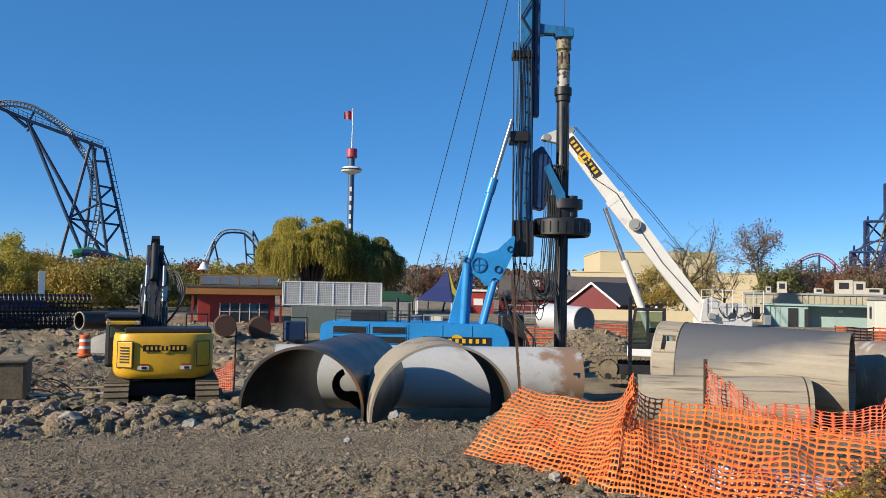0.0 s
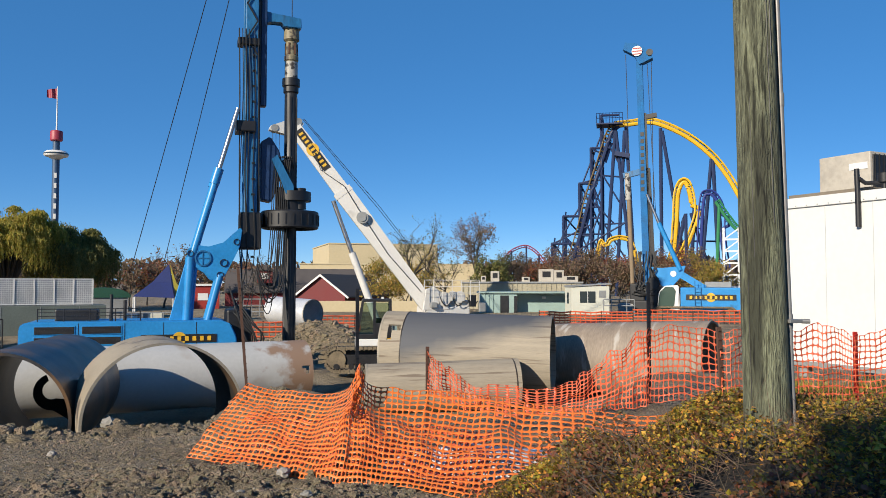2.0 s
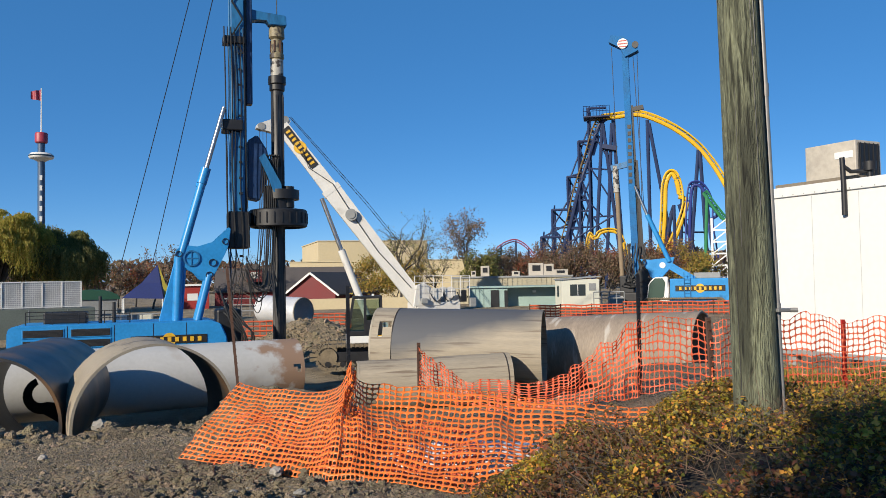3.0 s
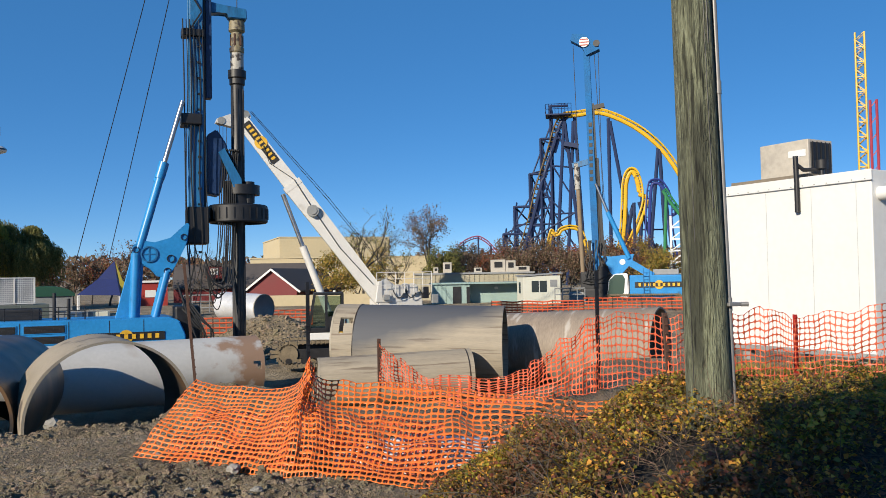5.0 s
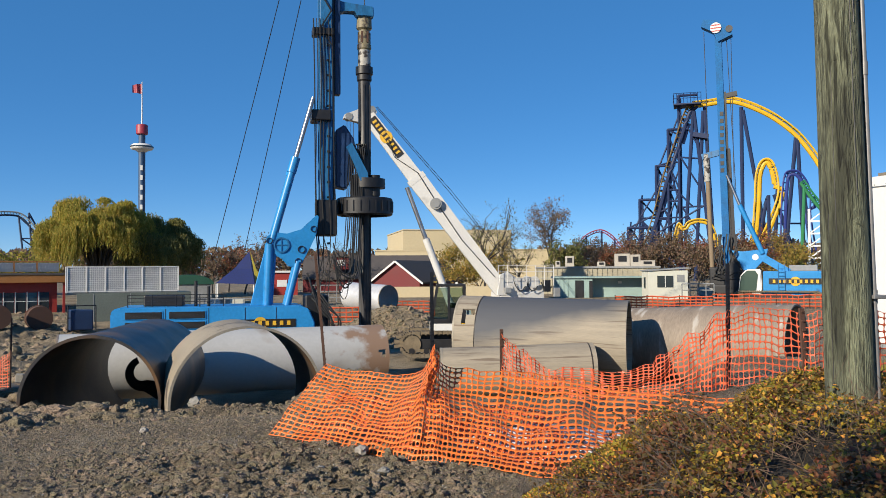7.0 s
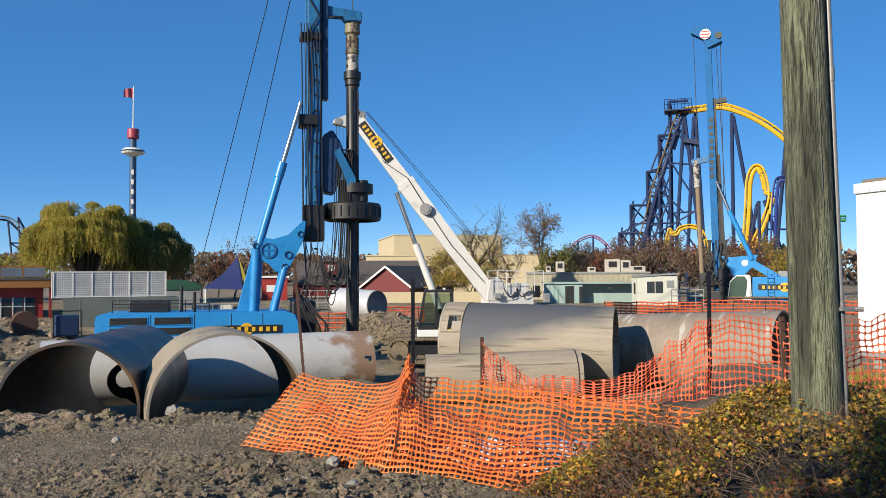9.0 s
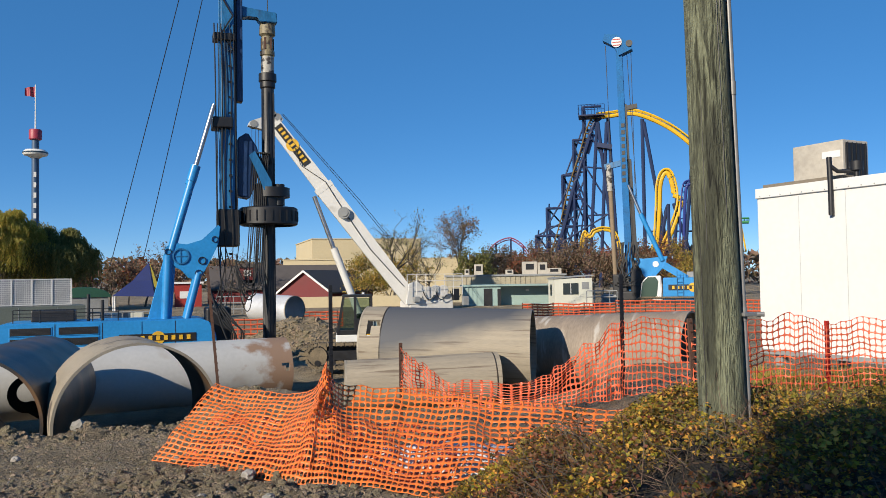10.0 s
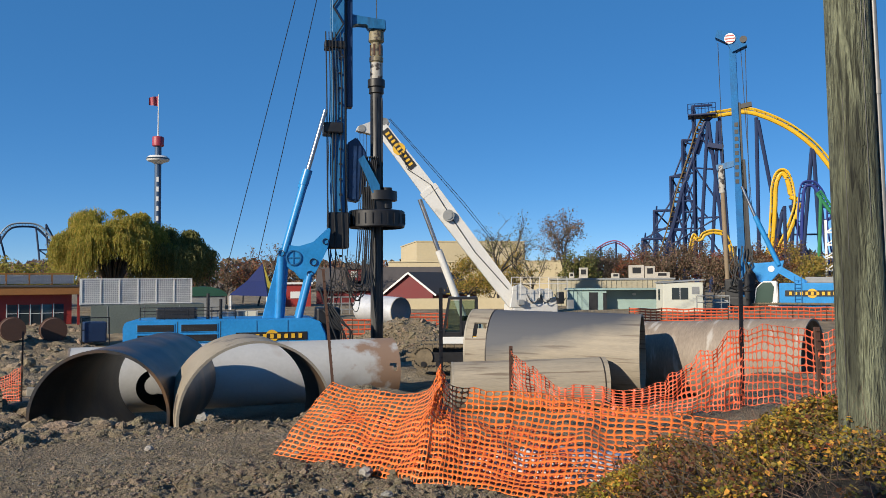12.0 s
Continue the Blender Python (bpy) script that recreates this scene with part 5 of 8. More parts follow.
# ---- yellow excavator ----
def excavator():
    """Seen from behind: counterweight towards -y, boom towards +y."""
    b = at(-18.35, 22.6)
    ob = thing("excavator", pose(b.x, b.y, 1.70, 0, 0, 18.35), "yellow crawler excavator with a black boom seen from behind", "excavator")
    for sx in (-1, 1):
        holder = bmesh.new()
        r, y0, y1, x = 0.40, -1.75, 2.0, sx * 1.06
        pts = [(y0 + r - r * math.sin(math.pi * k / 9), r + r * math.cos(math.pi * k / 9)) for k in range(10)]
        pts += [(y1 - r + r * math.sin(math.pi * k / 9), r - r * math.cos(math.pi * k / 9)) for k in range(10)]
        loop = pts + [pts[0]]
        for (ya, za), (yb, zb) in zip(loop, loop[1:]):
            n = max(1, round(math.hypot(yb - ya, zb - za) / 0.17))
            for k in range(n):
                f0, f1 = k / n, (k + 0.88) / n
                p, q = Vector((x, ya + (yb - ya) * f0, za + (zb - za) * f0)), Vector((x, ya + (yb - ya) * f1, za + (zb - za) * f1))
                beam(holder, p, q, 0.56, 0.045)
                mid = p.lerp(q, 0.75)
                beam(holder, mid, q, 0.55, 0.10)
        tr = part("crawler_track", holder, TRACK, ob, "mud-caked crawler track")
        part("track_frame", Box(x, 0.1, 0.4, 0.34, 2.8, 0.36, 0.03), TRACK, tr)
        for yy in (y0 + r, y1 - r):
            bm = bmesh.new()
            tube(bm, (x - 0.2, yy, r), (x + 0.2, yy, r), 0.32, 20)
            part("sprocket", bm, BLACK, tr)
    part("undercarriage", Box(0, 0.1, 0.55, 1.7, 1.6, 0.4, 0.05), BLACK, ob)
    bm = bmesh.new()
    tube(bm, (0, 0.1, 0.7), (0, 0.1, 0.95), 0.62, 28)
    part("slew_ring", bm, BLACK, ob)
    # counterweight with a rounded back
    bm = bmesh.new()
    plan = []
    for k in range(17):
        a = math.pi + math.pi * k / 16
        plan.append((1.22 * math.copysign(abs(math.cos(a)) ** 0.45, math.cos(a)), -0.7 + 0.85 * -abs(math.sin(a)) ** 0.8))
    levels = [(0.90, 0.88), (0.95, 0.94), (1.05, 0.985), (1.25, 1.0), (1.75, 1.0), (1.93, 0.99), (2.0, 0.96)]
    rings = [[bm.verts.new((x * s, (y + 0.7) * s - 0.7, z)) for x, y in plan] for z, s in levels]
    for p, q in zip(rings, rings[1:]):
        for k in range(len(plan) - 1):
            bm.faces.new((p[k], p[k + 1], q[k + 1], q[k]))
        bm.faces.new((p[-1], p[0], q[0], q[-1]))
    bm.faces.new(rings[-1]), bm.faces.new(rings[0][::-1])
    cw = part("counterweight", bm, YELLOW, ob, "rounded yellow counterweight", smooth=True)
    part("upper_frame", Box(0.0, 0.45, 1.35, 2.4, 2.4, 0.7, 0.05), YELLOW, ob)
    part("engine_hood", Box(0.1, -0.35, 2.06, 2.1, 1.3, 0.12, 0.03), BLACK, ob, "dark engine hood")
    # rear face furniture
    yb = -1.545
    for px, pz, pw, ph, turn in ((0.93, 1.52, 0.40, 0.64, 33), (-0.9, 1.5, 0.44, 0.66, -31)):
        part("door_gap", Box(px, -1.445, pz, pw, 0.03, ph, m=Matrix.Translation((px, -1.45, 0)) @ pose(0, 0, 0, 0, 0, turn) @ Matrix.Translation((-px, 1.45, 0))), SIGN_BLACK, cw)
    part("side_door", Box(0.93, -1.455, 1.52, 0.36, 0.03, 0.6, 0.015, m=Matrix.Translation((0.93, -1.45, 0)) @ pose(0, 0, 0, 0, 0, 33) @ Matrix.Translation((-0.93, 1.45, 0))), YELLOW, cw)
    v = part("vent_door", Box(-0.9, -1.465, 1.5, 0.40, 0.03, 0.62, 0.015, m=Matrix.Translation((-0.9, -1.46, 0)) @ pose(0, 0, 0, 0, 0, -31) @ Matrix.Translation((0.9, 1.46, 0))), YELLOW, cw)
    for k in range(6):
        part("louvre", Box(-0.9, -1.49, 1.32 + 0.07 * k, 0.24, 0.02, 0.03, m=Matrix.Translation((-0.9, -1.46, 0)) @ pose(0, 0, 0, 0, 0, -31) @ Matrix.Translation((0.9, 1.46, 0))), BLACK, v)
    emblem(cw, 0.02, 1.66, yb - 0.02, 1.02, 0.16)
    for sx in (-0.47, 0.53):
        pl = part("warning_sticker", Box(sx, yb - 0.01, 1.18, 0.26, 0.012, 0.09), WHITE, cw, "white warning sticker")
        part("red_stripe", Box(sx, yb - 0.012, 1.26, 0.24, 0.012, 0.03), RED_DECAL, pl)
        part("sticker_bar", Box(sx + 0.02, yb - 0.018, 1.18, 0.12, 0.01, 0.06), SIGN_BLACK, pl)
    bm = bmesh.new()
    sweep(bm, [(-0.72, -1.42, 1.98), (-0.66, -1.5, 1.85), (-0.52, -1.55, 1.68)], 0.012, 6)
    part("pull_cable", bm, RUBBER, cw)
    # cab
    cab = part("cab", Box(-0.86, 0.75, 1.95, 0.86, 1.7, 1.3, 0.08), BLACK, ob, "black cab on the side of the boom")
    part("rear_window", Box(-0.86, -0.107, 2.28, 0.62, 0.02, 0.42, 0.01), CAB_GLASS, cab)
    part("roof", Box(-0.86, 0.72, 2.63, 0.9, 1.75, 0.09, 0.03), BLACK, cab)
    part("visor", Box(-0.86, -0.2, 2.46, 0.84, 0.16, 0.1, 0.02), YELLOW, cab)
    for sx in (-1.2, -0.52):
        bm = bmesh.new()
        tube(bm, (sx, -0.28, 2.47), (sx, -0.22, 2.47), 0.05, 12)
        part("lamp", bm, WHITE, cab)
    # boom, stick, cylinders
    bm = bmesh.new()
    prism(bm, [(0.6, 1.6), (0.9, 2.2), (2.6, 4.35), (3.0, 4.35), (3.1, 3.95), (2.0, 2.5), (1.1, 1.4)], -0.24, 0.24, pose(0, 0, 0, 0, 0, 90) @ Matrix.Identity(4))
    bmesh.ops.bevel(bm, geom=bm.edges[:], offset=0.03, segments=1, affect="EDGES")
    boom = part("boom", bm, EXC_DARK, ob, "charcoal boom")
    boom.matrix_basis = pose(-0.12, 0, 0.05)
    bm = bmesh.new()
    beam(bm, (-0.12, 2.7, 4.1), (-0.14, 3.5, 3.0), 0.36, 0.5)
    beam(bm, (-0.12, 2.75, 4.1), (-0.12, 2.45, 4.62), 0.30, 0.45, 0.22, 0.2)
    part("stick", bm, BLACK, ob)
    for sx in (-0.42, 0.2):
        bm = bmesh.new()
        tube(bm, (sx, 0.9, 1.5), (sx, 1.6, 2.55), 0.09, 14)
        c = part("boom_cylinder", bm, BLACK, ob, smooth=True)
        bm = bmesh.new()
        tube(bm, (sx, 1.6, 2.55), (sx, 2.0, 3.2), 0.055, 12)
        part("rod", bm, CHROME, c, "chrome rod", smooth=True)
    bm = bmesh.new()
    tube(bm, (-0.12, 1.5, 3.35), (-0.12, 2.3, 4.4), 0.1, 14)
    part("stick_cylinder", bm, BLACK, ob, smooth=True)
    for sx in (-0.3, 0.16):
        bm = bmesh.new()
        tube(bm, (sx, 0.62, 2.0), (sx, 0.95, 2.75), 0.075, 14)
        c = part("boom_cylinder", bm, EXC_DARK, ob, "dark ram in front of the boom", smooth=True)
        bm = bmesh.new()
        tube(bm, (sx, 0.95, 2.75), (sx, 1.5, 3.75), 0.05, 12)
        part("rod", bm, CHROME, c, "chrome rod", smooth=True)
    rnd = random.Random(3)
    for k in range(9):
        sx = -0.42 + 0.08 * k
        pts = [(sx, 0.6, 2.1), (sx + rnd.uniform(-0.05, 0.12), 0.8, 2.9 + rnd.uniform(-0.2, 0.3)), (sx + rnd.uniform(-0.05, 0.25), 1.5, 3.3), (sx * 0.5, 2.3, 4.2)]
        bm = bmesh.new()
        sweep(bm, [path_at(pts, i / 14) for i in range(15)], 0.02, 6)
        part("hose", bm, RUBBER, ob, smooth=True)
    for k in range(4):
        pts = [(0.2, 0.7, 2.1), (0.55 + 0.05 * k, 0.9, 2.6 + 0.1 * k), (0.5, 1.4, 3.3 + 0.1 * k), (0.1, 2.0, 3.6)]
        bm = bmesh.new()
        sweep(bm, [path_at(pts, i / 14) for i in range(15)], 0.022, 6)
        part("hose", bm, RUBBER, ob, smooth=True)
    bm = bmesh.new()
    for sx in (0.55, 1.1):
        tube(bm, (sx, 0.2, 1.9), (sx, 0.2, 2.45), 0.02, 6)
    tube(bm, (0.55, 0.2, 2.45), (1.1, 0.2, 2.45), 0.02, 6)
    part("hand_grip_rail", bm, BLACK, ob)
    for o in ob.children:
        kind = o.name.split(".")[0]
        if kind in ("boom", "stick", "boom_cylinder", "stick_cylinder", "hose", "cab"):
            o.location += Vector((-0.16, 0, -0.24)) if kind == "cab" else Vector((-0.22, 0, 0))


excavator()


def second_excavator():
    b = at(15.1, 36.6)
    ob = thing("excavator", pose(b.x, b.y, 1.15, 0, 0, -14), "white and black crawler excavator with a muddy track behind the casings", "excavator")
    crawler(ob, -2.1, 2.2, -1.1, 0, 1.0, 0.6)
    crawler(ob, -2.1, 2.2, 1.1, 0, 1.0, 0.6)
    part("undercarriage", Box(0, 0, 0.7, 2.4, 2.0, 0.5, 0.05), BLACK, ob)
    part("deck", Box(1.0, -0.3, 1.25, 3.6, 2.2, 0.35, 0.05), WHITE, ob)
    part("stripe", Box(1.6, -1.41, 1.45, 2.2, 0.02, 0.12), YELLOW, ob)
    part("body", Box(2.0, 0.2, 1.75, 2.2, 1.9, 0.9, 0.08), WHITE, ob)
    cab = part("cab_floor", Box(0.0, -0.9, 1.52, 1.55, 1.05, 0.22, 0.03), BLACK, ob, "black cab base")
    for p, q in (((-0.72, -1.4, 1.5), (-0.45, -1.4, 3.05)), ((0.05, -1.4, 1.5), (0.05, -1.4, 3.05)), ((0.75, -1.4, 1.5), (0.75, -1.4, 3.05)), ((-0.72, -0.42, 1.5), (-0.45, -0.42, 3.05)), ((0.75, -0.42, 1.5), (0.75, -0.42, 3.05))):
        part("cab_post", beam(bmesh.new(), p, q, 0.11, 0.11), BLACK, cab)
    bm = bmesh.new()
    prism(bm, [(-0.68, 1.62), (-0.44, 3.0), (0.0, 3.0), (0.0, 1.62)], -1.41, -1.395)
    part("window", bm, CLEAR, cab)
    part("window", Box(0.4, -1.4, 2.3, 0.6, 0.015, 1.4), CLEAR, cab)
    bm = bmesh.new()
    prism(bm, [(-0.70, 1.62), (-0.46, 3.0), (-0.445, 3.0), (-0.685, 1.62)], -1.36, -0.46)
    part("windscreen", bm, CLEAR, cab)
    part("lower_door", Box(0.4, -1.41, 1.85, 0.62, 0.05, 0.5, 0.02), BLACK, cab)
    part("seat", Box(0.35, -0.9, 1.95, 0.5, 0.5, 0.7, 0.08), BLACK, cab)
    part("cab_roof", Box(0.15, -0.9, 3.09, 1.3, 1.1, 0.12, 0.03), BLACK, cab)
    for x in (-0.2, 0.4):
        part("roof_lamp", Box(x, -1.3, 3.2, 0.1, 0.1, 0.08), WHITE, cab)


second_excavator()


# ---- second drilling rig ----
def far_rig():
    b = at(38.2, 72.0)
    z0 = 2.35
    ob = thing("drilling_rig", pose(b.x, b.y, z0, 0, 0, -38.2), "blue and white crawler drilling rig far behind the fence", "drilling rig")
    crawler(ob, -4.2, 2.6, 0.2, -0.3, 0.9, 0.8)
    crawler(ob, -4.2, 2.6, 3.0, -0.3, 0.9, 0.8)
    house = part("house", Box(0.75, 1.6, 1.25, 5.3, 3.0, 2.1, 0.08), BLUE, ob, "blue machine house")
    emblem(house, 0.6, 1.45, 0.08, 4.1, 0.5)
    part("roof_box", Box(1.2, 1.6, 2.55, 2.2, 1.6, 0.5, 0.05), GREY, house)
    bm = bmesh.new()
    for x in (-0.7, -0.2):
        tube(bm, (x, 0.02, 0.3), (x, 0.02, 2.9), 0.03, 6)
    for k in range(8):
        tube(bm, (-0.7, 0.02, 0.4 + 0.3 * k), (-0.2, 0.02, 0.4 + 0.3 * k), 0.02, 6)
    part("ladder", bm, BLUE_DIRTY, house)
    bm = bmesh.new()
    prism(bm, [(-3.9, 0.1), (-3.7, 1.9), (-3.2, 2.45), (-2.05, 2.5), (-1.95, 0.1)], 0.0, 1.4)
    bmesh.ops.bevel(bm, geom=bm.edges[:], offset=0.08, segments=2, affect="EDGES")
    cab = part("cab", bm, WHITE, ob, "white cab")
    bm = bmesh.new()
    prism(bm, [(-3.82, 0.5), (-3.62, 1.9), (-3.15, 2.36), (-2.5, 2.36), (-2.28, 2.0), (-2.42, 0.75), (-2.95, 0.3), (-3.7, 0.28)], -0.03, 0.02)
    part("window", bm, CAB_GLASS, cab)
    mx, my = -5.1, 1.6
    bm = bmesh.new()
    beam(bm, (mx + 0.35, my, 0.4), (mx - 0.2, my, 22.7), 0.6, 0.7, 0.55, 0.6)
    mast = part("mast", bm, FAR_BLUE, ob, "blue box mast")
    bm = bmesh.new()
    beam(bm, (mx + 0.72, my, 0.4), (mx + 0.22, my, 18), 0.32, 0.4)
    part("guide_rail", bm, BLACK, mast)
    bm = bmesh.new()
    beam(bm, (mx + 0.85, my, 4.5), (mx + 0.5, my, 13.0), 0.35, 0.4)
    part("rear_rail", bm, BLACK, mast)
    for k in range(9):
        part("strip_bar", Box(mx + 0.02, my - 0.34, 11.1 + 0.62 * k, 0.3, 0.03, 0.36), SIGN_BLACK, mast)
    bm = bmesh.new()
    prism(bm, [(mx - 1.6, 23.2), (mx - 1.4, 23.8), (mx - 0.3, 23.6), (mx + 0.9, 22.7), (mx + 1.0, 22.2), (mx - 0.2, 21.7), (mx - 0.6, 22.6)], my - 0.5, my + 0.5)
    part("mast_head", bm, FAR_BLUE, ob, "blue mast head").location.z = 0.7
    for px, pz in ((mx - 0.35, 22.9), (mx + 0.75, 22.7)):
        bm = bmesh.new()
        tube(bm, (px, my - 0.62, pz), (px, my - 0.5, pz), 0.46 if px < mx else 0.3, 24)
        sh = part("sheave_guard", bm, WHITE if px < mx else BLACK, ob, "round sheave guard")
        sh.location.z = 0.7
        for k in range(3):
            if px < mx:
                part("stripe", Box(px, my - 0.625, pz - 0.28 + 0.26 * k, 0.85 - 0.15 * abs(k - 1), 0.02, 0.1), RED_DECAL, sh)
    for x0, x1 in ((mx - 1.4, mx - 1.05), (mx + 0.85, mx + 0.95), (mx + 0.45, mx + 1.1)):
        bm = bmesh.new()
        tube(bm, (x0, my, 23.5), (x1, my, 9.0), 0.03, 5)
        part("rope", bm, RUBBER, ob)
    kx = mx - 1.0
    bm = bmesh.new()
    tube(bm, (kx + 0.1, my, 1.0), (kx - 0.3, my, 12.2), 0.2, 18)
    part("kelly_bar", bm, MUD, ob, "muddy kelly bar", smooth=True)
    bm = bmesh.new()
    tube(bm, (kx - 0.26, my, 10.2), (kx - 0.34, my, 12.6), 0.27, 18)
    part("swivel", bm, CHIPPED, ob, smooth=True)
    part("crosshead", beam(bmesh.new(), (kx - 0.7, my, 12.4), (mx + 0.2, my, 12.8), 0.4, 0.5), BLUE_DIRTY, ob)
    part("upper_arm", beam(bmesh.new(), (mx - 0.1, my, 17.6), (mx + 1.3, my, 17.8), 0.35, 0.4), BLACK, ob)
    for y in (0.9, 2.3):
        bm = bmesh.new()
        prism(bm, [(mx + 0.7, 4.1), (mx + 1.6, 4.0), (mx + 3.6, 4.2), (mx + 3.4, 3.4), (mx + 2.4, 2.3), (mx + 1.6, 2.4)], y, y + 0.2)
        pl = part("link_plate", bm, BLUE, ob, "blue link plate")
        bm = bmesh.new()
        tube(bm, (mx + 2.6, y - 0.03, 3.5), (mx + 2.6, y, 3.5), 0.26, 24)
        part("emblem_disc", bm, WHITE, pl)
        bm = bmesh.new()
        beam(bm, (mx + 3.3, y, 3.4), (mx + 5.2, y, 2.2), 0.35, 0.6)
        part("arm", bm, BLUE, ob)
        bm = bmesh.new()
        tube(bm, (mx + 3.2, y, 3.8), (mx + 1.4, y, 8.0), 0.2, 14)
        c = part("cylinder", bm, BLUE, ob, smooth=True)
        bm = bmesh.new()
        tube(bm, (mx + 1.4, y, 8.0), (mx + 0.4, y, 10.6), 0.12, 12)
        part("rod", bm, CHROME, c, smooth=True)
    part("drive_unit", Box(mx - 0.5, my, 1.7, 1.3, 1.4, 1.9, 0.12), BLACK, ob)
    part("mast_shoe", Box(mx + 0.9, my - 0.5, 1.9, 0.9, 0.8, 2.6, 0.12), BLACK, ob)
    part("winch", Box(mx + 0.3, my - 0.2, 0.7, 2.4, 1.4, 0.9, 0.15), BLACK, ob)
    hr = random.Random(2)
    for k in range(8):
        x0 = mx + hr.uniform(-0.6, 1.2)
        bm = bmesh.new()
        sweep(bm, [path_at([(x0, my - 0.8, 5.5), (x0 + hr.uniform(-0.3, 0.3), my - 0.9, 3.5), (x0 + hr.uniform(-0.8, 0.8), my - 0.9, 1.6), (x0 + 0.5, my - 0.7, 2.4)], i / 14) for i in range(15)], 0.06, 6)
        part("hose", bm, RUBBER, ob, smooth=True)
    part("foot_frame", Box(mx - 1.4, my, 0.4, 1.6, 1.6, 0.9, 0.1), GREY, ob)


far_rig()


# ---- buildings ----
def cube_building(name, az, d, z0, w, depth, h, material, label, category, turn=0.0, roof=None):
    ob = thing(name, base(az, d, z0, turn), label, category)
    part("wall", Box(0, depth / 2, h / 2, w, depth, h), material, ob)
    part("roof", Box(0, depth / 2, h + 0.06, w + 0.2, depth + 0.2, 0.14), roof or material, ob)
    return ob


def ribs(ob, x0, x1, z0, z1, step, material, name="rib"):
    n = int((x1 - x0) / step)
    for k in range(n + 1):
        part(name, Box(x0 + k * (x1 - x0) / n, -0.03, (z0 + z1) / 2, 0.07, 0.06, z1 - z0), material, ob)


def white_shed():
    ob = thing("site_shed", base(30.6, 68, 2.35, 14), "small cream site shed with a dark window", "shed")
    part("wall", Box(0, 1.3, 1.2, 3.2, 2.6, 2.4, 0.02), OFFWHITE, ob)
    bm = bmesh.new()
    prism(bm, [(-1.7, 2.36), (-1.7, 2.46), (1.7, 2.66), (1.7, 2.56)], -0.12, 2.72)
    part("roof", bm, GREY, ob)
    w = part("window", Box(-0.25, -0.01, 1.5, 1.3, 0.04, 0.95), GLASS, ob)
    part("frame", Box(-0.25, -0.02, 1.5, 0.05, 0.05, 0.95), WHITE, w)
    part("vent_panel", Box(1.0, -0.01, 1.75, 0.6, 0.04, 0.6), GREY, ob)
    sw = part("window", Box(-1.61, 1.4, 1.4, 0.04, 0.6, 0.95), GLASS, ob)


white_shed()


def teal_building():
    ob = thing("teal_hut", base(25.6, 72, 2.2, 4), "low pale teal metal hut with an open doorway", "hut")
    part("wall", Box(-1.9, 1.5, 0.95, 3.4, 3.0, 1.9, 0.02), TEAL, ob)
    part("wall", Box(2.4, 2.4, 0.95, 5.2, 2.2, 1.9, 0.02), TEAL, ob)
    part("roof", Box(0.7, 1.6, 1.97, 9.0, 3.6, 0.14), TEAL, ob)
    part("doorway", Box(-1.35, -0.02, 0.85, 0.75, 0.06, 1.7), BLACK, ob, "dark open doorway")
    part("door_leaf", Box(-2.0, -0.05, 0.85, 0.55, 0.05, 1.7, 0.01), TEAL, ob)
    part("side_opening", Box(-0.35, -0.02, 0.9, 0.3, 0.06, 1.5), BLACK, ob)
    ribs(ob, -3.5, -2.4, 0, 1.85, 0.36, TEAL)
    part("lamp", Box(2.3, 1.1, 1.5, 0.3, 0.3, 0.2, 0.03), WHITE, ob)


teal_building()


def tan_building():
    ob = thing("tan_building", base(25.4, 82, 2.3, 2), "long tan ribbed metal building with rooftop units", "building")
    part("wall", Box(0.5, 4, 1.35, 12.2, 8, 2.7), TAN_METAL, ob)
    ribs(ob, -5.5, 6.5, 0, 2.65, 0.5, TAN_METAL)
    part("roof", Box(0.5, 4, 2.78, 12.5, 8.3, 0.18), GREY, ob)
    for x, w, h in ((-2.2, 0.9, 1.1), (1.0, 0.8, 0.5), (3.1, 1.5, 1.3), (4.4, 1.0, 1.2), (5.6, 1.5, 0.6), (-3.4, 0.5, 0.6)):
        u = part("roof_unit", Box(x, 1.5, 2.85 + h / 2, w, 1.2, h, 0.03), TAN_BOX, ob, "tan rooftop unit")
        part("grille", Box(x, 0.88, 2.85 + h * 0.6, w * 0.55, 0.04, h * 0.45), BLACK, u)


tan_building()
cube_building("cream_building", 15.9, 112, 2.4, 15.5, 18, 8.0, STUCCO, "tall cream stucco block with a flat roof", "building", 12)
cube_building("cream_building", 16.4, 104, 2.4, 23.5, 6, 5.0, STUCCO, "long low cream stucco block with a flat roof", "building", 0)


def barn(az, d, w, depth, eave, peak, label, turn):
    ob = thing("red_barn", base(az, d, 2.35, turn), label, "barn")
    bm = bmesh.new()
    prism(bm, [(-w / 2, 0), (-w / 2, eave), (0, peak), (w / 2, eave), (w / 2, 0)], 0, depth)
    part("wall", bm, BARN_RED, ob, "barn red gable wall")
    for s in (-1, 1):
        bm = bmesh.new()
        prism(bm, [(0, peak + 0.02), (0, peak + 0.16), (s * (w / 2 + 0.5), eave - 0.18 + 0.02), (s * (w / 2 + 0.5), eave - 0.34 + 0.02)], -0.3, depth + 0.3)
        r = part("roof_slope", bm, SHINGLE, ob, "grey shingled roof slope")
        bm = bmesh.new()
        beam(bm, (0, -0.33, peak + 0.03), (s * (w / 2 + 0.5), -0.33, eave - 0.3), 0.05, 0.2)
        part("barge_board", bm, WHITE, r)
    return ob


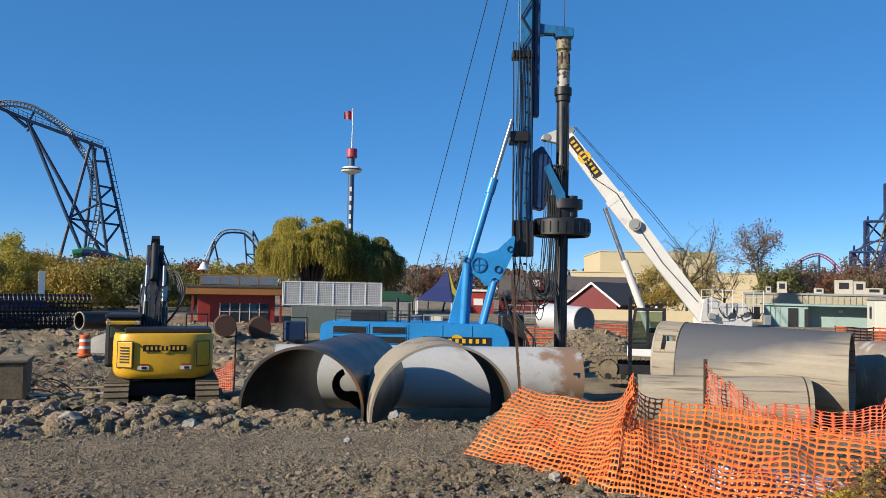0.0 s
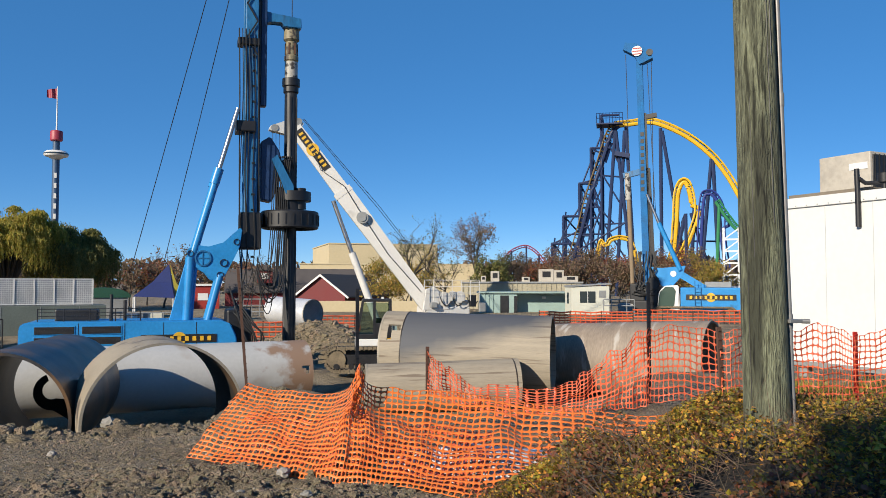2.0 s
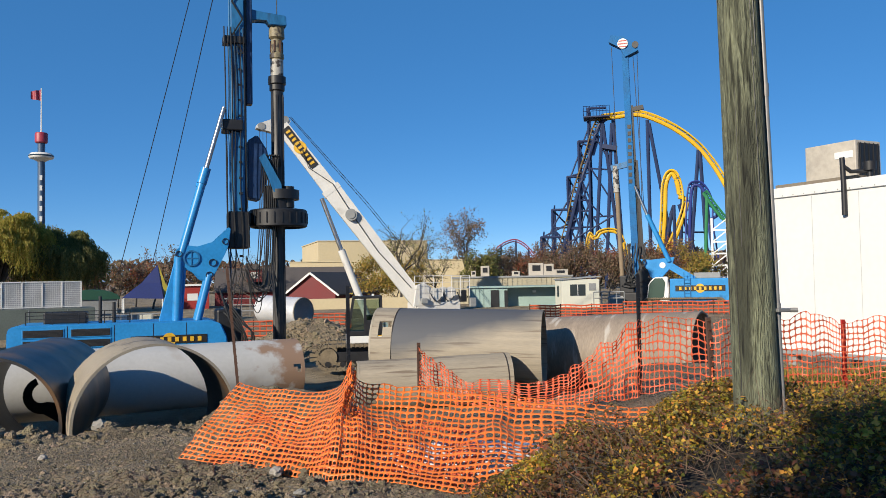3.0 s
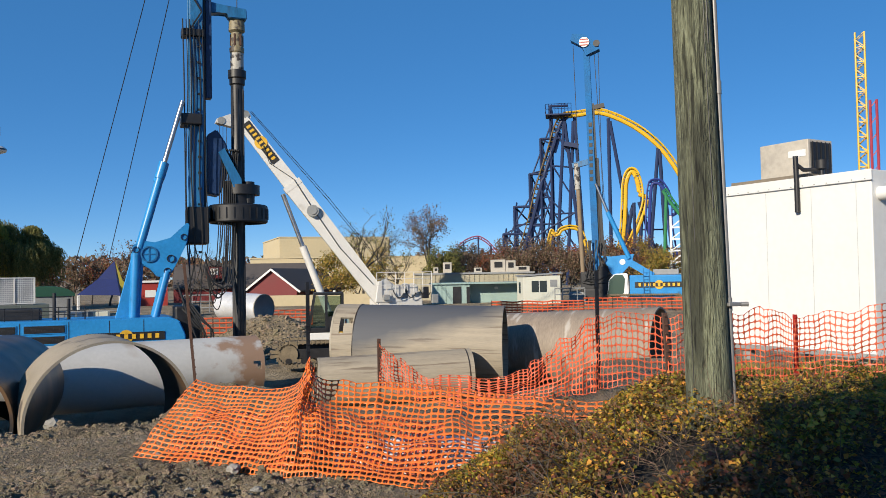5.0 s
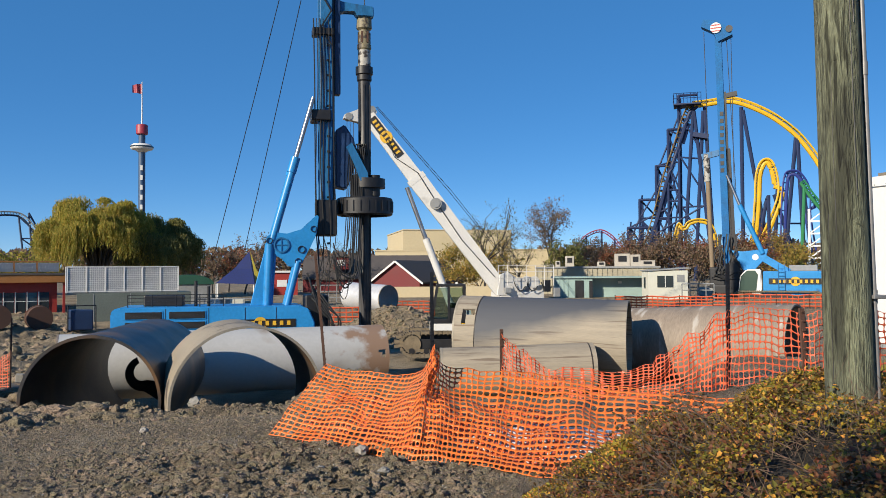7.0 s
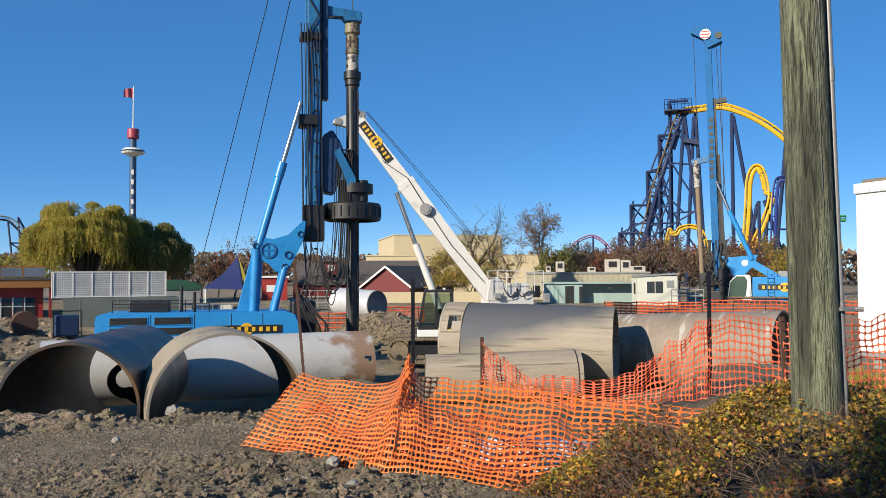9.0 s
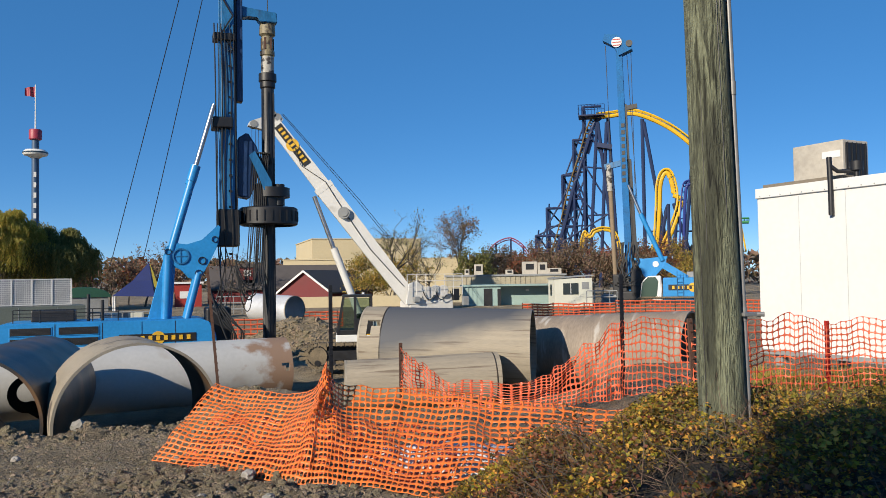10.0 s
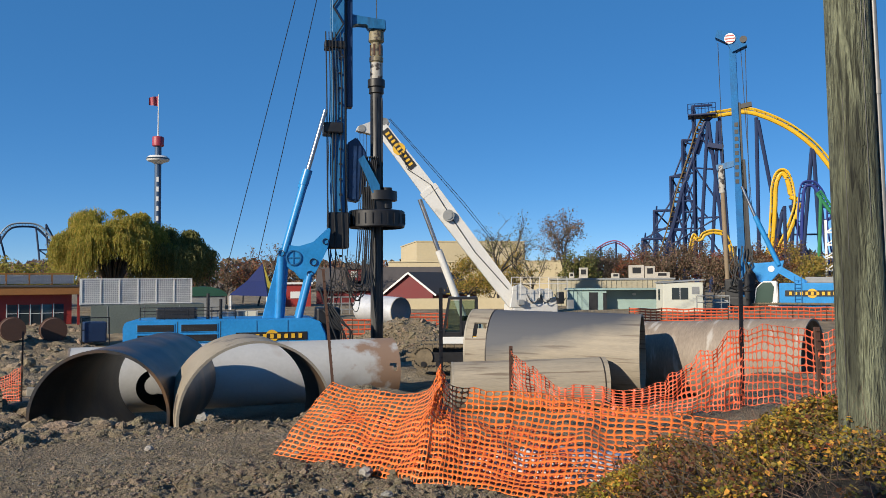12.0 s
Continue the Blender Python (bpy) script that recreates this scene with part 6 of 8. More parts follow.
barn(11.45, 85, 5.4, 14, 1.4, 3.45, "dark red barn with a grey shingled gable roof", -24)
ob = thing("low_roof_house", base(8.9, 92, 2.35, 0), "long grey shingled roof over dark red walls", "house")
part("wall", Box(1.0, 3, 0.9, 15, 6, 1.8), BARN_RED, ob)
bm = bmesh.new()
prism(bm, [(-0.4, 1.7), (3, 4.3), (6.4, 1.7), (6.4, 1.5), (3, 4.0), (-0.4, 1.5)], -6.6, 8.6, pose(0, 0, 0, 0, 0, 0) @ Matrix(((0, 1, 0, 0), (1, 0, 0, 0), (0, 0, 1, 0), (0, 0, 0, 1))))
part("roof", bm, SHINGLE, ob, "grey shingled roof")
dorm = part("dormer", Box(-2.2, 0.6, 3.4, 1.7, 1.6, 1.5), BARN_RED, ob, "red dormer")
part("window", Box(-2.2, -0.22, 3.4, 0.8, 0.04, 0.7), WHITE, dorm)
bm = bmesh.new()
prism(bm, [(-3.3, 4.05), (-2.2, 4.75), (-1.1, 4.05)], -0.4, 1.6)
part("dormer_roof", bm, SHINGLE, dorm)


def red_shop():
    ob = thing("red_shop", base(-13.6, 62, 1.3, 3), "red park shop with a lattice parapet and orange fascia", "shop")
    part("wall", Box(0, 2.5, 1.45, 5.6, 5, 2.9), SHOP_RED, ob)
    part("fascia", Box(-0.1, 2.4, 3.15, 7.2, 6.0, 0.55, 0.03), FASCIA, ob, "orange-brown wooden fascia")
    part("roof_edge", Box(-0.1, 2.4, 3.48, 7.3, 6.1, 0.12), SHINGLE, ob)
    for k in range(4):
        x0 = -2.7 + 1.4 * k
        pan = part("lattice_panel", Box(x0 + 0.7, -0.3, 3.95, 1.34, 0.03, 0.62), LATTICE_WHITE, ob, "white lattice panel")
        bm = bmesh.new()
        for q in range(7):
            beam(bm, (x0 + 0.1 + 0.19 * q, -0.33, 3.66), (x0 + 0.25 + 0.19 * q, -0.33, 4.24), 0.02, 0.035)
            beam(bm, (x0 + 0.25 + 0.19 * q, -0.345, 3.66), (x0 + 0.1 + 0.19 * q, -0.345, 4.24), 0.02, 0.035)
        part("lattice", bm, LATTICE_WHITE, pan)
        part("parapet_post", Box(x0, -0.3, 3.95, 0.1, 0.1, 0.8), FASCIA, ob)
    part("parapet_rail", Box(0, -0.3, 4.33, 5.9, 0.1, 0.08), FASCIA, ob)
    for k in range(5):
        x = -0.9 + 0.72 * k
        w = part("window", Box(x, -0.02, 1.45, 0.62, 0.05, 1.5), GLASS, ob)
        part("frame", Box(x - 0.33, -0.04, 1.45, 0.06, 0.08, 1.6), WHITE, w)
        part("crossbar", Box(x, -0.04, 1.6, 0.62, 0.07, 0.04), WHITE, w)
    for x in (-3.2, 3.2):
        part("porch_post", Box(x, -0.4, 1.45, 0.16, 0.16, 2.9), SHOP_RED, ob)
    # lamp post behind the parapet
    lp = thing("street_lamp", base(-15.9, 70, 2.3, 0), "white bell-shaped lamp on a post", "lamp")
    bm = bmesh.new()
    tube(bm, (0, 0, 0), (0, 0, 4.0), 0.06, 8)
    part("post", bm, BLACK, lp)
    bm = bmesh.new()
    lathe(bm, [(0.05, 4.5), (0.25, 4.3), (0.4, 3.95), (0.55, 3.85), (0.5, 3.8), (0, 3.8)], 18)
    part("shade", bm, WHITE, lp, smooth=True)


red_shop()


def container():
    ob = thing("storage_container", base(-6.6, 56, 1.45, 1.5), "grey-green storage container with flat panelled sides", "container")
    part("body", Box(0.3, 1.5, 1.05, 7.0, 3, 2.1, 0.03), GREEN_GREY, ob)
    for k in range(3):
        part("panel_seam", Box(-2.2 + 2.2 * k, -0.008, 1.05, 0.04, 0.02, 2.0), GREY, ob)
    scr = thing("cooler_screen", base(-7.1, 56, 3.55, 1.5), "white lattice screen on top of the container", "screen")
    part("side_panel", Box(-3.35, 1.1, 0.85, 0.06, 2.0, 1.7), WHITE, scr)
    part("backing", Box(0.1, 0.06, 0.9, 6.7, 0.04, 1.55), LATTICE_WHITE, scr)
    for k in range(7):
        part("upright", Box(-3.25 + 1.12 * k, 0.0, 0.88, 0.07, 0.08, 1.66), WHITE, scr)
    for z in (0.1, 1.68):
        part("rail", Box(0.1, 0.0, z, 6.8, 0.08, 0.07), WHITE, scr)
    for k in range(6):
        bm = bmesh.new()
        for q in range(9):
            x = -3.2 + 1.12 * k + 0.12 * q
            beam(bm, (x + 0.05, 0.02, 0.15), (x + 0.05, 0.02, 1.65), 0.02, 0.02)
        for q in range(12):
            beam(bm, (-3.2 + 1.12 * k, 0.01, 0.2 + 0.12 * q), (-2.15 + 1.12 * k, 0.01, 0.2 + 0.12 * q), 0.02, 0.03)
        part("lattice", bm, WHITE, scr)
    part("plinth", Box(0.1, 0.8, 0.03, 6.6, 1.6, 0.06), GREY, scr)


container()


def tent():
    ob = thing("tent", base(0.2, 60, 1.6, 0), "dark blue pointed tent with a yellow panel", "tent")
    bm = bmesh.new()
    apex = bm.verts.new((1.0, 0, 4.75))
    c = [bm.verts.new(p) for p in ((-1.35, -1, 2.45), (1.35, -1.4, 2.35), (1.6, 1.4, 2.45), (-1.3, 1.6, 2.45))]
    mid = [bm.verts.new((p.co * 0.45 + apex.co * 0.55) + Vector((0, 0, -0.22))) for p in c]
    for k in range(4):
        bm.faces.new((c[k], c[(k + 1) % 4], mid[(k + 1) % 4], mid[k]))
        bm.faces.new((mid[k], mid[(k + 1) % 4], apex))
    part("canopy", bm, TENT_BLUE, ob, smooth=False)
    bm = bmesh.new()
    prism(bm, [(1.05, 4.7), (1.5, 3.4), (2.3, 2.5), (1.45, 2.4)], -0.8, -0.75)
    part("side_panel", bm, TENT_YELLOW, ob, "yellow panel")
    for x, y in ((-1.3, -0.95), (1.3, -1.3), (1.55, 1.3), (-1.25, 1.5)):
        bm = bmesh.new()
        tube(bm, (x, y, 0), (x, y, 2.4), 0.05, 8)
        part("tent_pole", bm, WHITE, ob)


tent()
# park bits between the container and the tent
ob = thing("domed_shelter", base(-2.9, 64, 2.0, 0), "small shelter with a rounded green roof", "shelter")
bm = bmesh.new()
prism(bm, [(-1.9, 1.9)] + [(-1.9 * math.cos(math.pi * k / 12), 1.9 + 0.75 * math.sin(math.pi * k / 12)) for k in range(1, 12)] + [(1.9, 1.9)], 0, 3.0)
part("roof", bm, TEAL_TARP, ob, "rounded green roof", smooth=True)
part("wall", Box(0, 1.5, 0.95, 3.4, 2.8, 1.9), GREY, ob)
ob = thing("red_kiosk", base(3.6, 84, 2.3, 0), "red and white kiosk far behind the rig", "kiosk")
part("wall", Box(0, 1.2, 1.2, 2.6, 2.4, 2.4), SHOP_RED, ob)
part("window", Box(-0.3, -0.02, 1.3, 1.0, 0.05, 0.7), WHITE, ob)
part("roof", Box(0, 1.2, 2.5, 3.0, 2.8, 0.2), WHITE, ob)
for k, (az, w) in enumerate(((-1.2, 0.9), (-0.5, 0.8), (0.3, 1.0))):
    b = at(az, 58.5)
    single("site_bin", Box(0, 0, 0.55, w, 0.9, 1.1, 0.05), (WHITE, GREY, OFFWHITE)[k], pose(b.x, b.y, gz(b.x, b.y) - 0.02), "pale metal bin beside the railing", "bin", "bins by the railing")


# far casing, drums, tanks and site clutter
casing(at(10.9, 49.0, 3.15), at(8.2, 51.5, 3.3), 0.86, 0.03, GALV, "shiny galvanised steel pipe on the soil heap")
casing(at(-23.6, 50, 2.72), at(-18.6, 53, 2.75), 0.52, 0.05, STEEL_DARK, "dark rusty steel pipe at the far edge of the site")
ob = thing("welder", base(-9.55, 51, 1.35, 8), "small dark blue welding generator with a guard rail", "generator")
part("body", Box(0, 0.6, 0.75, 1.25, 1.1, 1.2, 0.08), DULL_BLUE, ob)
bm = bmesh.new()
for p, q in (((-0.75, 0, 0), (-0.75, 0, 1.6)), ((0.75, 0, 0), (0.75, 0, 1.6)), ((-0.75, 0, 1.6), (0.75, 0, 1.6)), ((-0.75, 0, 0.9), (-0.6, 0, 0.9))):
    tube(bm, p, q, 0.035, 6)
part("guard_rail", bm, BLACK, ob)
for az, d, r in ((-12.1, 53, 0.75), (-14.4, 52, 0.7)):
    b = at(az, d)
    ob = thing("steel_drum", pose(b.x, b.y, gz(b.x, b.y) + r * 0.85, 90, 0, 20), "rust-brown steel drum on its side", "drum")
    bm = bmesh.new()
    lathe(bm, [(0.0, -0.05), (r * 0.3, -0.1), (r * 0.3, 0.0), (r, 0.0), (r, 0.12), (r * 0.93, 0.14), (r * 0.93, 0.8), (0, 0.8)], 32)
    part("shell", bm, RUSTY, ob, smooth=True)
b = at(-23.2, 44)
ob = thing("traffic_barrel", pose(b.x, b.y, gz(b.x, b.y) + 0.05), "orange traffic barrel with white bands", "barrel")
bm = bmesh.new()
lathe(bm, [(0.34, 0), (0.34, 0.08), (0.28, 0.1), (0.25, 1.0), (0.2, 1.05), (0, 1.05)], 24)
part("body", bm, ORANGE_PLASTIC, ob, smooth=True)
for z in (0.35, 0.7):
    bm = bmesh.new()
    lathe(bm, [(0.28 - 0.03 * z, z), (0.285 - 0.03 * z, z), (0.282 - 0.03 * z, z + 0.13), (0.277 - 0.03 * z, z + 0.13)], 24)
    part("band", bm, WHITE, ob, smooth=True)
b = at(-26.6, 24.0)
ob = thing("concrete_block", pose(b.x, b.y, 2.0, 0, 0, 20), "grey concrete tank half sunk in the soil", "tank")
part("body", Box(-0.6, 0.3, 0.3, 1.3, 1.2, 1.0, 0.08), TRACK, ob)
part("lid", Box(-0.6, 0.3, 0.85, 1.4, 1.3, 0.1, 0.03), TRACK, ob)
rnd = random.Random(11)
for k in range(14):
    b = at(rnd.uniform(-27, -20.5), rnd.uniform(23.5, 31))
    L = rnd.uniform(1.0, 3.0)
    bm = bmesh.new()
    box(bm, 0, 0, 0, L, rnd.uniform(0.12, 0.5), 0.05, 0.008)
    single("timber_board", bm, rnd.choice((WOOD_OLD, CONCRETE)), pose(b.x, b.y, gz(b.x, b.y) + 0.14, rnd.uniform(-6, 6), rnd.uniform(-9, 9), rnd.uniform(-40, 40)), "weathered board lying on churned soil", "board", "boards on the soil")
# pale sand heap, a stake with slack netting and dropped sheets beside the yellow machine
b = at(-21.3, 46)
bm = bmesh.new()
bmesh.ops.create_grid(bm, x_segments=26, y_segments=26, size=1.0)
for v in bm.verts:
    q = max(0.0, 1 - v.co.x ** 2 - v.co.y ** 2)
    v.co = Vector((v.co.x * 2.0, v.co.y * 1.6, 1.0 * q ** 0.8 + 0.12 * noise.noise((v.co.x * 3, v.co.y * 3, 2)) * q))
single("sand_heap", bm, CONCRETE, pose(b.x, b.y, gz(b.x, b.y) - 0.05), "pale grey heap of sand on the soil", "sand heap", smooth=True)
b = at(-13.7, 25.0)
stake = thing("stake_fence", pose(b.x, b.y, gz(b.x, b.y)), "thin steel stake with slack orange netting", "fence")
part("stake", beam(bmesh.new(), (0, 0, -0.3), (0.03, 0, 2.0), 0.04, 0.04), RUSTY, stake)
solid_net("net", lambda u, v: Vector((-1.5 * u, 0.6 * u, 0.05 + v * (1.0 - 0.85 * u) + 0.08 * noise.noise((u * 6, v * 3, 1)))), 22, 12, RED_NET, stake, "slack orange netting")
for k in range(5):
    c = at(-14.2 + 0.5 * k, 24.0 + 0.5 * (k % 3))
    bm = bmesh.new()
    bmesh.ops.create_grid(bm, x_segments=12, y_segments=8, size=0.5)
    for v in bm.verts:
        v.co.z = 0.06 * noise.noise((v.co.x * 4 + k, v.co.y * 4, 3))
        v.co.x *= 1.3
    sol = single("dropped_sheet", bm, (POLY, RED_NET, WOOD_OLD)[k % 3], pose(c.x, c.y, gz(c.x, c.y) + 0.06, 4, -3, 35 * k), "crumpled sheet dropped on the soil", "sheet", "sheets on the soil", smooth=True)
    sol.modifiers.new("thickness", "SOLIDIFY").thickness = 0.01
for k in range(6):
    c = at(-13.2 + 0.75 * k, 26.5 + 0.7 * (k % 2))
    single("timber_stake", Box(0, 0, 0.2, 0.22, 0.2, 0.8 + 0.12 * (k % 3), 0.02), (CONCRETE, WOOD_OLD)[k % 2], pose(c.x, c.y, gz(c.x, c.y), 3, 4, 17 * k), "short pale timber post in the soil", "post", "short posts")
# bent reinforcing rods tangled on the soil
rr = random.Random(19)
for k in range(26):
    b = at(rr.uniform(-31, -22.5), rr.uniform(24, 36))
    L, h = rr.uniform(1.2, 3.6), rr.uniform(0.15, 0.9)
    bm = bmesh.new()
    sweep(bm, [(L * (q / 10 - 0.5), 0.3 * math.sin(q * 0.6 + k), h * math.sin(math.pi * q / 10)) for q in range(11)], 0.016, 5)
    single("bent_rod", bm, RUSTY, pose(b.x, b.y, gz(b.x, b.y) + 0.02, 0, 0, rr.uniform(-60, 60)), "bent rusty reinforcing rod on the soil", "rod", "bent rods")
# bundles of reinforcing steel
for n in range(4):
    b = at(-29.0 + 0.5 * n, 56 + 1.8 * (n % 3))
    ob = thing("rebar_cage", pose(b.x, b.y, gz(b.x, b.y) + (0.62 if n < 3 else 1.6), 0, 0, 26 + 3 * n), "black reinforcing steel cage lying on the ground", "rebar cage", "rebar cages")
    for k in range(12):
        a = 2 * math.pi * k / 12
        bm = bmesh.new()
        tube(bm, (-4.5, 0.55 * math.cos(a), 0.55 * math.sin(a)), (4.5, 0.55 * math.cos(a), 0.55 * math.sin(a)), 0.04, 5)
        part("bar", bm, BLACK, ob)
    for k in range(37):
        x = -4.5 + 0.25 * k
        bm = bmesh.new()
        sweep(bm, [(x, 0.58 * math.cos(a * math.pi / 8), 0.58 * math.sin(a * math.pi / 8)) for a in range(17)], 0.035, 4)
        part("hoop", bm, BLACK, ob)
# a pale new board beside the fence
b = at(9.3, 6.52)
single("timber_board", Box(0, 0, 0, 0.95, 0.1, 0.045, 0.006), OFFWHITE, pose(b.x, b.y, gz(b.x, b.y) + 0.05, 2, 1, -14), "pale new timber board on the soil", "board", "boards on the soil")
# far red casings and a blue stall on the left edge
casing(at(-23.5, 52, 2.6), at(-19, 53, 2.6), 0.5, 0.04, STEEL_RUST, "reddish steel pipe stacked far off")
ob = thing("stall", base(-27.0, 60, 2.0, 0), "small stall with a blue roof and white tower", "stall")
part("wall", Box(0, 1, 0.6, 3.0, 2, 1.2), SHOP_RED, ob)
bm = bmesh.new()
prism(bm, [(-1.8, 1.2), (-1.0, 1.9), (1.0, 1.9), (1.8, 1.2)], -0.3, 2.3)
part("roof", bm, TENT_BLUE, ob, "blue roof")
part("tower", Box(1.2, 1, 2.4, 0.4, 0.4, 2.4), WHITE, ob)
# long low walls and rails at the far edge of the site
ob = thing("block_wall", base(13, 74, 2.0, 0), "low cream block wall at the site edge", "wall")
part("wall", Box(2.0, 0.2, 0.6, 13, 0.3, 1.5), STUCCO, ob)


def far_net(az0, az1, d, z0, h):
    p, q = at(az0, d), at(az1, d)
    ob = thing("safety_fence", pose(p.x, p.y, 0), "far orange safety fence along the site edge", "fence", "far safety fences")
    L = (q - p).length
    n = max(4, int(L / 0.35))
    bm = bmesh.new()
    v = q - p
    gaps = [v * (k / n) for k in range(n + 1)]
    for k, g in enumerate(gaps):
        top = z0 + h + 0.12 * noise.noise((k * 0.35, d, 0))
        beam(bm, (g.x, g.y, z0), (g.x, g.y, top), 0.06, 0.03)
    for r in range(6):
        pts = [(g.x, g.y, z0 + (h + 0.12 * noise.noise((k * 0.35, d, 0))) * r / 5) for k, g in enumerate(gaps)]
        sweep(bm, pts, 0.05, 4)
    tagged(part("net", bm, RED_NET, ob), kind="stuff")
    for k in range(0, n + 1, 6):
        part("post", Box(gaps[k].x, gaps[k].y, z0 + h / 2, 0.06, 0.06, h + 0.2), RUSTY, ob)


far_net(4.8, 9.2, 48, 1.3, 1.4)
far_net(11.5, 14.2, 56, 1.5, 1.2)
far_net(27.0, 33.5, 58, 1.95, 1.0)
far_net(33.5, 43.5, 62, 1.7, 1.3)
# site rails in front of the park
for az0, az1, d, z0 in ((-2.5, 1.5, 57, 1.5), (5.5, 9.5, 66, 2.2), (31.5, 33.6, 66, 2.2)):
    p, q = at(az0, d), at(az1, d)
    ob = thing("railing", pose(p.x, p.y, z0), "grey metal railing at the site edge", "railing", "site railings")
    v = q - p
    for z in (0.5, 1.0, 1.5):
        bm = bmesh.new()
        tube(bm, (0, 0, z), (v.x, v.y, z), 0.05, 6)
        part("rail", bm, GREY, ob)
    n = int(v.length / 0.6)
    for k in range(n + 1):
        part("post", Box(v.x * k / n, v.y * k / n, 0.75, 0.06, 0.06, 1.5), GREY, ob)


# ---- rides in the distance ----
def track_run(parent, pts, gauge, r_rail, rail_mat, spine_mat=None, spine_r=0.0, drop=0.9, steps=40, tie=2):
    line = [path_at(pts, i / steps) for i in range(steps + 1)]
    sides = []
    for i, p in enumerate(line):
        d = line[min(i + 1, steps)] - line[max(i - 1, 0)]
        flat = Vector((-p.y, p.x, 0)).normalized()
        out = Vector((p.x, p.y, 0)).normalized()
        sides.append(out * gauge / 2)
    for s in (-1, 1):
        bm = bmesh.new()
        sweep(bm, [p + v * s for p, v in zip(line, sides)], r_rail, 6)
        part("rail", bm, rail_mat, parent, smooth=True)
    norm = []
    for i in range(steps + 1):
        d = (line[min(i + 1, steps)] - line[max(i - 1, 0)]).normalized()
        n = d.cross(sides[i].normalized()).normalized()
        norm.append(n if n.z < 0 else -n)
    if spine_mat:
        bm = bmesh.new()
        sweep(bm, [p + n * drop for p, n in zip(line, norm)], spine_r, 8)
        part("spine", bm, spine_mat, parent, smooth=True)
        bm = bmesh.new()
        for i in range(0, steps + 1, tie):
            for s in (-1, 1):
                beam(bm, line[i] + sides[i] * s, line[i] + norm[i] * drop, 0.14, 0.14)
        tagged(part("tie_row", bm, rail_mat, parent), kind="stuff")


def legs(parent, pairs, w, material, name="support"):
    for p, q in pairs:
        bm = bmesh.new()
        tube(bm, p, q, w, 8)
        part(name, bm, material, parent, smooth=True)


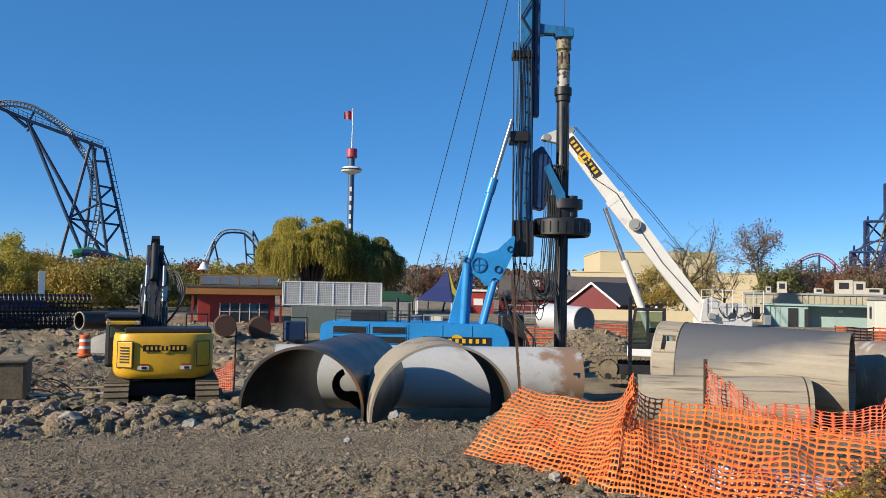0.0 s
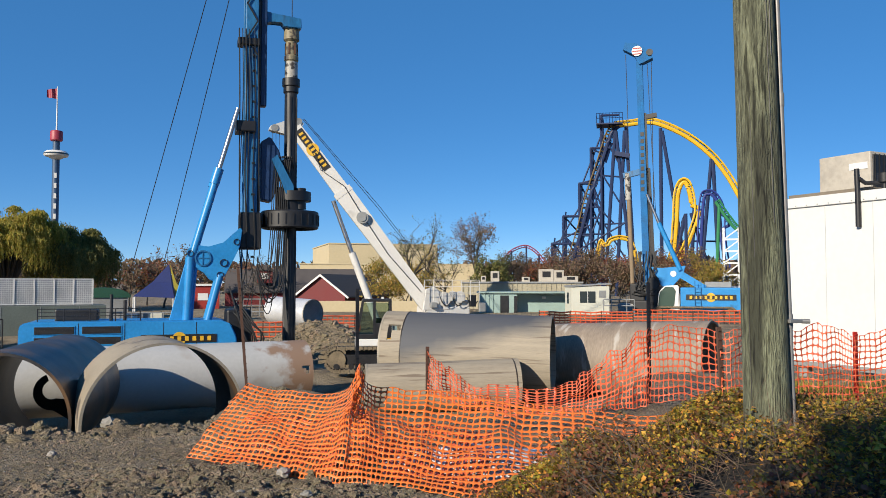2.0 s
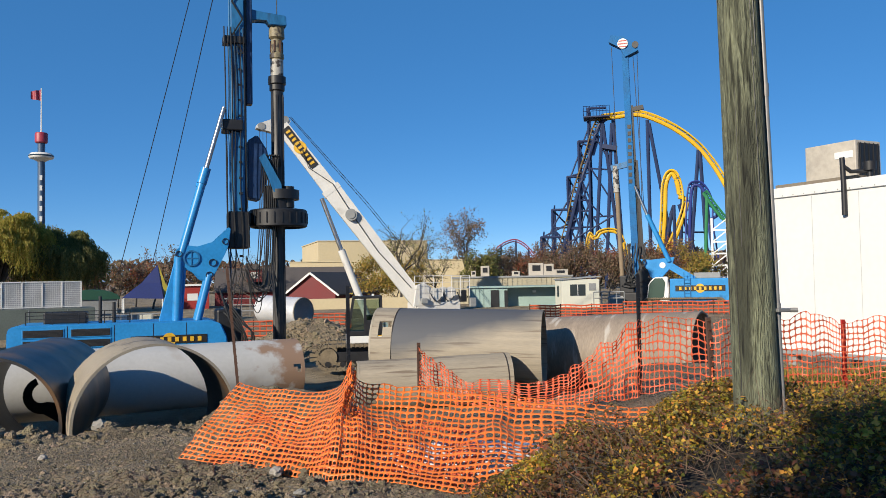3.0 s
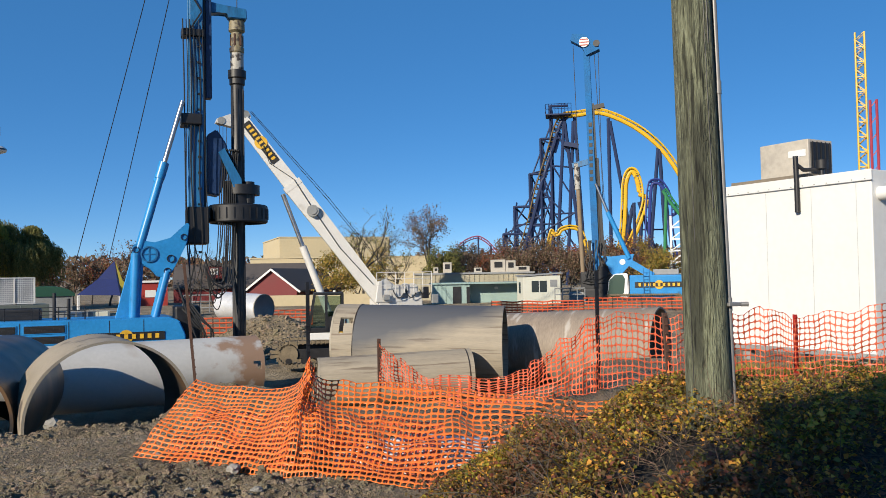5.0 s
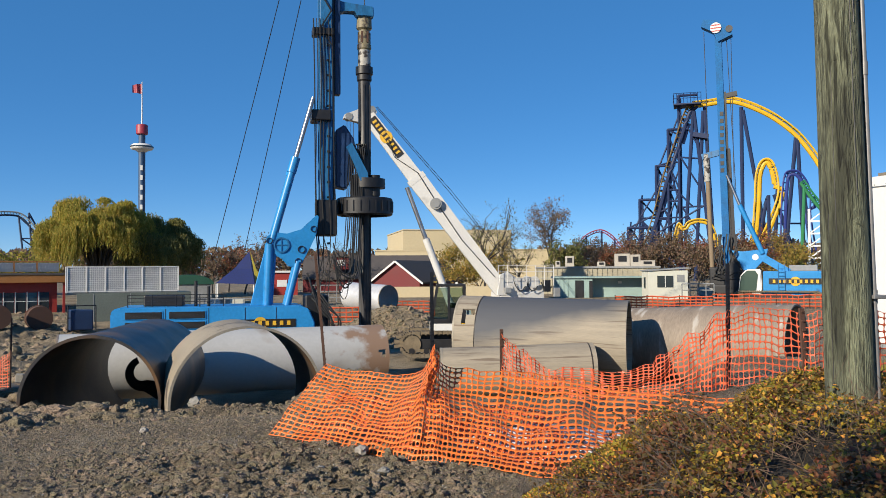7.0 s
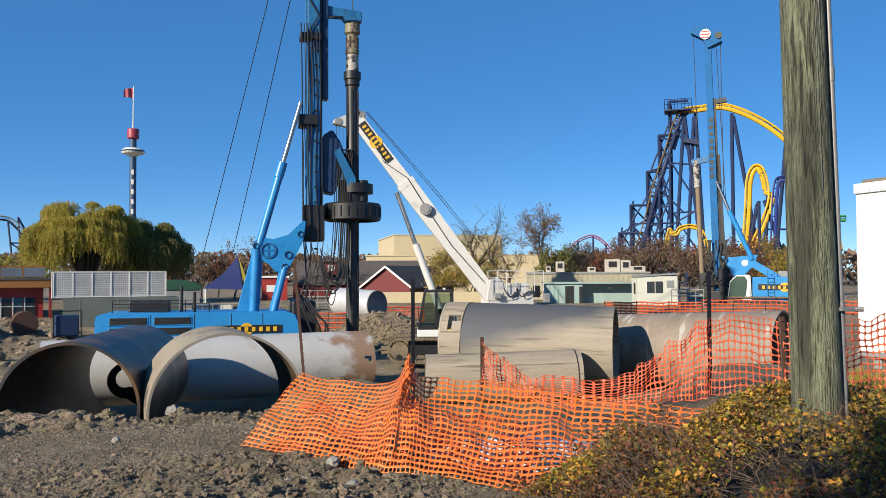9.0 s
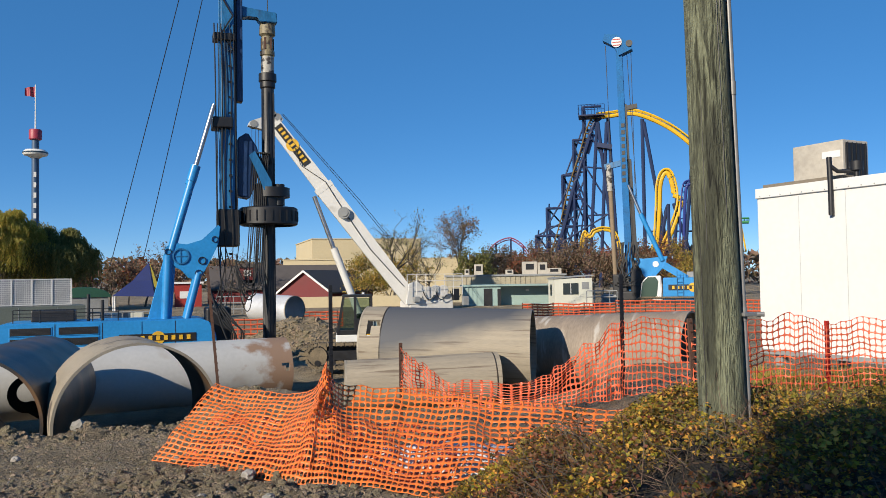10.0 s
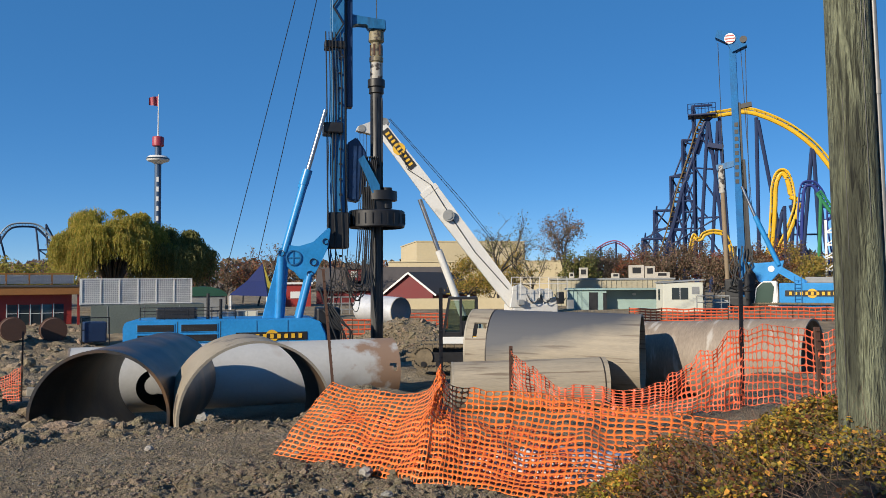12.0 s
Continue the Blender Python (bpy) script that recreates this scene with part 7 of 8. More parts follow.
def yellow_coaster():
    ob = thing("roller_coaster", pose(0, 0, 0), "yellow-tracked roller coaster on navy steel supports", "roller coaster")
    lift = [(79.5, 144.6, 8.0), (81.6, 143.4, 15.7), (83.2, 142.5, 22.7), (85.2, 141.3, 29.7), (87.0, 140.2, 36.0), (88.5, 139.3, 37.8)]
    track_run(ob, lift, 1.2, 0.13, SHADED_YELLOW, NAVY, 0.42, 1.0, 36, 1)
    bm = bmesh.new()
    for k in range(34):
        p = path_at(lift, k / 34) + Vector((1.3, -0.6, -0.6))
        q = path_at(lift, (k + 1) / 34) + Vector((1.3, -0.6, -0.6))
        beam(bm, p, q, 0.9, 0.06)
        tube(bm, p, p + Vector((0, 0, 1.1)), 0.05, 5)
        tube(bm, p + Vector((0, 0, 1.1)), q + Vector((0, 0, 1.1)), 0.05, 5)
    part("walkway", bm, NAVY, ob)
    drop = [(88.5, 139.3, 37.8), (90.2, 138.2, 37.9), (94.0, 135.7, 38.2), (96.7, 133.7, 37.2), (100.3, 131.1, 34.7), (103.3, 128.7, 31.4), (105.4, 127.0, 28.0), (107.4, 125.3, 23.4), (109.5, 123.5, 17.0), (110.5, 122.5, 9.0)]
    track_run(ob, drop, 1.3, 0.16, TRACK_YELLOW, TRACK_YELLOW, 0.42, 0.75, 60, 3)
    loop = [(93.6, 129.8, 8.5), (94.2, 129.3, 12.0), (94.6, 129.0, 18.0), (94.8, 128.9, 22.0), (95.4, 128.5, 24.4), (96.3, 127.8, 25.2), (97.2, 127.1, 24.4), (97.8, 126.6, 21.6), (97.8, 126.6, 18.4), (96.8, 127.4, 14.5), (95.4, 128.5, 10.6), (94.0, 129.6, 7.0)]
    track_run(ob, loop, 1.3, 0.2, TRACK_YELLOW, TRACK_YELLOW, 0.46, 0.7, 60, 1)
    low = [(84.6, 141.6, 8.0), (85.2, 141.2, 12.4), (85.8, 140.9, 13.9), (86.6, 140.4, 13.1), (87.3, 140.0, 14.1), (89.0, 139.0, 14.6), (90.8, 137.8, 13.9), (91.8, 137.1, 11.0), (92.2, 136.8, 7.0)]
    track_run(ob, low, 1.1, 0.15, TRACK_YELLOW, TRACK_YELLOW, 0.36, 0.5, 40, 2)
    inner = at(35, 1.0)
    back = Vector((inner.x, inner.y, 0)) * 5.0
    posts = [(77.25, 145.8, 13.1), (79.3, 144.7, 18.7), (82.15, 143.1, 25.4), (84.2, 141.9, 32.6), (86.0, 140.8, 39.3)]
    pairs = []
    for x, y, z in posts:
        p = Vector((x, y, z))
        pairs += [(p, (x, y, 2.4)), (p + back, (x + back.x, y + back.y, 2.4)), (p, p + back)]
        pairs += [(p, path_at(lift, max(0, min(1, (z - 9) / 29.5))) + Vector((0.6, -0.4, z - path_at(lift, max(0, min(1, (z - 9) / 29.5))).z)))]
    legs(ob, pairs, 0.26, NAVY)
    pairs = []
    for (x0, y0, z0), (x1, y1, z1) in zip(posts, posts[1:]):
        pairs += [((x0, y0, z0 * 0.5 + 2), (x1, y1, z0 * 0.5 + 2)), ((x0, y0, z0 * 0.8), (x1, y1, z1 * 0.45)), ((x0, y0, 5), (x1, y1, z1 * 0.5))]
    for n, ((x0, y0, z0), (x1, y1, z1)) in enumerate(zip(posts, posts[1:])):
        z, side = 4.0, n % 2
        while z + 5.5 < z1 - 1:
            za, zb = (z, z + 5.5) if side else (z + 5.5, z)
            pairs += [((x0, y0, min(za, z0)), (x1, y1, zb)), ((x0 + back.x, y0 + back.y, min(zb, z0)), (x1 + back.x, y1 + back.y, za))]
            if z < z0 - 2:
                pairs += [((x0, y0, z), (x0 + back.x, y0 + back.y, z + 5)), ((x0, y0, z), (x1, y1, z))]
            z, side = z + 5.5, 1 - side
    legs(ob, pairs, 0.17, NAVY, "brace")
    legs(ob, [((88.5, 139.3, 38.0), (86.4, 140.6, 2.4)), ((88.5, 139.3, 36), (91.4, 137.4, 2.4)), ((90.2, 138.2, 37.1), (91.6, 137.3, 2.4)), ((90.0, 138.4, 36), (88.4, 139.4, 2.4)),
              ((95.8, 134.4, 36.2), (95.8, 134.4, 2.4)), ((96.0, 134.2, 35.6), (100.2, 131.2, 2.4)), ((103.5, 128.6, 29.6), (101.4, 130.2, 2.4)), ((103.7, 128.4, 29.4), (104.5, 127.8, 2.4)),
              ((96.3, 127.8, 17.5), (93.8, 129.7, 2.4)), ((97.3, 127.0, 18.5), (101.0, 124.2, 2.4)), ((94.7, 129, 17), (96.8, 127.4, 2.4)), ((97.8, 126.6, 20), (97.0, 127.3, 2.4)), ((99.0, 131.9, 17.0), (96.5, 127.8, 18.0))], 0.36, NAVY)
    legs(ob, [((86.0, 140.8, 27), (90.5, 138.0, 26.4)), ((86.4, 140.5, 17), (91, 137.6, 17.2)), ((86.2, 140.6, 27), (91.2, 137.5, 17)), ((86.4, 140.5, 17), (91.4, 137.4, 7)), ((84.2, 141.9, 22), (88.2, 139.5, 17)),
              ((85.8, 140.9, 36.5), (90.0, 138.3, 27)), ((79.3, 144.7, 10), (91, 137.5, 18)), ((77.3, 145.8, 13), (84.2, 141.9, 17)), ((93.5, 130, 13.2), (101.5, 124, 13.0))], 0.17, NAVY, "brace")
    part("platform", Box(0, 0, 0, 5.2, 4.5, 0.25, m=pose(87.4, 139.9, 37.2, 0, 0, -32)), NAVY, ob)
    bm = bmesh.new()
    for k in range(9):
        tube(bm, (-2.6 + 0.65 * k, -2.2, 0), (-2.6 + 0.65 * k, -2.2, 2.0), 0.06, 5)
    for z in (1.0, 2.0):
        tube(bm, (-2.6, -2.2, z), (2.6, -2.2, z), 0.06, 5)
        tube(bm, (-2.6, -2.2, z), (-2.6, 2.2, z), 0.06, 5)
    bmesh.ops.transform(bm, matrix=pose(87.4, 139.9, 37.3, 0, 0, -32), verts=bm.verts)
    part("platform_rail", bm, NAVY, ob)
    part("machine_house", Box(0, 0, 0, 3.0, 2.4, 0.9, m=pose(89.5, 138.6, 31.0, 0, 12, -32)), NAVY, ob)


yellow_coaster()


def small_coaster(name, pts, rail, spine, support, feet, label, r=0.16, sr=0.3, gauge=1.2):
    ob = thing(name, pose(0, 0, 0), label, "roller coaster")
    track_run(ob, pts, gauge, r, rail, spine, sr, 0.7, 48, 2)
    legs(ob, feet, 0.3, support)
    return ob


small_coaster("roller_coaster", [(95.0, 116.1, 19.9), (96.5, 114.9, 16.8), (98.0, 113.7, 14.8), (101, 111, 14.5)], GREEN_RAIL, GREEN_RAIL, GREEN_RAIL,
              [((95.0, 116.1, 19.0), (94.4, 116.6, 2.4)), ((98, 113.7, 14.6), (98, 113.7, 2.4))], "green roller coaster track bending down", 0.14, 0.28)
small_coaster("roller_coaster", [(95.0, 122.5, 9.0), (95.2, 122.3, 16.0), (95.6, 122.0, 21.1), (96.4, 121.4, 22.2), (97.7, 120.3, 21.7), (98.8, 119.4, 18.8), (98.9, 119.4, 14.0), (99.5, 118.9, 8.0)], PURPLE, PURPLE, NAVY,
              [((96.6, 121.2, 21), (95.4, 122.2, 2.4)), ((98.0, 120.1, 20), (99.2, 119.1, 2.4)), ((93.5, 123.6, 18), (93.5, 123.6, 2.4))], "purple roller coaster loop on navy supports")
small_coaster("roller_coaster", [(104.5, 238, 6.5), (107.2, 236.9, 11.6), (108.9, 236.1, 14.7), (111.4, 234.9, 16.6), (114.4, 233.5, 17.3), (117.2, 232.1, 15.6), (119.3, 231.0, 12.8), (122.0, 229.6, 8.0)], RED_RAIL, RED_RAIL, NAVY,
              [((114.4, 233.5, 17), (114.4, 233.5, 2.4)), ((110, 235.5, 15.5), (110, 235.5, 2.4)), ((118, 231.6, 14.5), (118, 231.6, 2.4))], "distant red roller coaster hill", 0.15, 0.16, 2.0)


def left_coaster():
    ob = thing("roller_coaster", pose(0, 0, 0), "pale-railed roller coaster crest on slate blue supports", "roller coaster")
    track_run(ob, [(-88.0, 131.5, 24.0), (-84.0, 134.0, 30.0), (-80.1, 136.2, 33.3), (-77.6, 137.6, 34.9), (-75.8, 138.6, 35.9), (-73.6, 139.8, 36.2), (-71.0, 141.1, 35.7), (-68.4, 142.4, 34.2), (-66.5, 143.3, 32.8), (-65.4, 143.8, 31.6), (-64.2, 144.3, 29.8),
                   (-62.8, 145.0, 27.6), (-61.9, 145.4, 25.0), (-61.4, 145.6, 21.8), (-61.3, 145.6, 18.4), (-61.8, 145.4, 14.5), (-62.2, 145.2, 11.8), (-62.9, 144.9, 7.8)], 1.3, 0.13, PALE_RAIL, PALE_RAIL, 0.2, 0.8, 84, 1)
    deck = [Vector(p) for p in ((-82.0, 134.0, 37.0), (-78.3, 136.1, 36.0), (-75.3, 137.8, 34.6), (-71.5, 139.8, 33.0), (-64.9, 142.9, 30.8), (-60.3, 145.0, 29.3))]
    for p, q in zip(deck, deck[1:]):
        bm = bmesh.new()
        beam(bm, p, q, 0.7, 0.5)
        part("walkway", bm, TEAL_STEEL, ob)
        bm = bmesh.new()
        up = Vector((0, 0, 1.2))
        tube(bm, p + up, q + up, 0.05, 5)
        tube(bm, p + up * 0.5, q + up * 0.5, 0.04, 5)
        for k in range(7):
            c = p.lerp(q, k / 6)
            tube(bm, c, c + up, 0.05, 5)
        part("handrail", bm, TEAL_STEEL, ob)
    legs(ob, [((-71.5, 139.8, 32.9), (-59.8, 145.2, 2.3)), ((-72.3, 142.7, 32.3), (-56.9, 149.5, 2.3)), ((-74.5, 138.2, 34.4), (-71.5, 139.8, 31.7)), ((-62.1, 144.2, 30.3), (-67.3, 141.9, 2.3)),
              ((-61.9, 144.3, 29.7), (-57.8, 146.0, 2.3)), ((-61.2, 147.8, 29.8), (-55.0, 150.2, 2.3)), ((-63.0, 148.1, 29.7), (-64.4, 147.5, 2.3))], 0.3, TEAL_STEEL)
    legs(ob, [((-61.7, 144.4, 26.7), (-60.7, 148.0, 27.2)), ((-60.6, 144.8, 22.3), (-59.8, 148.4, 22.3)), ((-60.1, 145.0, 19.1), (-59.0, 148.7, 18.8)), ((-65.1, 142.9, 16.1), (-58.3, 149.0, 15.5)), ((-65.1, 142.9, 16.1), (-60.4, 144.9, 19.1)),
              ((-64.9, 142.9, 15.9), (-59.2, 145.4, 11.0)), ((-59.2, 145.4, 11.9), (-58.3, 149.0, 15.5)), ((-70.6, 140.2, 32.8), (-72.8, 142.5, 31.6)), ((-65.0, 142.9, 31.0), (-64.3, 144.3, 29.0)), ((-71.1, 141.1, 34.6), (-71.2, 139.9, 32.9)),
              ((-59.6, 145.2, 15.8), (-58.6, 148.9, 18.8)), ((-60.3, 144.9, 20.0), (-59.7, 148.4, 22.3))], 0.2, TEAL_STEEL, "brace")
    bm = bmesh.new()
    for k in range(27):
        c = Vector((-60.7, 147.2, 29.8)).lerp(Vector((-54.6, 149.7, 2.6)), k / 26)
        tube(bm, c, c + Vector((0.5, 0.2, 0)), 0.06, 5)
    tube(bm, (-60.2, 147.4, 29.8), (-54.1, 149.9, 2.6), 0.07, 5)
    part("ladder", bm, TEAL_STEEL, ob)
    tr = thing("slide_tower", base(-22.4, 150, 2.3), "green and blue water slide behind the trees", "slide")
    bm = bmesh.new()
    sweep(bm, [(-4.5, 0, 7.2), (-2, 0, 7.8), (1, 0, 7.0), (4, 0, 6.0), (6, 0, 4.2)], 0.8, 10)
    part("chute", bm, GREEN_RAIL, tr, smooth=True)
    bm = bmesh.new()
    sweep(bm, [(-3, -2, 7.5), (0, -2, 7.4), (3, -2, 5.8)], 0.6, 10)
    part("chute", bm, TENT_BLUE, tr, smooth=True)
    bm = bmesh.new()
    for x in (-4, 0, 4):
        tube(bm, (x, 0, 0), (x, 0, 6), 0.2, 8)
    part("slide_post", bm, GREY, tr)


left_coaster()


def arch_coaster():
    ob = thing("roller_coaster", pose(0, 0, 0), "distant slate blue roller coaster arch", "roller coaster")
    track_run(ob, [(-66.5, 220.2, 2.4), (-64.6, 220.8, 6.8), (-62.6, 221.3, 11.8), (-60.6, 221.8, 16.9), (-58.4, 222.4, 19.6), (-55.0, 223.2, 20.2), (-51.8, 224.0, 19.6), (-49.2, 224.6, 16.6), (-47.4, 225.0, 12.0), (-45.8, 225.4, 7.0), (-44.6, 226, 2.4)], 1.6, 0.17, PALE_RAIL, TEAL_STEEL, 0.24, 0.9, 50, 1)
    top, mid = (-50.4, 224.3, 20.0), (-46.2, 225.3, 11.6)
    legs(ob, [((-60.6, 221.8, 17.1), (-63.4, 221.1, 2.4)), ((-60.6, 221.8, 17.1), (-57.2, 222.7, 2.4)), ((-52.6, 223.8, 19.0), (-50.9, 224.2, 2.4)), (top, mid), (mid, (-44.4, 225.8, 2.4)), (top, (-49.0, 224.6, 2.4)), ((-48.2, 224.8, 11), (-47.0, 225.2, 2.4))], 0.24, TEAL_STEEL)
    legs(ob, [((-52.0, 224, 13.4), (-47.2, 225.1, 13.4)), ((-51.6, 224.0, 9.0), (-45.7, 225.4, 9.0)), ((-52.0, 224, 13.4), (-46.4, 225.2, 9.0)), ((-51.4, 224.1, 4.6), (-44.9, 225.6, 4.6)), ((-51.6, 224.0, 9.0), (-44.9, 225.6, 4.6)), ((-52.6, 223.8, 19.0), (-47.2, 225.1, 13.4))], 0.18, TEAL_STEEL, "brace")


arch_coaster()


def ride_tower():
    b = at(-5.9, 450)
    ob = thing("observation_tower", pose(b.x, b.y, 2.4), "slim blue observation tower with a red top and flag", "tower")
    bm = bmesh.new()
    tube(bm, (0, 0, 0), (0, 0, 75), 1.75, 20)
    shaft = part("shaft", bm, TOWER_BLUE, ob, smooth=True)
    for k in range(6):
        part("letter_bar", Box(0, -1.85, 57 - 5.2 * k, 1.2, 0.2, 2.6), WHITE, shaft)
    bm = bmesh.new()
    lathe(bm, [(0, 69.8), (4.6, 69.6), (5.8, 68.6), (5.9, 67.6), (5.4, 66.9), (3.6, 66.4), (1.7, 65.2), (0, 65)], 36)
    cabn = part("cabin", bm, WHITE, ob, "white ring-shaped viewing cabin", smooth=True)
    bm = bmesh.new()
    lathe(bm, [(5.86, 68.5), (5.98, 68.4), (5.98, 67.8), (5.88, 67.7)], 36)
    part("cabin_windows", bm, GLASS, cabn)
    bm = bmesh.new()
    lathe(bm, [(0, 80.2), (2.7, 80.0), (3.0, 79.4), (3.0, 75.2), (2.6, 74.8), (0, 74.8)], 28)
    part("top", bm, RED_RAIL, ob, "red drum top", smooth=True)
    bm = bmesh.new()
    tube(bm, (0, 0, 80), (0, 0, 103), 0.4, 10, 0.22)
    mast = part("flag_mast", bm, WHITE, ob, smooth=True)
    bm = bmesh.new()
    n = 10
    for side in (0,):
        top = [bm.verts.new((-0.3 - 4.6 * k / n, 0.5 * math.sin(k * 0.9), 102 - 0.10 * k)) for k in range(n + 1)]
        bot = [bm.verts.new((-0.3 - 4.6 * k / n, 0.5 * math.sin(k * 0.9 + 0.4), 96.5 + 0.05 * k)) for k in range(n + 1)]
        for k in range(n):
            bm.faces.new((top[k], top[k + 1], bot[k + 1], bot[k]))
    part("flag", bm, RED_RAIL, mast, "red flag")


ride_tower()


def right_towers():
    b = at(51.55, 120)
    ob = thing("drop_tower", pose(b.x, b.y, 2.4, 0, 0, -51.5), "tall yellow lattice ride tower", "tower")
    for x in (-0.55, 0.55):
        for y in (-0.55, 0.55):
            bm = bmesh.new()
            tube(bm, (x, y, 0), (x, y, 34), 0.13, 6)
            part("leg", bm, TRACK_YELLOW, ob)
    bm = bmesh.new()
    for k in range(34):
        for y in (-0.55, 0.55):
            beam(bm, (-0.55, y, k), (0.55, y, k + (1 if k % 2 else 0)), 0.1, 0.1)
            beam(bm, (-0.55 if k % 2 else 0.55, y, k), (0.55 if k % 2 else -0.55, y, k + 1), 0.1, 0.1)
    tagged(part("lacing", bm, TRACK_YELLOW, ob), kind="stuff")
    b = at(52.2, 110)
    ob = thing("ride_mast", pose(b.x, b.y, 2.4, 0, 0, -52), "red lattice ride mast", "tower")
    bm = bmesh.new()
    for x in (-0.35, 0.35):
        tube(bm, (x, 0, 0), (x, 0, 23), 0.16, 8)
    for k in range(12):
        beam(bm, (-0.35, 0, 2 * k), (0.35, 0, 2 * k + 1), 0.1, 0.1)
    part("mast", bm, RED_RAIL, ob)
    part("head", Box(0.4, 0, 13.0, 1.2, 0.8, 2.0, 0.1), RED_RAIL, ob)
    b = at(40.0, 100)
    ob = thing("white_lattice_tower", pose(b.x, b.y, 2.4, 0, 0, -40), "white steel ride tower with cross bracing", "tower")
    for x in (-0.8, 0.9):
        part("leg", Box(x, 0, 4.6, 0.25, 0.25, 9.2), WHITE, ob)
    for k in range(6):
        bm = bmesh.new()
        beam(bm, (-0.8, 0, 0.8 + 1.4 * k), (0.9, 0, 0.8 + 1.4 * k), 0.2, 0.2)
        beam(bm, (-0.8, 0, 0.8 + 1.4 * k), (0.9, 0, 2.1 + 1.4 * k), 0.14, 0.14)
        part("brace", bm, WHITE, ob)


right_towers()


# ---- loose soil ----
scatter_rocks("soil_clods", 5200, polar_place(-34, 9, 13.4, 18.4), (0.012, 0.07), CLOD, "loose clods of soil along the berm", 21, rough=0.3)
scatter_rocks("soil_clods", 4400, polar_place(-36, -10, 19, 36), (0.03, 0.26), CLOD, "churned lumps of soil round the excavator", 22, rough=0.3)
scatter_rocks("soil_clods", 4600, polar_place(-12, 18, 6.0, 10.4), (0.010, 0.055), CLOD, "broken lumps of soil beside the fence", 23, rough=0.28)
scatter_rocks("soil_clods", 560, polar_place(-34, -6, 14.0, 17.8), (0.07, 0.26), CLOD, "larger clods of soil on the berm", 26, fine=4, rough=0.1)
scatter_rocks("soil_clods", 1500, polar_place(-36, -9, 36, 62), (0.05, 0.34), CLOD, "lumps of soil between the pipes and the shop", 28, rough=0.3)
scatter_rocks("soil_crumbs", 38000, polar_place(-34, 20, 5.2, 14.2), (0.006, 0.034), CLOD, "crumbs of soil over the packed track", 27, fine=1, rough=0.3)
scatter_rocks("gravel", 6000, polar_place(-34, 18, 5.2, 13.8), (0.005, 0.018), STONE, "pale gravel pressed into the soil", 24, "gravel", fine=1)
scatter_rocks("soil_clods", 1400, polar_place(7, 17, 42, 49), (0.04, 0.2), CLOD, "lumps of soil on the heap behind the casings", 25, rough=0.3)
for az, d, r in ((8.9, 9.15, 0.075), (3.9, 11.0, 0.05), (-2.4, 16.1, 0.16), (6.0, 8.2, 0.05), (-5.8, 12.4, 0.06), (-16.5, 14.6, 0.18), (-24, 14.8, 0.2), (10.5, 7.9, 0.06)):
    b = at(az, d)
    bm = bmesh.new()
    bmesh.ops.create_icosphere(bm, subdivisions=3, radius=r)
    for v in bm.verts:
        v.co *= 1 + 0.35 * noise.noise(v.co * (2.2 / r) + Vector((az, d, 0)))
        v.co.z *= 0.75
    single("stone", bm, STONE, pose(b.x, b.y, gz(b.x, b.y) + r * 0.35), "pale rounded stone on bare soil", "stone", "loose stones", smooth=True)

# white plastic sheeting under the net
b = at(22.8, 9.4)
bm = bmesh.new()
bmesh.ops.create_grid(bm, x_segments=60, y_segments=26, size=1.0)
for v in bm.verts:
    x, y = v.co.x * 1.15, v.co.y * 0.5
    edge = max(0.0, 1 - (v.co.x ** 2 * 0.8 + v.co.y ** 2))
    v.co = Vector((x, y, 0.34 * edge ** 0.6 + 0.10 * noise.noise((x * 2.5, y * 4, 1)) * edge + 0.02 * noise.noise((x * 9, y * 9, 4))))
sheet = single("plastic_sheet", bm, POLY, pose(b.x, b.y, gz(b.x, b.y) - 0.02, 0, 0, -18), "crumpled glossy white plastic sheet under the netting", "plastic sheet", smooth=True)


# ---- hedge ----
def hedge_top(az, r):
    crest = np.interp(az, [17, 20, 23, 26, 29, 32, 36, 42, 50, 75], [2.70, 2.98, 3.34, 3.62, 3.83, 3.99, 4.13, 4.29, 4.36, 4.37])
    f = np.clip(1 - ((r - 4.9) / 2.6) ** 2, 0, 1) ** 0.55
    floor = ground_height(r * np.sin(np.radians(az)), r * np.cos(np.radians(az)))
    return floor + np.maximum(0, crest - floor) * f


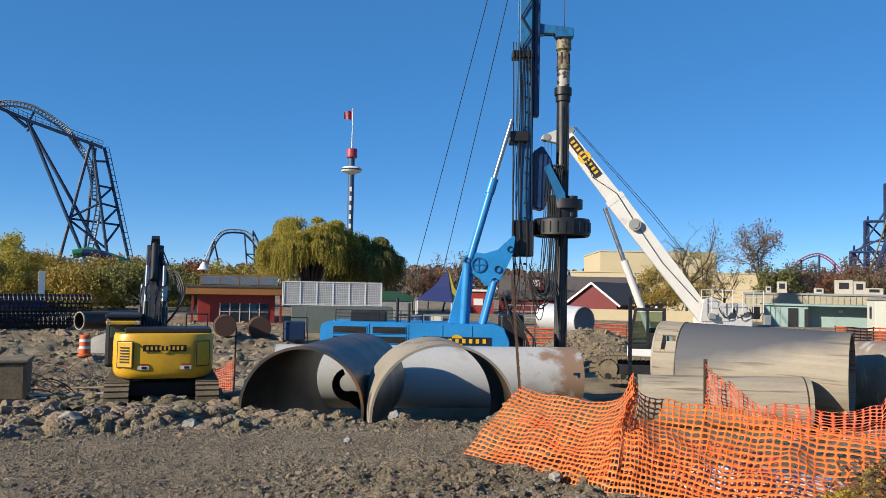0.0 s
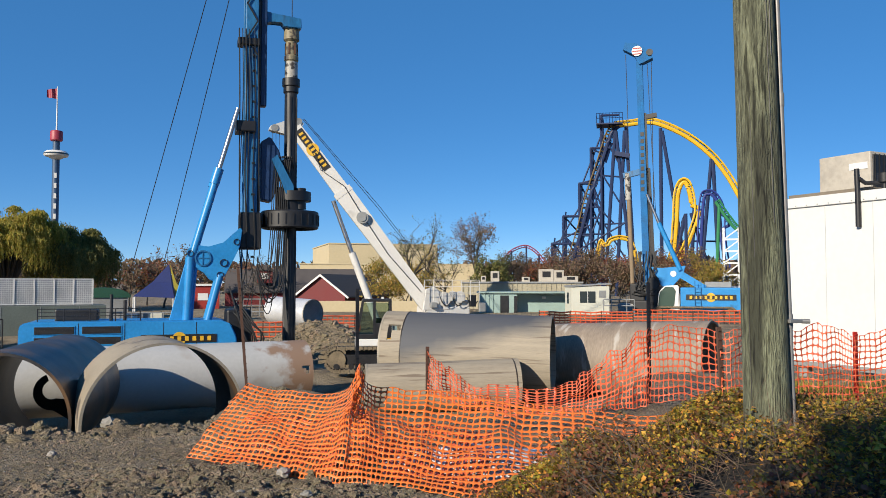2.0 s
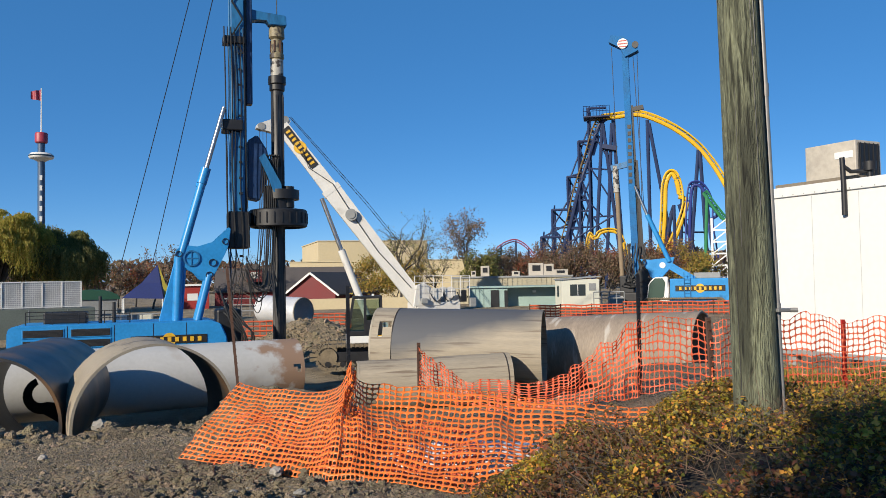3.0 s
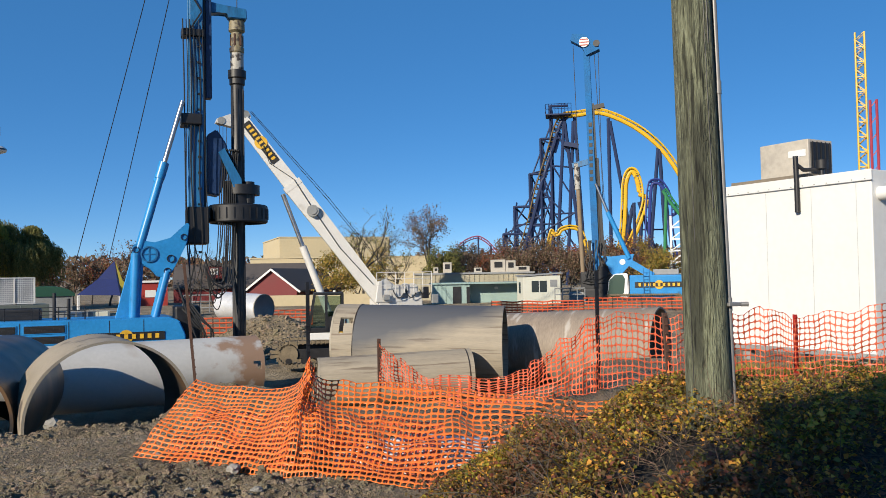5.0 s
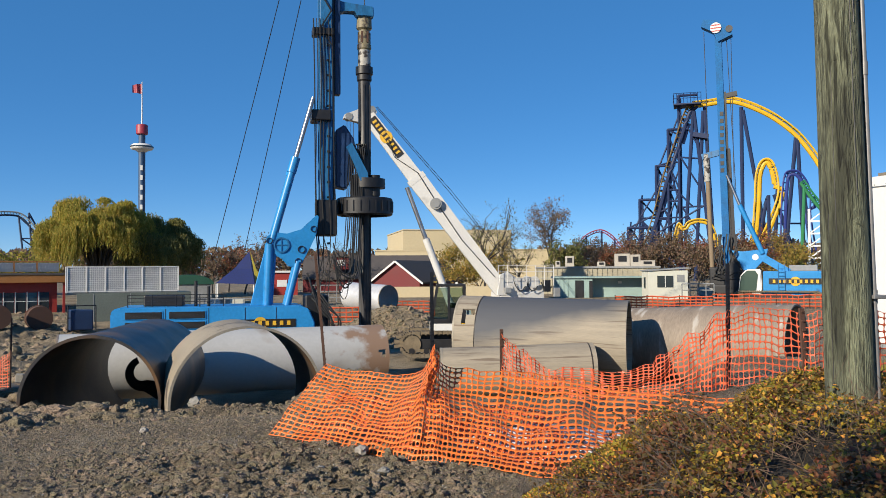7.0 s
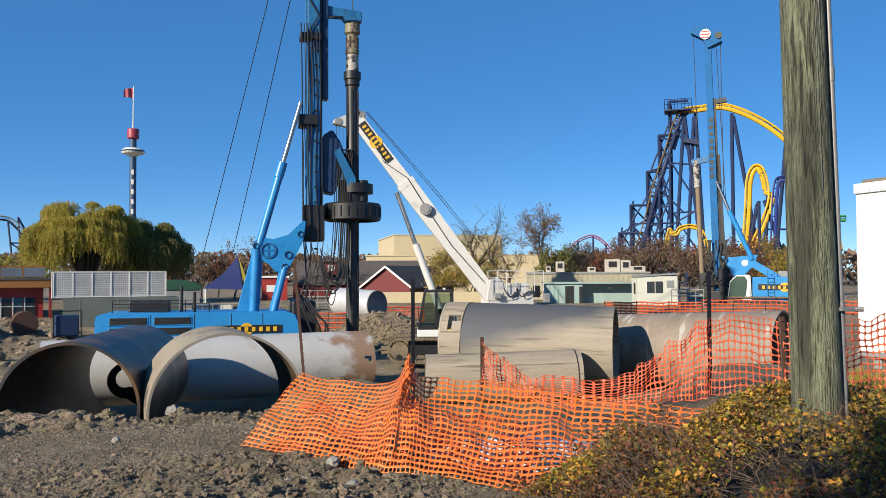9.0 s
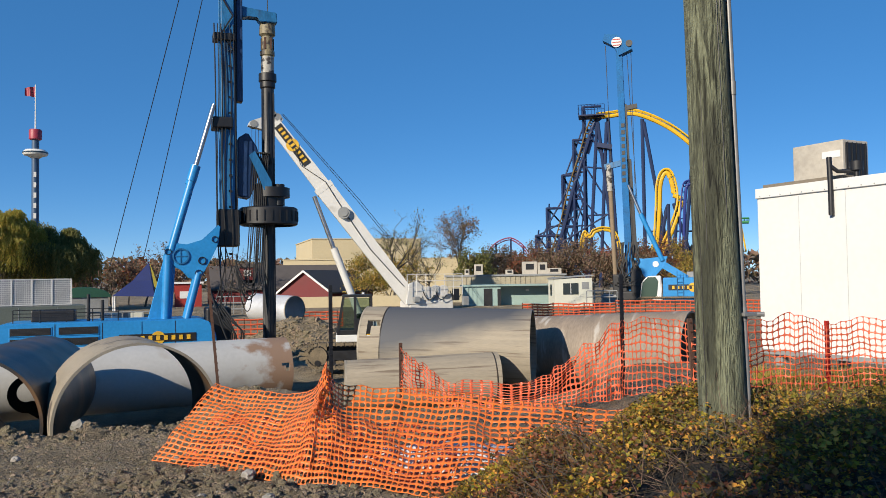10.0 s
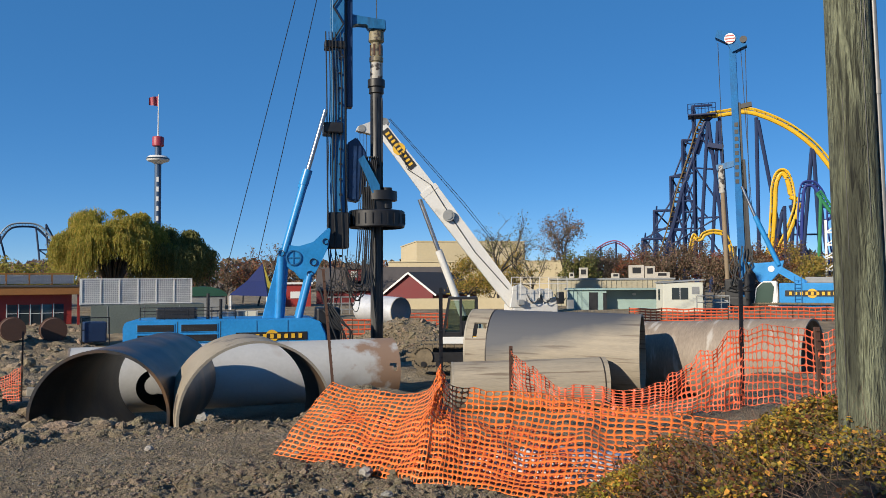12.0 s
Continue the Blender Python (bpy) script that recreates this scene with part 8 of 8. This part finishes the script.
def leaf_mesh(name, places, sizes, gen, material, parent, droop=0.0, kind="stuff", label="", slim=1.0, flat=0.6):
    """Small folded leaves of random turn at the places, in one mesh."""
    n = len(places)
    tri = np.array([[0, 0, 0], [0.38, 0.42, 0.10], [1, 0, -0.06], [0.38, -0.42, 0.10]])
    a = gen.uniform(0, 2 * np.pi, n)
    tilt = gen.normal(0, flat, n)
    roll = gen.normal(0, flat, n)
    ca, sa, ct, st, cr, sr = np.cos(a), np.sin(a), np.cos(tilt - droop), np.sin(tilt - droop), np.cos(roll), np.sin(roll)
    v = tri[None] * np.array([1, slim, 1]) * sizes[:, None, None]
    y, z = v[..., 1] * cr[:, None] - v[..., 2] * sr[:, None], v[..., 1] * sr[:, None] + v[..., 2] * cr[:, None]
    x, z = v[..., 0] * ct[:, None] - z * st[:, None], v[..., 0] * st[:, None] + z * ct[:, None]
    x, y = x * ca[:, None] - y * sa[:, None], x * sa[:, None] + y * ca[:, None]
    co = np.stack([x, y, z], -1) + places[:, None, :]
    idx = (np.arange(n) * 4)[:, None, None] + np.array([[0, 1, 2], [0, 2, 3]])[None]
    me = bpy.data.meshes.new(name)
    me.from_pydata(co.reshape(-1, 3).tolist(), [], idx.reshape(-1, 3).tolist())
    me.materials.append(material)
    ob = new(name, me)
    ob.parent = parent
    return tagged(ob, label, kind=kind)


def twig_mesh(name, lines, radii, material, parent, label=""):
    """Thin three-sided twigs, each along a few points, in one mesh."""
    vs, fs, base_i = [], [], 0
    for pts, r in zip(lines, radii):
        k = len(pts)
        for i, p in enumerate(pts):
            d = pts[min(i + 1, k - 1)] - pts[max(i - 1, 0)]
            d = d / (np.linalg.norm(d) + 1e-9)
            s = np.cross(d, [0.3, 0.2, 0.93])
            s /= np.linalg.norm(s) + 1e-9
            u = np.cross(s, d)
            rr = r * (1 - 0.7 * i / (k - 1))
            for q in range(3):
                t = 2 * np.pi * q / 3
                vs.append(p + (s * np.cos(t) + u * np.sin(t)) * rr)
        for i in range(k - 1):
            for q in range(3):
                a, b = base_i + i * 3 + q, base_i + i * 3 + (q + 1) % 3
                fs.append((a, b, b + 3, a + 3))
        base_i += 3 * k
    me = bpy.data.meshes.new(name)
    me.from_pydata([tuple(v) for v in vs], [], fs)
    me.materials.append(material)
    ob = new(name, me)
    ob.parent = parent
    return tagged(ob, label, kind="stuff")


def hedge():
    ob = thing("hedge", pose(0, 0, 0), "overgrown low hedge with yellow and brown autumn leaves", "hedge")
    gen = np.random.default_rng(8)
    # inner sheet for stems and litter, near black for the shade in gaps
    azs, rs = np.linspace(17, 75, 150), np.linspace(2.35, 7.4, 70)
    AZ, RR = np.meshgrid(azs, rs, indexing="ij")
    X, Y = RR * np.sin(np.radians(AZ)), RR * np.cos(np.radians(AZ))
    g = ground_height(X, Y)
    top = hedge_top(AZ, RR)
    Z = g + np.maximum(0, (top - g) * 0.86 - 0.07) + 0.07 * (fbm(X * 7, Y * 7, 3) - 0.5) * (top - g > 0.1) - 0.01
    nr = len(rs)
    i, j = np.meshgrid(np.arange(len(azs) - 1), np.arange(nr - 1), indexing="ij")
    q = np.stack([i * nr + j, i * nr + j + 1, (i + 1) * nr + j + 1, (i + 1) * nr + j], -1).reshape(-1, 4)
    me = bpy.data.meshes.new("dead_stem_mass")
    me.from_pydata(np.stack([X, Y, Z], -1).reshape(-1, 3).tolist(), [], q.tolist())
    me.materials.append(GAP_SHADE)
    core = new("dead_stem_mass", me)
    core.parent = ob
    n = 190000
    az = gen.uniform(17.5, 68, n)
    r = np.sqrt(gen.uniform(2.45 ** 2, 6.9 ** 2, n))
    x, y = r * np.sin(np.radians(az)), r * np.cos(np.radians(az))
    top = hedge_top(az, r)
    g = ground_height(x, y)
    keep = (top - g > 0.06) & (fbm(x * 2.6, y * 2.6, 4) + gen.uniform(-0.14, 0.14, n) > 0.44)
    # no leaves inside the pole
    px, py = 5.15 * math.sin(radians(42.3)), 5.15 * math.cos(radians(42.3))
    keep &= (x - px) ** 2 + (y - py) ** 2 > 0.155 ** 2
    az, r, x, y, top, g = (v[keep] for v in (az, r, x, y, top, g))
    lump = 0.46 * (fbm(x * 2.6 + 5, y * 2.6, 4) - 0.47) * np.clip((top - g) * 3, 0, 1)
    z = g + (top - g) * np.clip(1 - np.abs(gen.normal(0, 0.10, len(x))), 0.4, 1.0) + lump
    P = np.stack([x, y, z], -1)
    hue = fbm(x * 1.6 + 40, y * 1.6, 3) + gen.normal(0, 0.14, len(x))
    size = gen.uniform(0.013, 0.036, len(x))
    yel, dry = hue > 0.47, hue < 0.37
    leaf_mesh("foliage", P[yel], size[yel], gen, HEDGE_LEAF, ob, label="yellow-olive leaves")
    leaf_mesh("foliage", P[dry], size[dry], gen, HEDGE_DRY, ob, label="dry brown leaves")
    mid = ~yel & ~dry
    leaf_mesh("foliage", P[mid], size[mid], gen, HEDGE_GREEN, ob, label="dull green leaves")
    lines, rad = [], []
    for k in range(4600):
        a = gen.uniform(17.5, 68)
        rr = gen.uniform(2.5, 6.8)
        t = float(hedge_top(a, rr))
        p = np.array([rr * math.sin(radians(a)), rr * math.cos(radians(a)), t - gen.uniform(0.02, 0.25)])
        if (p[0] - px) ** 2 + (p[1] - py) ** 2 < 0.17 ** 2:
            continue
        d = gen.normal(0, 1, 3)
        d[2] = abs(d[2]) * 0.55 + 0.1
        d /= np.linalg.norm(d)
        L = gen.uniform(0.1, 0.34)
        bend = gen.normal(0, 0.12, 3)
        lines.append([p + d * L * f + bend * f * f * L for f in (0, 0.35, 0.7, 1.0)])
        rad.append(gen.uniform(0.0011, 0.0028))
    twig_mesh("twig_mass", lines, rad, TWIG, ob, "bare grey-brown twigs")
    # long whips along the left edge
    lines, rad, tips = [], [], []
    for k in range(150):
        a = gen.uniform(20, 36)
        rr = gen.uniform(4.2, 6.4)
        t = float(hedge_top(a, rr))
        p = np.array([rr * math.sin(radians(a)), rr * math.cos(radians(a)), t - 0.15])
        d = np.array([gen.normal(-0.5, 0.5), gen.normal(0, 0.4), abs(gen.normal(0.55, 0.25))])
        d /= np.linalg.norm(d)
        L = gen.uniform(0.2, 0.55)
        pts = [p + d * L * f + np.array([0, 0, -0.25 * f * f * L]) for f in (0, 0.25, 0.5, 0.75, 1.0)]
        lines.append(pts)
        rad.append(gen.uniform(0.003, 0.006))
        for q in pts[1:]:
            for _ in range(4):
                tips.append(q + gen.normal(0, 0.03, 3))
    twig_mesh("whip_mass", lines, rad, BARK, ob, "dark arching whips")
    leaf_mesh("foliage", np.array(tips), gen.uniform(0.02, 0.04, len(tips)), gen, HEDGE_DRY, ob, label="dark dry leaves on whips")


hedge()


def grass_tufts():
    gen = np.random.default_rng(31)
    n = 26000
    az, r = gen.uniform(43, 60, n), gen.uniform(10.5, 15.5, n)
    x, y = r * np.sin(np.radians(az)), r * np.cos(np.radians(az))
    keep = fbm(x * 1.2, y * 1.2, 3) + gen.uniform(-0.15, 0.15, n) > 0.42
    x, y = x[keep], y[keep]
    m = len(x)
    h = gen.uniform(0.06, 0.34, m)
    a = gen.uniform(0, 6.28, m)
    w = 0.012
    z = ground_height(x, y)
    lean = gen.normal(0, 0.08, (m, 2))
    co = np.stack([np.stack([x - w * np.cos(a), y - w * np.sin(a), z - 0.02], -1), np.stack([x + w * np.cos(a), y + w * np.sin(a), z - 0.02], -1), np.stack([x + lean[:, 0], y + lean[:, 1], z + h], -1)], 1)
    me = bpy.data.meshes.new("grass")
    me.from_pydata(co.reshape(-1, 3).tolist(), [], np.arange(3 * m).reshape(-1, 3).tolist())
    me.materials.append(GRASS)
    tagged(new("grass", me), "yellow-green weeds behind the orange net", "grass", kind="stuff")


grass_tufts()


# ---- trees ----
def tree(az, d, top_z, width, leaf_mat, leaves, leaf_size, seed, label, bare=0.0, trunk_h=0.3, base_z=2.35, spread=1.0, droop=0.0, group="trees round the site"):
    gen = np.random.default_rng(seed)
    b = at(az, d)
    H = top_z - base_z
    ob = thing("tree", pose(b.x, b.y, base_z, 0, 0, seed * 37 % 360), label, "tree", group)
    lines, rad, tips = [], [], []

    def grow(p, dirn, L, r, depth):
        pts = [p]
        for f in range(3):
            dirn = dirn + gen.normal(0, 0.16, 3)
            dirn[2] += 0.06 * (1 if depth < 3 else -droop)
            dirn /= np.linalg.norm(dirn)
            pts.append(pts[-1] + dirn * L / 3)
        lines.append(pts)
        rad.append(r)
        if depth >= 2:
            tips.extend(pts[1:])
        if depth >= 4:
            return
        n = 5 if depth == 0 else (4 if depth < 3 else 3)
        for k in range(n):
            f = gen.uniform(0.45, 1.0) if k < n - 1 else 1.0
            q = pts[0] + (pts[-1] - pts[0]) * f if f < 1 else pts[-1]
            out = gen.normal(0, 1, 3) * np.array([spread, spread, 0.45])
            nd = dirn * 0.75 + out * (0.62 if depth else 0.75)
            nd /= np.linalg.norm(nd)
            grow(q, nd, L * gen.uniform(0.58, 0.78), r * 0.55, depth + 1)

    grow(np.array([0.0, 0.0, -0.3]), np.array([0.0, 0.0, 1.0]), H * trunk_h + 0.3, max(0.08, H * 0.022), 0)
    T = np.array(tips)
    lo, hi = T.min(0), T.max(0)
    sx = width / max(0.5, max(hi[0] - lo[0], hi[1] - lo[1]))
    sz = H / max(0.5, hi[2])
    sc = np.array([sx, sx, sz])
    lines = [[p * sc for p in pts] for pts in lines]
    T = T * sc
    main = [(l, r) for l, r in zip(lines, rad) if r > 0.03]
    fine = [(l, r) for l, r in zip(lines, rad) if r <= 0.03]
    twig_mesh("trunk", [l for l, _ in main], [r for _, r in main], BARK, ob)
    if fine:
        twig_mesh("branch_mass", [l for l, _ in fine], [max(r, 0.012) for _, r in fine], BARK, ob)
    if leaves:
        pick = T[gen.integers(0, len(T), leaves)] + gen.normal(0, width * 0.035, (leaves, 3))
        pick[:, 2] = np.maximum(pick[:, 2], 0.2)
        leaf_mesh("crown", pick, gen.uniform(0.6, 1.3, leaves) * leaf_size, gen, leaf_mat, ob, droop, flat=0.9)
    return ob


def willow(az, d, top_z, width, seed, strands, leaf_mat, label):
    gen = np.random.default_rng(seed)
    b = at(az, d)
    ob = thing("willow_tree", pose(b.x, b.y, 2.2), label, "tree")
    H = top_z - 2.2
    lines, rad, tufts = [], [], []
    for k in range(int(width * 6.5)):
        a, f = gen.uniform(0, 6.28), gen.uniform(0.02, 1) ** 0.5
        rr = f * width * 0.47
        c = np.array([rr * math.cos(a), rr * math.sin(a), H * (0.42 + (0.50 - 0.30 * f * f) * gen.uniform(0.35, 1.0) ** 0.6)])
        tufts.append((c, gen.uniform(0.5, 1.15)))
        mid = np.array([c[0] * 0.35, c[1] * 0.35, H * 0.45])
        lines.append([np.array([0, 0, H * 0.15]), mid, c * 0.8 + mid * 0.2, c])
        rad.append(0.14)
    lines.append([np.array([0, 0, -0.3]), np.array([0.1, 0, H * 0.15]), np.array([0, 0.1, H * 0.3]), np.array([0, 0, H * 0.5])])
    rad.append(0.45)
    twig_mesh("trunk", lines, rad, BARK, ob)
    pts = []
    for k in range(strands):
        c, R = tufts[gen.integers(0, len(tufts))]
        u = gen.normal(0, 1, 3)
        u /= np.linalg.norm(u)
        u[2] = abs(u[2])
        p = c + u * np.array([R, R, R * 0.55]) * gen.uniform(0.45, 1.08)
        L = gen.uniform(0.3, 1.0) ** 1.5 * (1.0 + 1.6 * np.hypot(c[0], c[1]) / (width * 0.47)) * R * 1.4
        steps = max(3, int(L / 0.11))
        sway, out = gen.normal(0, 0.035, 2), u[:2] * gen.uniform(0.0, 0.55)
        for s in range(steps):
            f = s / steps
            pts.append(p + np.array([out[0] * f ** 0.5 + sway[0] * s * 0.3, out[1] * f ** 0.5 + sway[1] * s * 0.3, -0.11 * s]) + gen.normal(0, 0.035, 3))
    P = np.array(pts)
    P = P[P[:, 2] > 0.3]
    leaf_mesh("crown", P, gen.uniform(0.13, 0.28, len(P)), gen, leaf_mat, ob, droop=1.25, flat=0.35, slim=0.42)


willow(-8.6, 80, 13.2, 10.4, 5, 10500, LEAF_WILLOW, "large weeping willow with yellow-green hanging foliage")
# right side of the crown: darker leaf colour stands for its shade
willow(-4.9, 82, 11.4, 7.2, 6, 6000, LEAF_GREEN, "drooping right part of the weeping willow, darker green for its shade")

rt = random.Random(77)
# street tree behind the viewer, whose shade falls on the hedge
tree(-128.0, 4.06, 10.8, 4.3, LEAF_YELLOW, 17000, 0.17, 61, "yellowing street tree beside the hedge", trunk_h=0.42, base_z=3.2)
# park trees behind the shop and along the left edge
for k in range(26):
    az = -34 + 0.76 * k + rt.uniform(-0.4, 0.4)
    d = rt.uniform(76, 108)
    el = 2.5 if az < -27 else (1.75 if az < -22.5 else 1.25)
    m, lab = rt.choice(((LEAF_YELLOW, "yellowing"), (LEAF_GREEN, "dull green"), (LEAF_WILLOW, "yellow-green"), (LEAF_YELLOW, "yellowing"), (LEAF_WILLOW, "yellow-green"), (LEAF_GREEN, "dull green")))
    tree(az, d, 5 + d * math.tan(radians(el + rt.uniform(-0.7, 0.5))), rt.uniform(5.5, 9), m, 6500, 0.21, 100 + k, lab + " broadleaf tree behind the site", trunk_h=0.12)
for k, (az, d, zt, w) in enumerate(((-14.2, 96, 7.6, 6.5), (-12.6, 100, 7.2, 6), (-16.6, 100, 8.0, 6), (-18.5, 96, 7.8, 5))):
    tree(az, d, zt, w, LEAF_WILLOW if k < 2 else LEAF_RUST, 2400, 0.26, 140 + k, ("yellow-green" if k < 2 else "rust-coloured") + " tree behind the red shop", trunk_h=0.25)
for k in range(6):
    az = -3.4 + 1.05 * k
    tree(az, rt.uniform(84, 100), rt.uniform(7.2, 9.2), 4.8, LEAF_RUST if k % 2 else LEAF_BROWN, 900, 0.2, 160 + k, "thin rusty autumn tree behind the tent", trunk_h=0.3)
# bare and thinning trees on the right
tree(17.9, 80, 12.0, 8.0, LEAF_GREEN, 700, 0.17, 181, "nearly bare tree with thin spreading branches", trunk_h=0.3, spread=1.2)
tree(15.6, 82, 7.6, 6.2, LEAF_YELLOW, 3000, 0.2, 182, "golden-leaved small tree beside the crane", trunk_h=0.2)
tree(17.3, 84, 7.2, 6.0, LEAF_YELLOW, 2400, 0.2, 183, "golden-leaved small tree beside the crane", trunk_h=0.2)
tree(22.6, 104, 14.2, 7.6, LEAF_BROWN, 3200, 0.2, 184, "tall thinning brown tree", trunk_h=0.3)
tree(22.9, 100, 8.8, 5.6, LEAF_GREEN, 2600, 0.24, 185, "dull green tree below a taller one", trunk_h=0.2)
tree(20.3, 90, 10.2, 6.0, LEAF_GREEN, 500, 0.17, 186, "nearly bare slender tree", trunk_h=0.32)
tree(19.2, 88, 9.0, 4.5, LEAF_YELLOW, 700, 0.17, 187, "thin yellowing tree beside the crane", trunk_h=0.3)
tree(24.6, 110, 9.4, 5.5, LEAF_GREEN, 1500, 0.22, 188, "olive tree behind the tan building", trunk_h=0.25)
tree(7.3, 90, 8.6, 5.0, LEAF_BROWN, 150, 0.15, 189, "bare winter tree behind the rig", trunk_h=0.3)
tree(5.2, 96, 8.8, 5.0, LEAF_RUST, 500, 0.17, 190, "thin rusty tree behind the rig", trunk_h=0.3)
for k in range(13):
    az = 25.2 + 1.08 * k + rt.uniform(-0.3, 0.3)
    d = rt.uniform(92, 116)
    m, lab = ((LEAF_BROWN, "brown"), (LEAF_BROWN, "brown"), (LEAF_RUST, "rust-red"), (LEAF_BROWN, "grey-brown"))[k % 4]
    if az > 37.5:
        m, lab = LEAF_YELLOW, "yellow-green"
    tree(az, d, rt.uniform(7.9, 10.0), rt.uniform(5.5, 8), m, 3600, 0.2, 200 + k, lab + " scrubby tree in front of the coaster", trunk_h=0.22)
# woods that close the horizon
gen = np.random.default_rng(9)
n = 26000
az = gen.uniform(-60, 80, n)
d = gen.uniform(190, 230, n)
hmax = 5.5 + 4.5 * fbm(az * 0.25 + 50, az * 0.0 + 3.3, 4)
P = np.stack([d * np.sin(np.radians(az)), d * np.cos(np.radians(az)), 2.2 + hmax * gen.uniform(0, 1, n) ** 0.7], -1)
woods = leaf_mesh("far_woods", P, gen.uniform(0.8, 1.8, n), gen, LEAF_BROWN, None, flat=1.0)
tagged(woods, "hazy brown autumn woods on the horizon", "woods", kind="stuff")
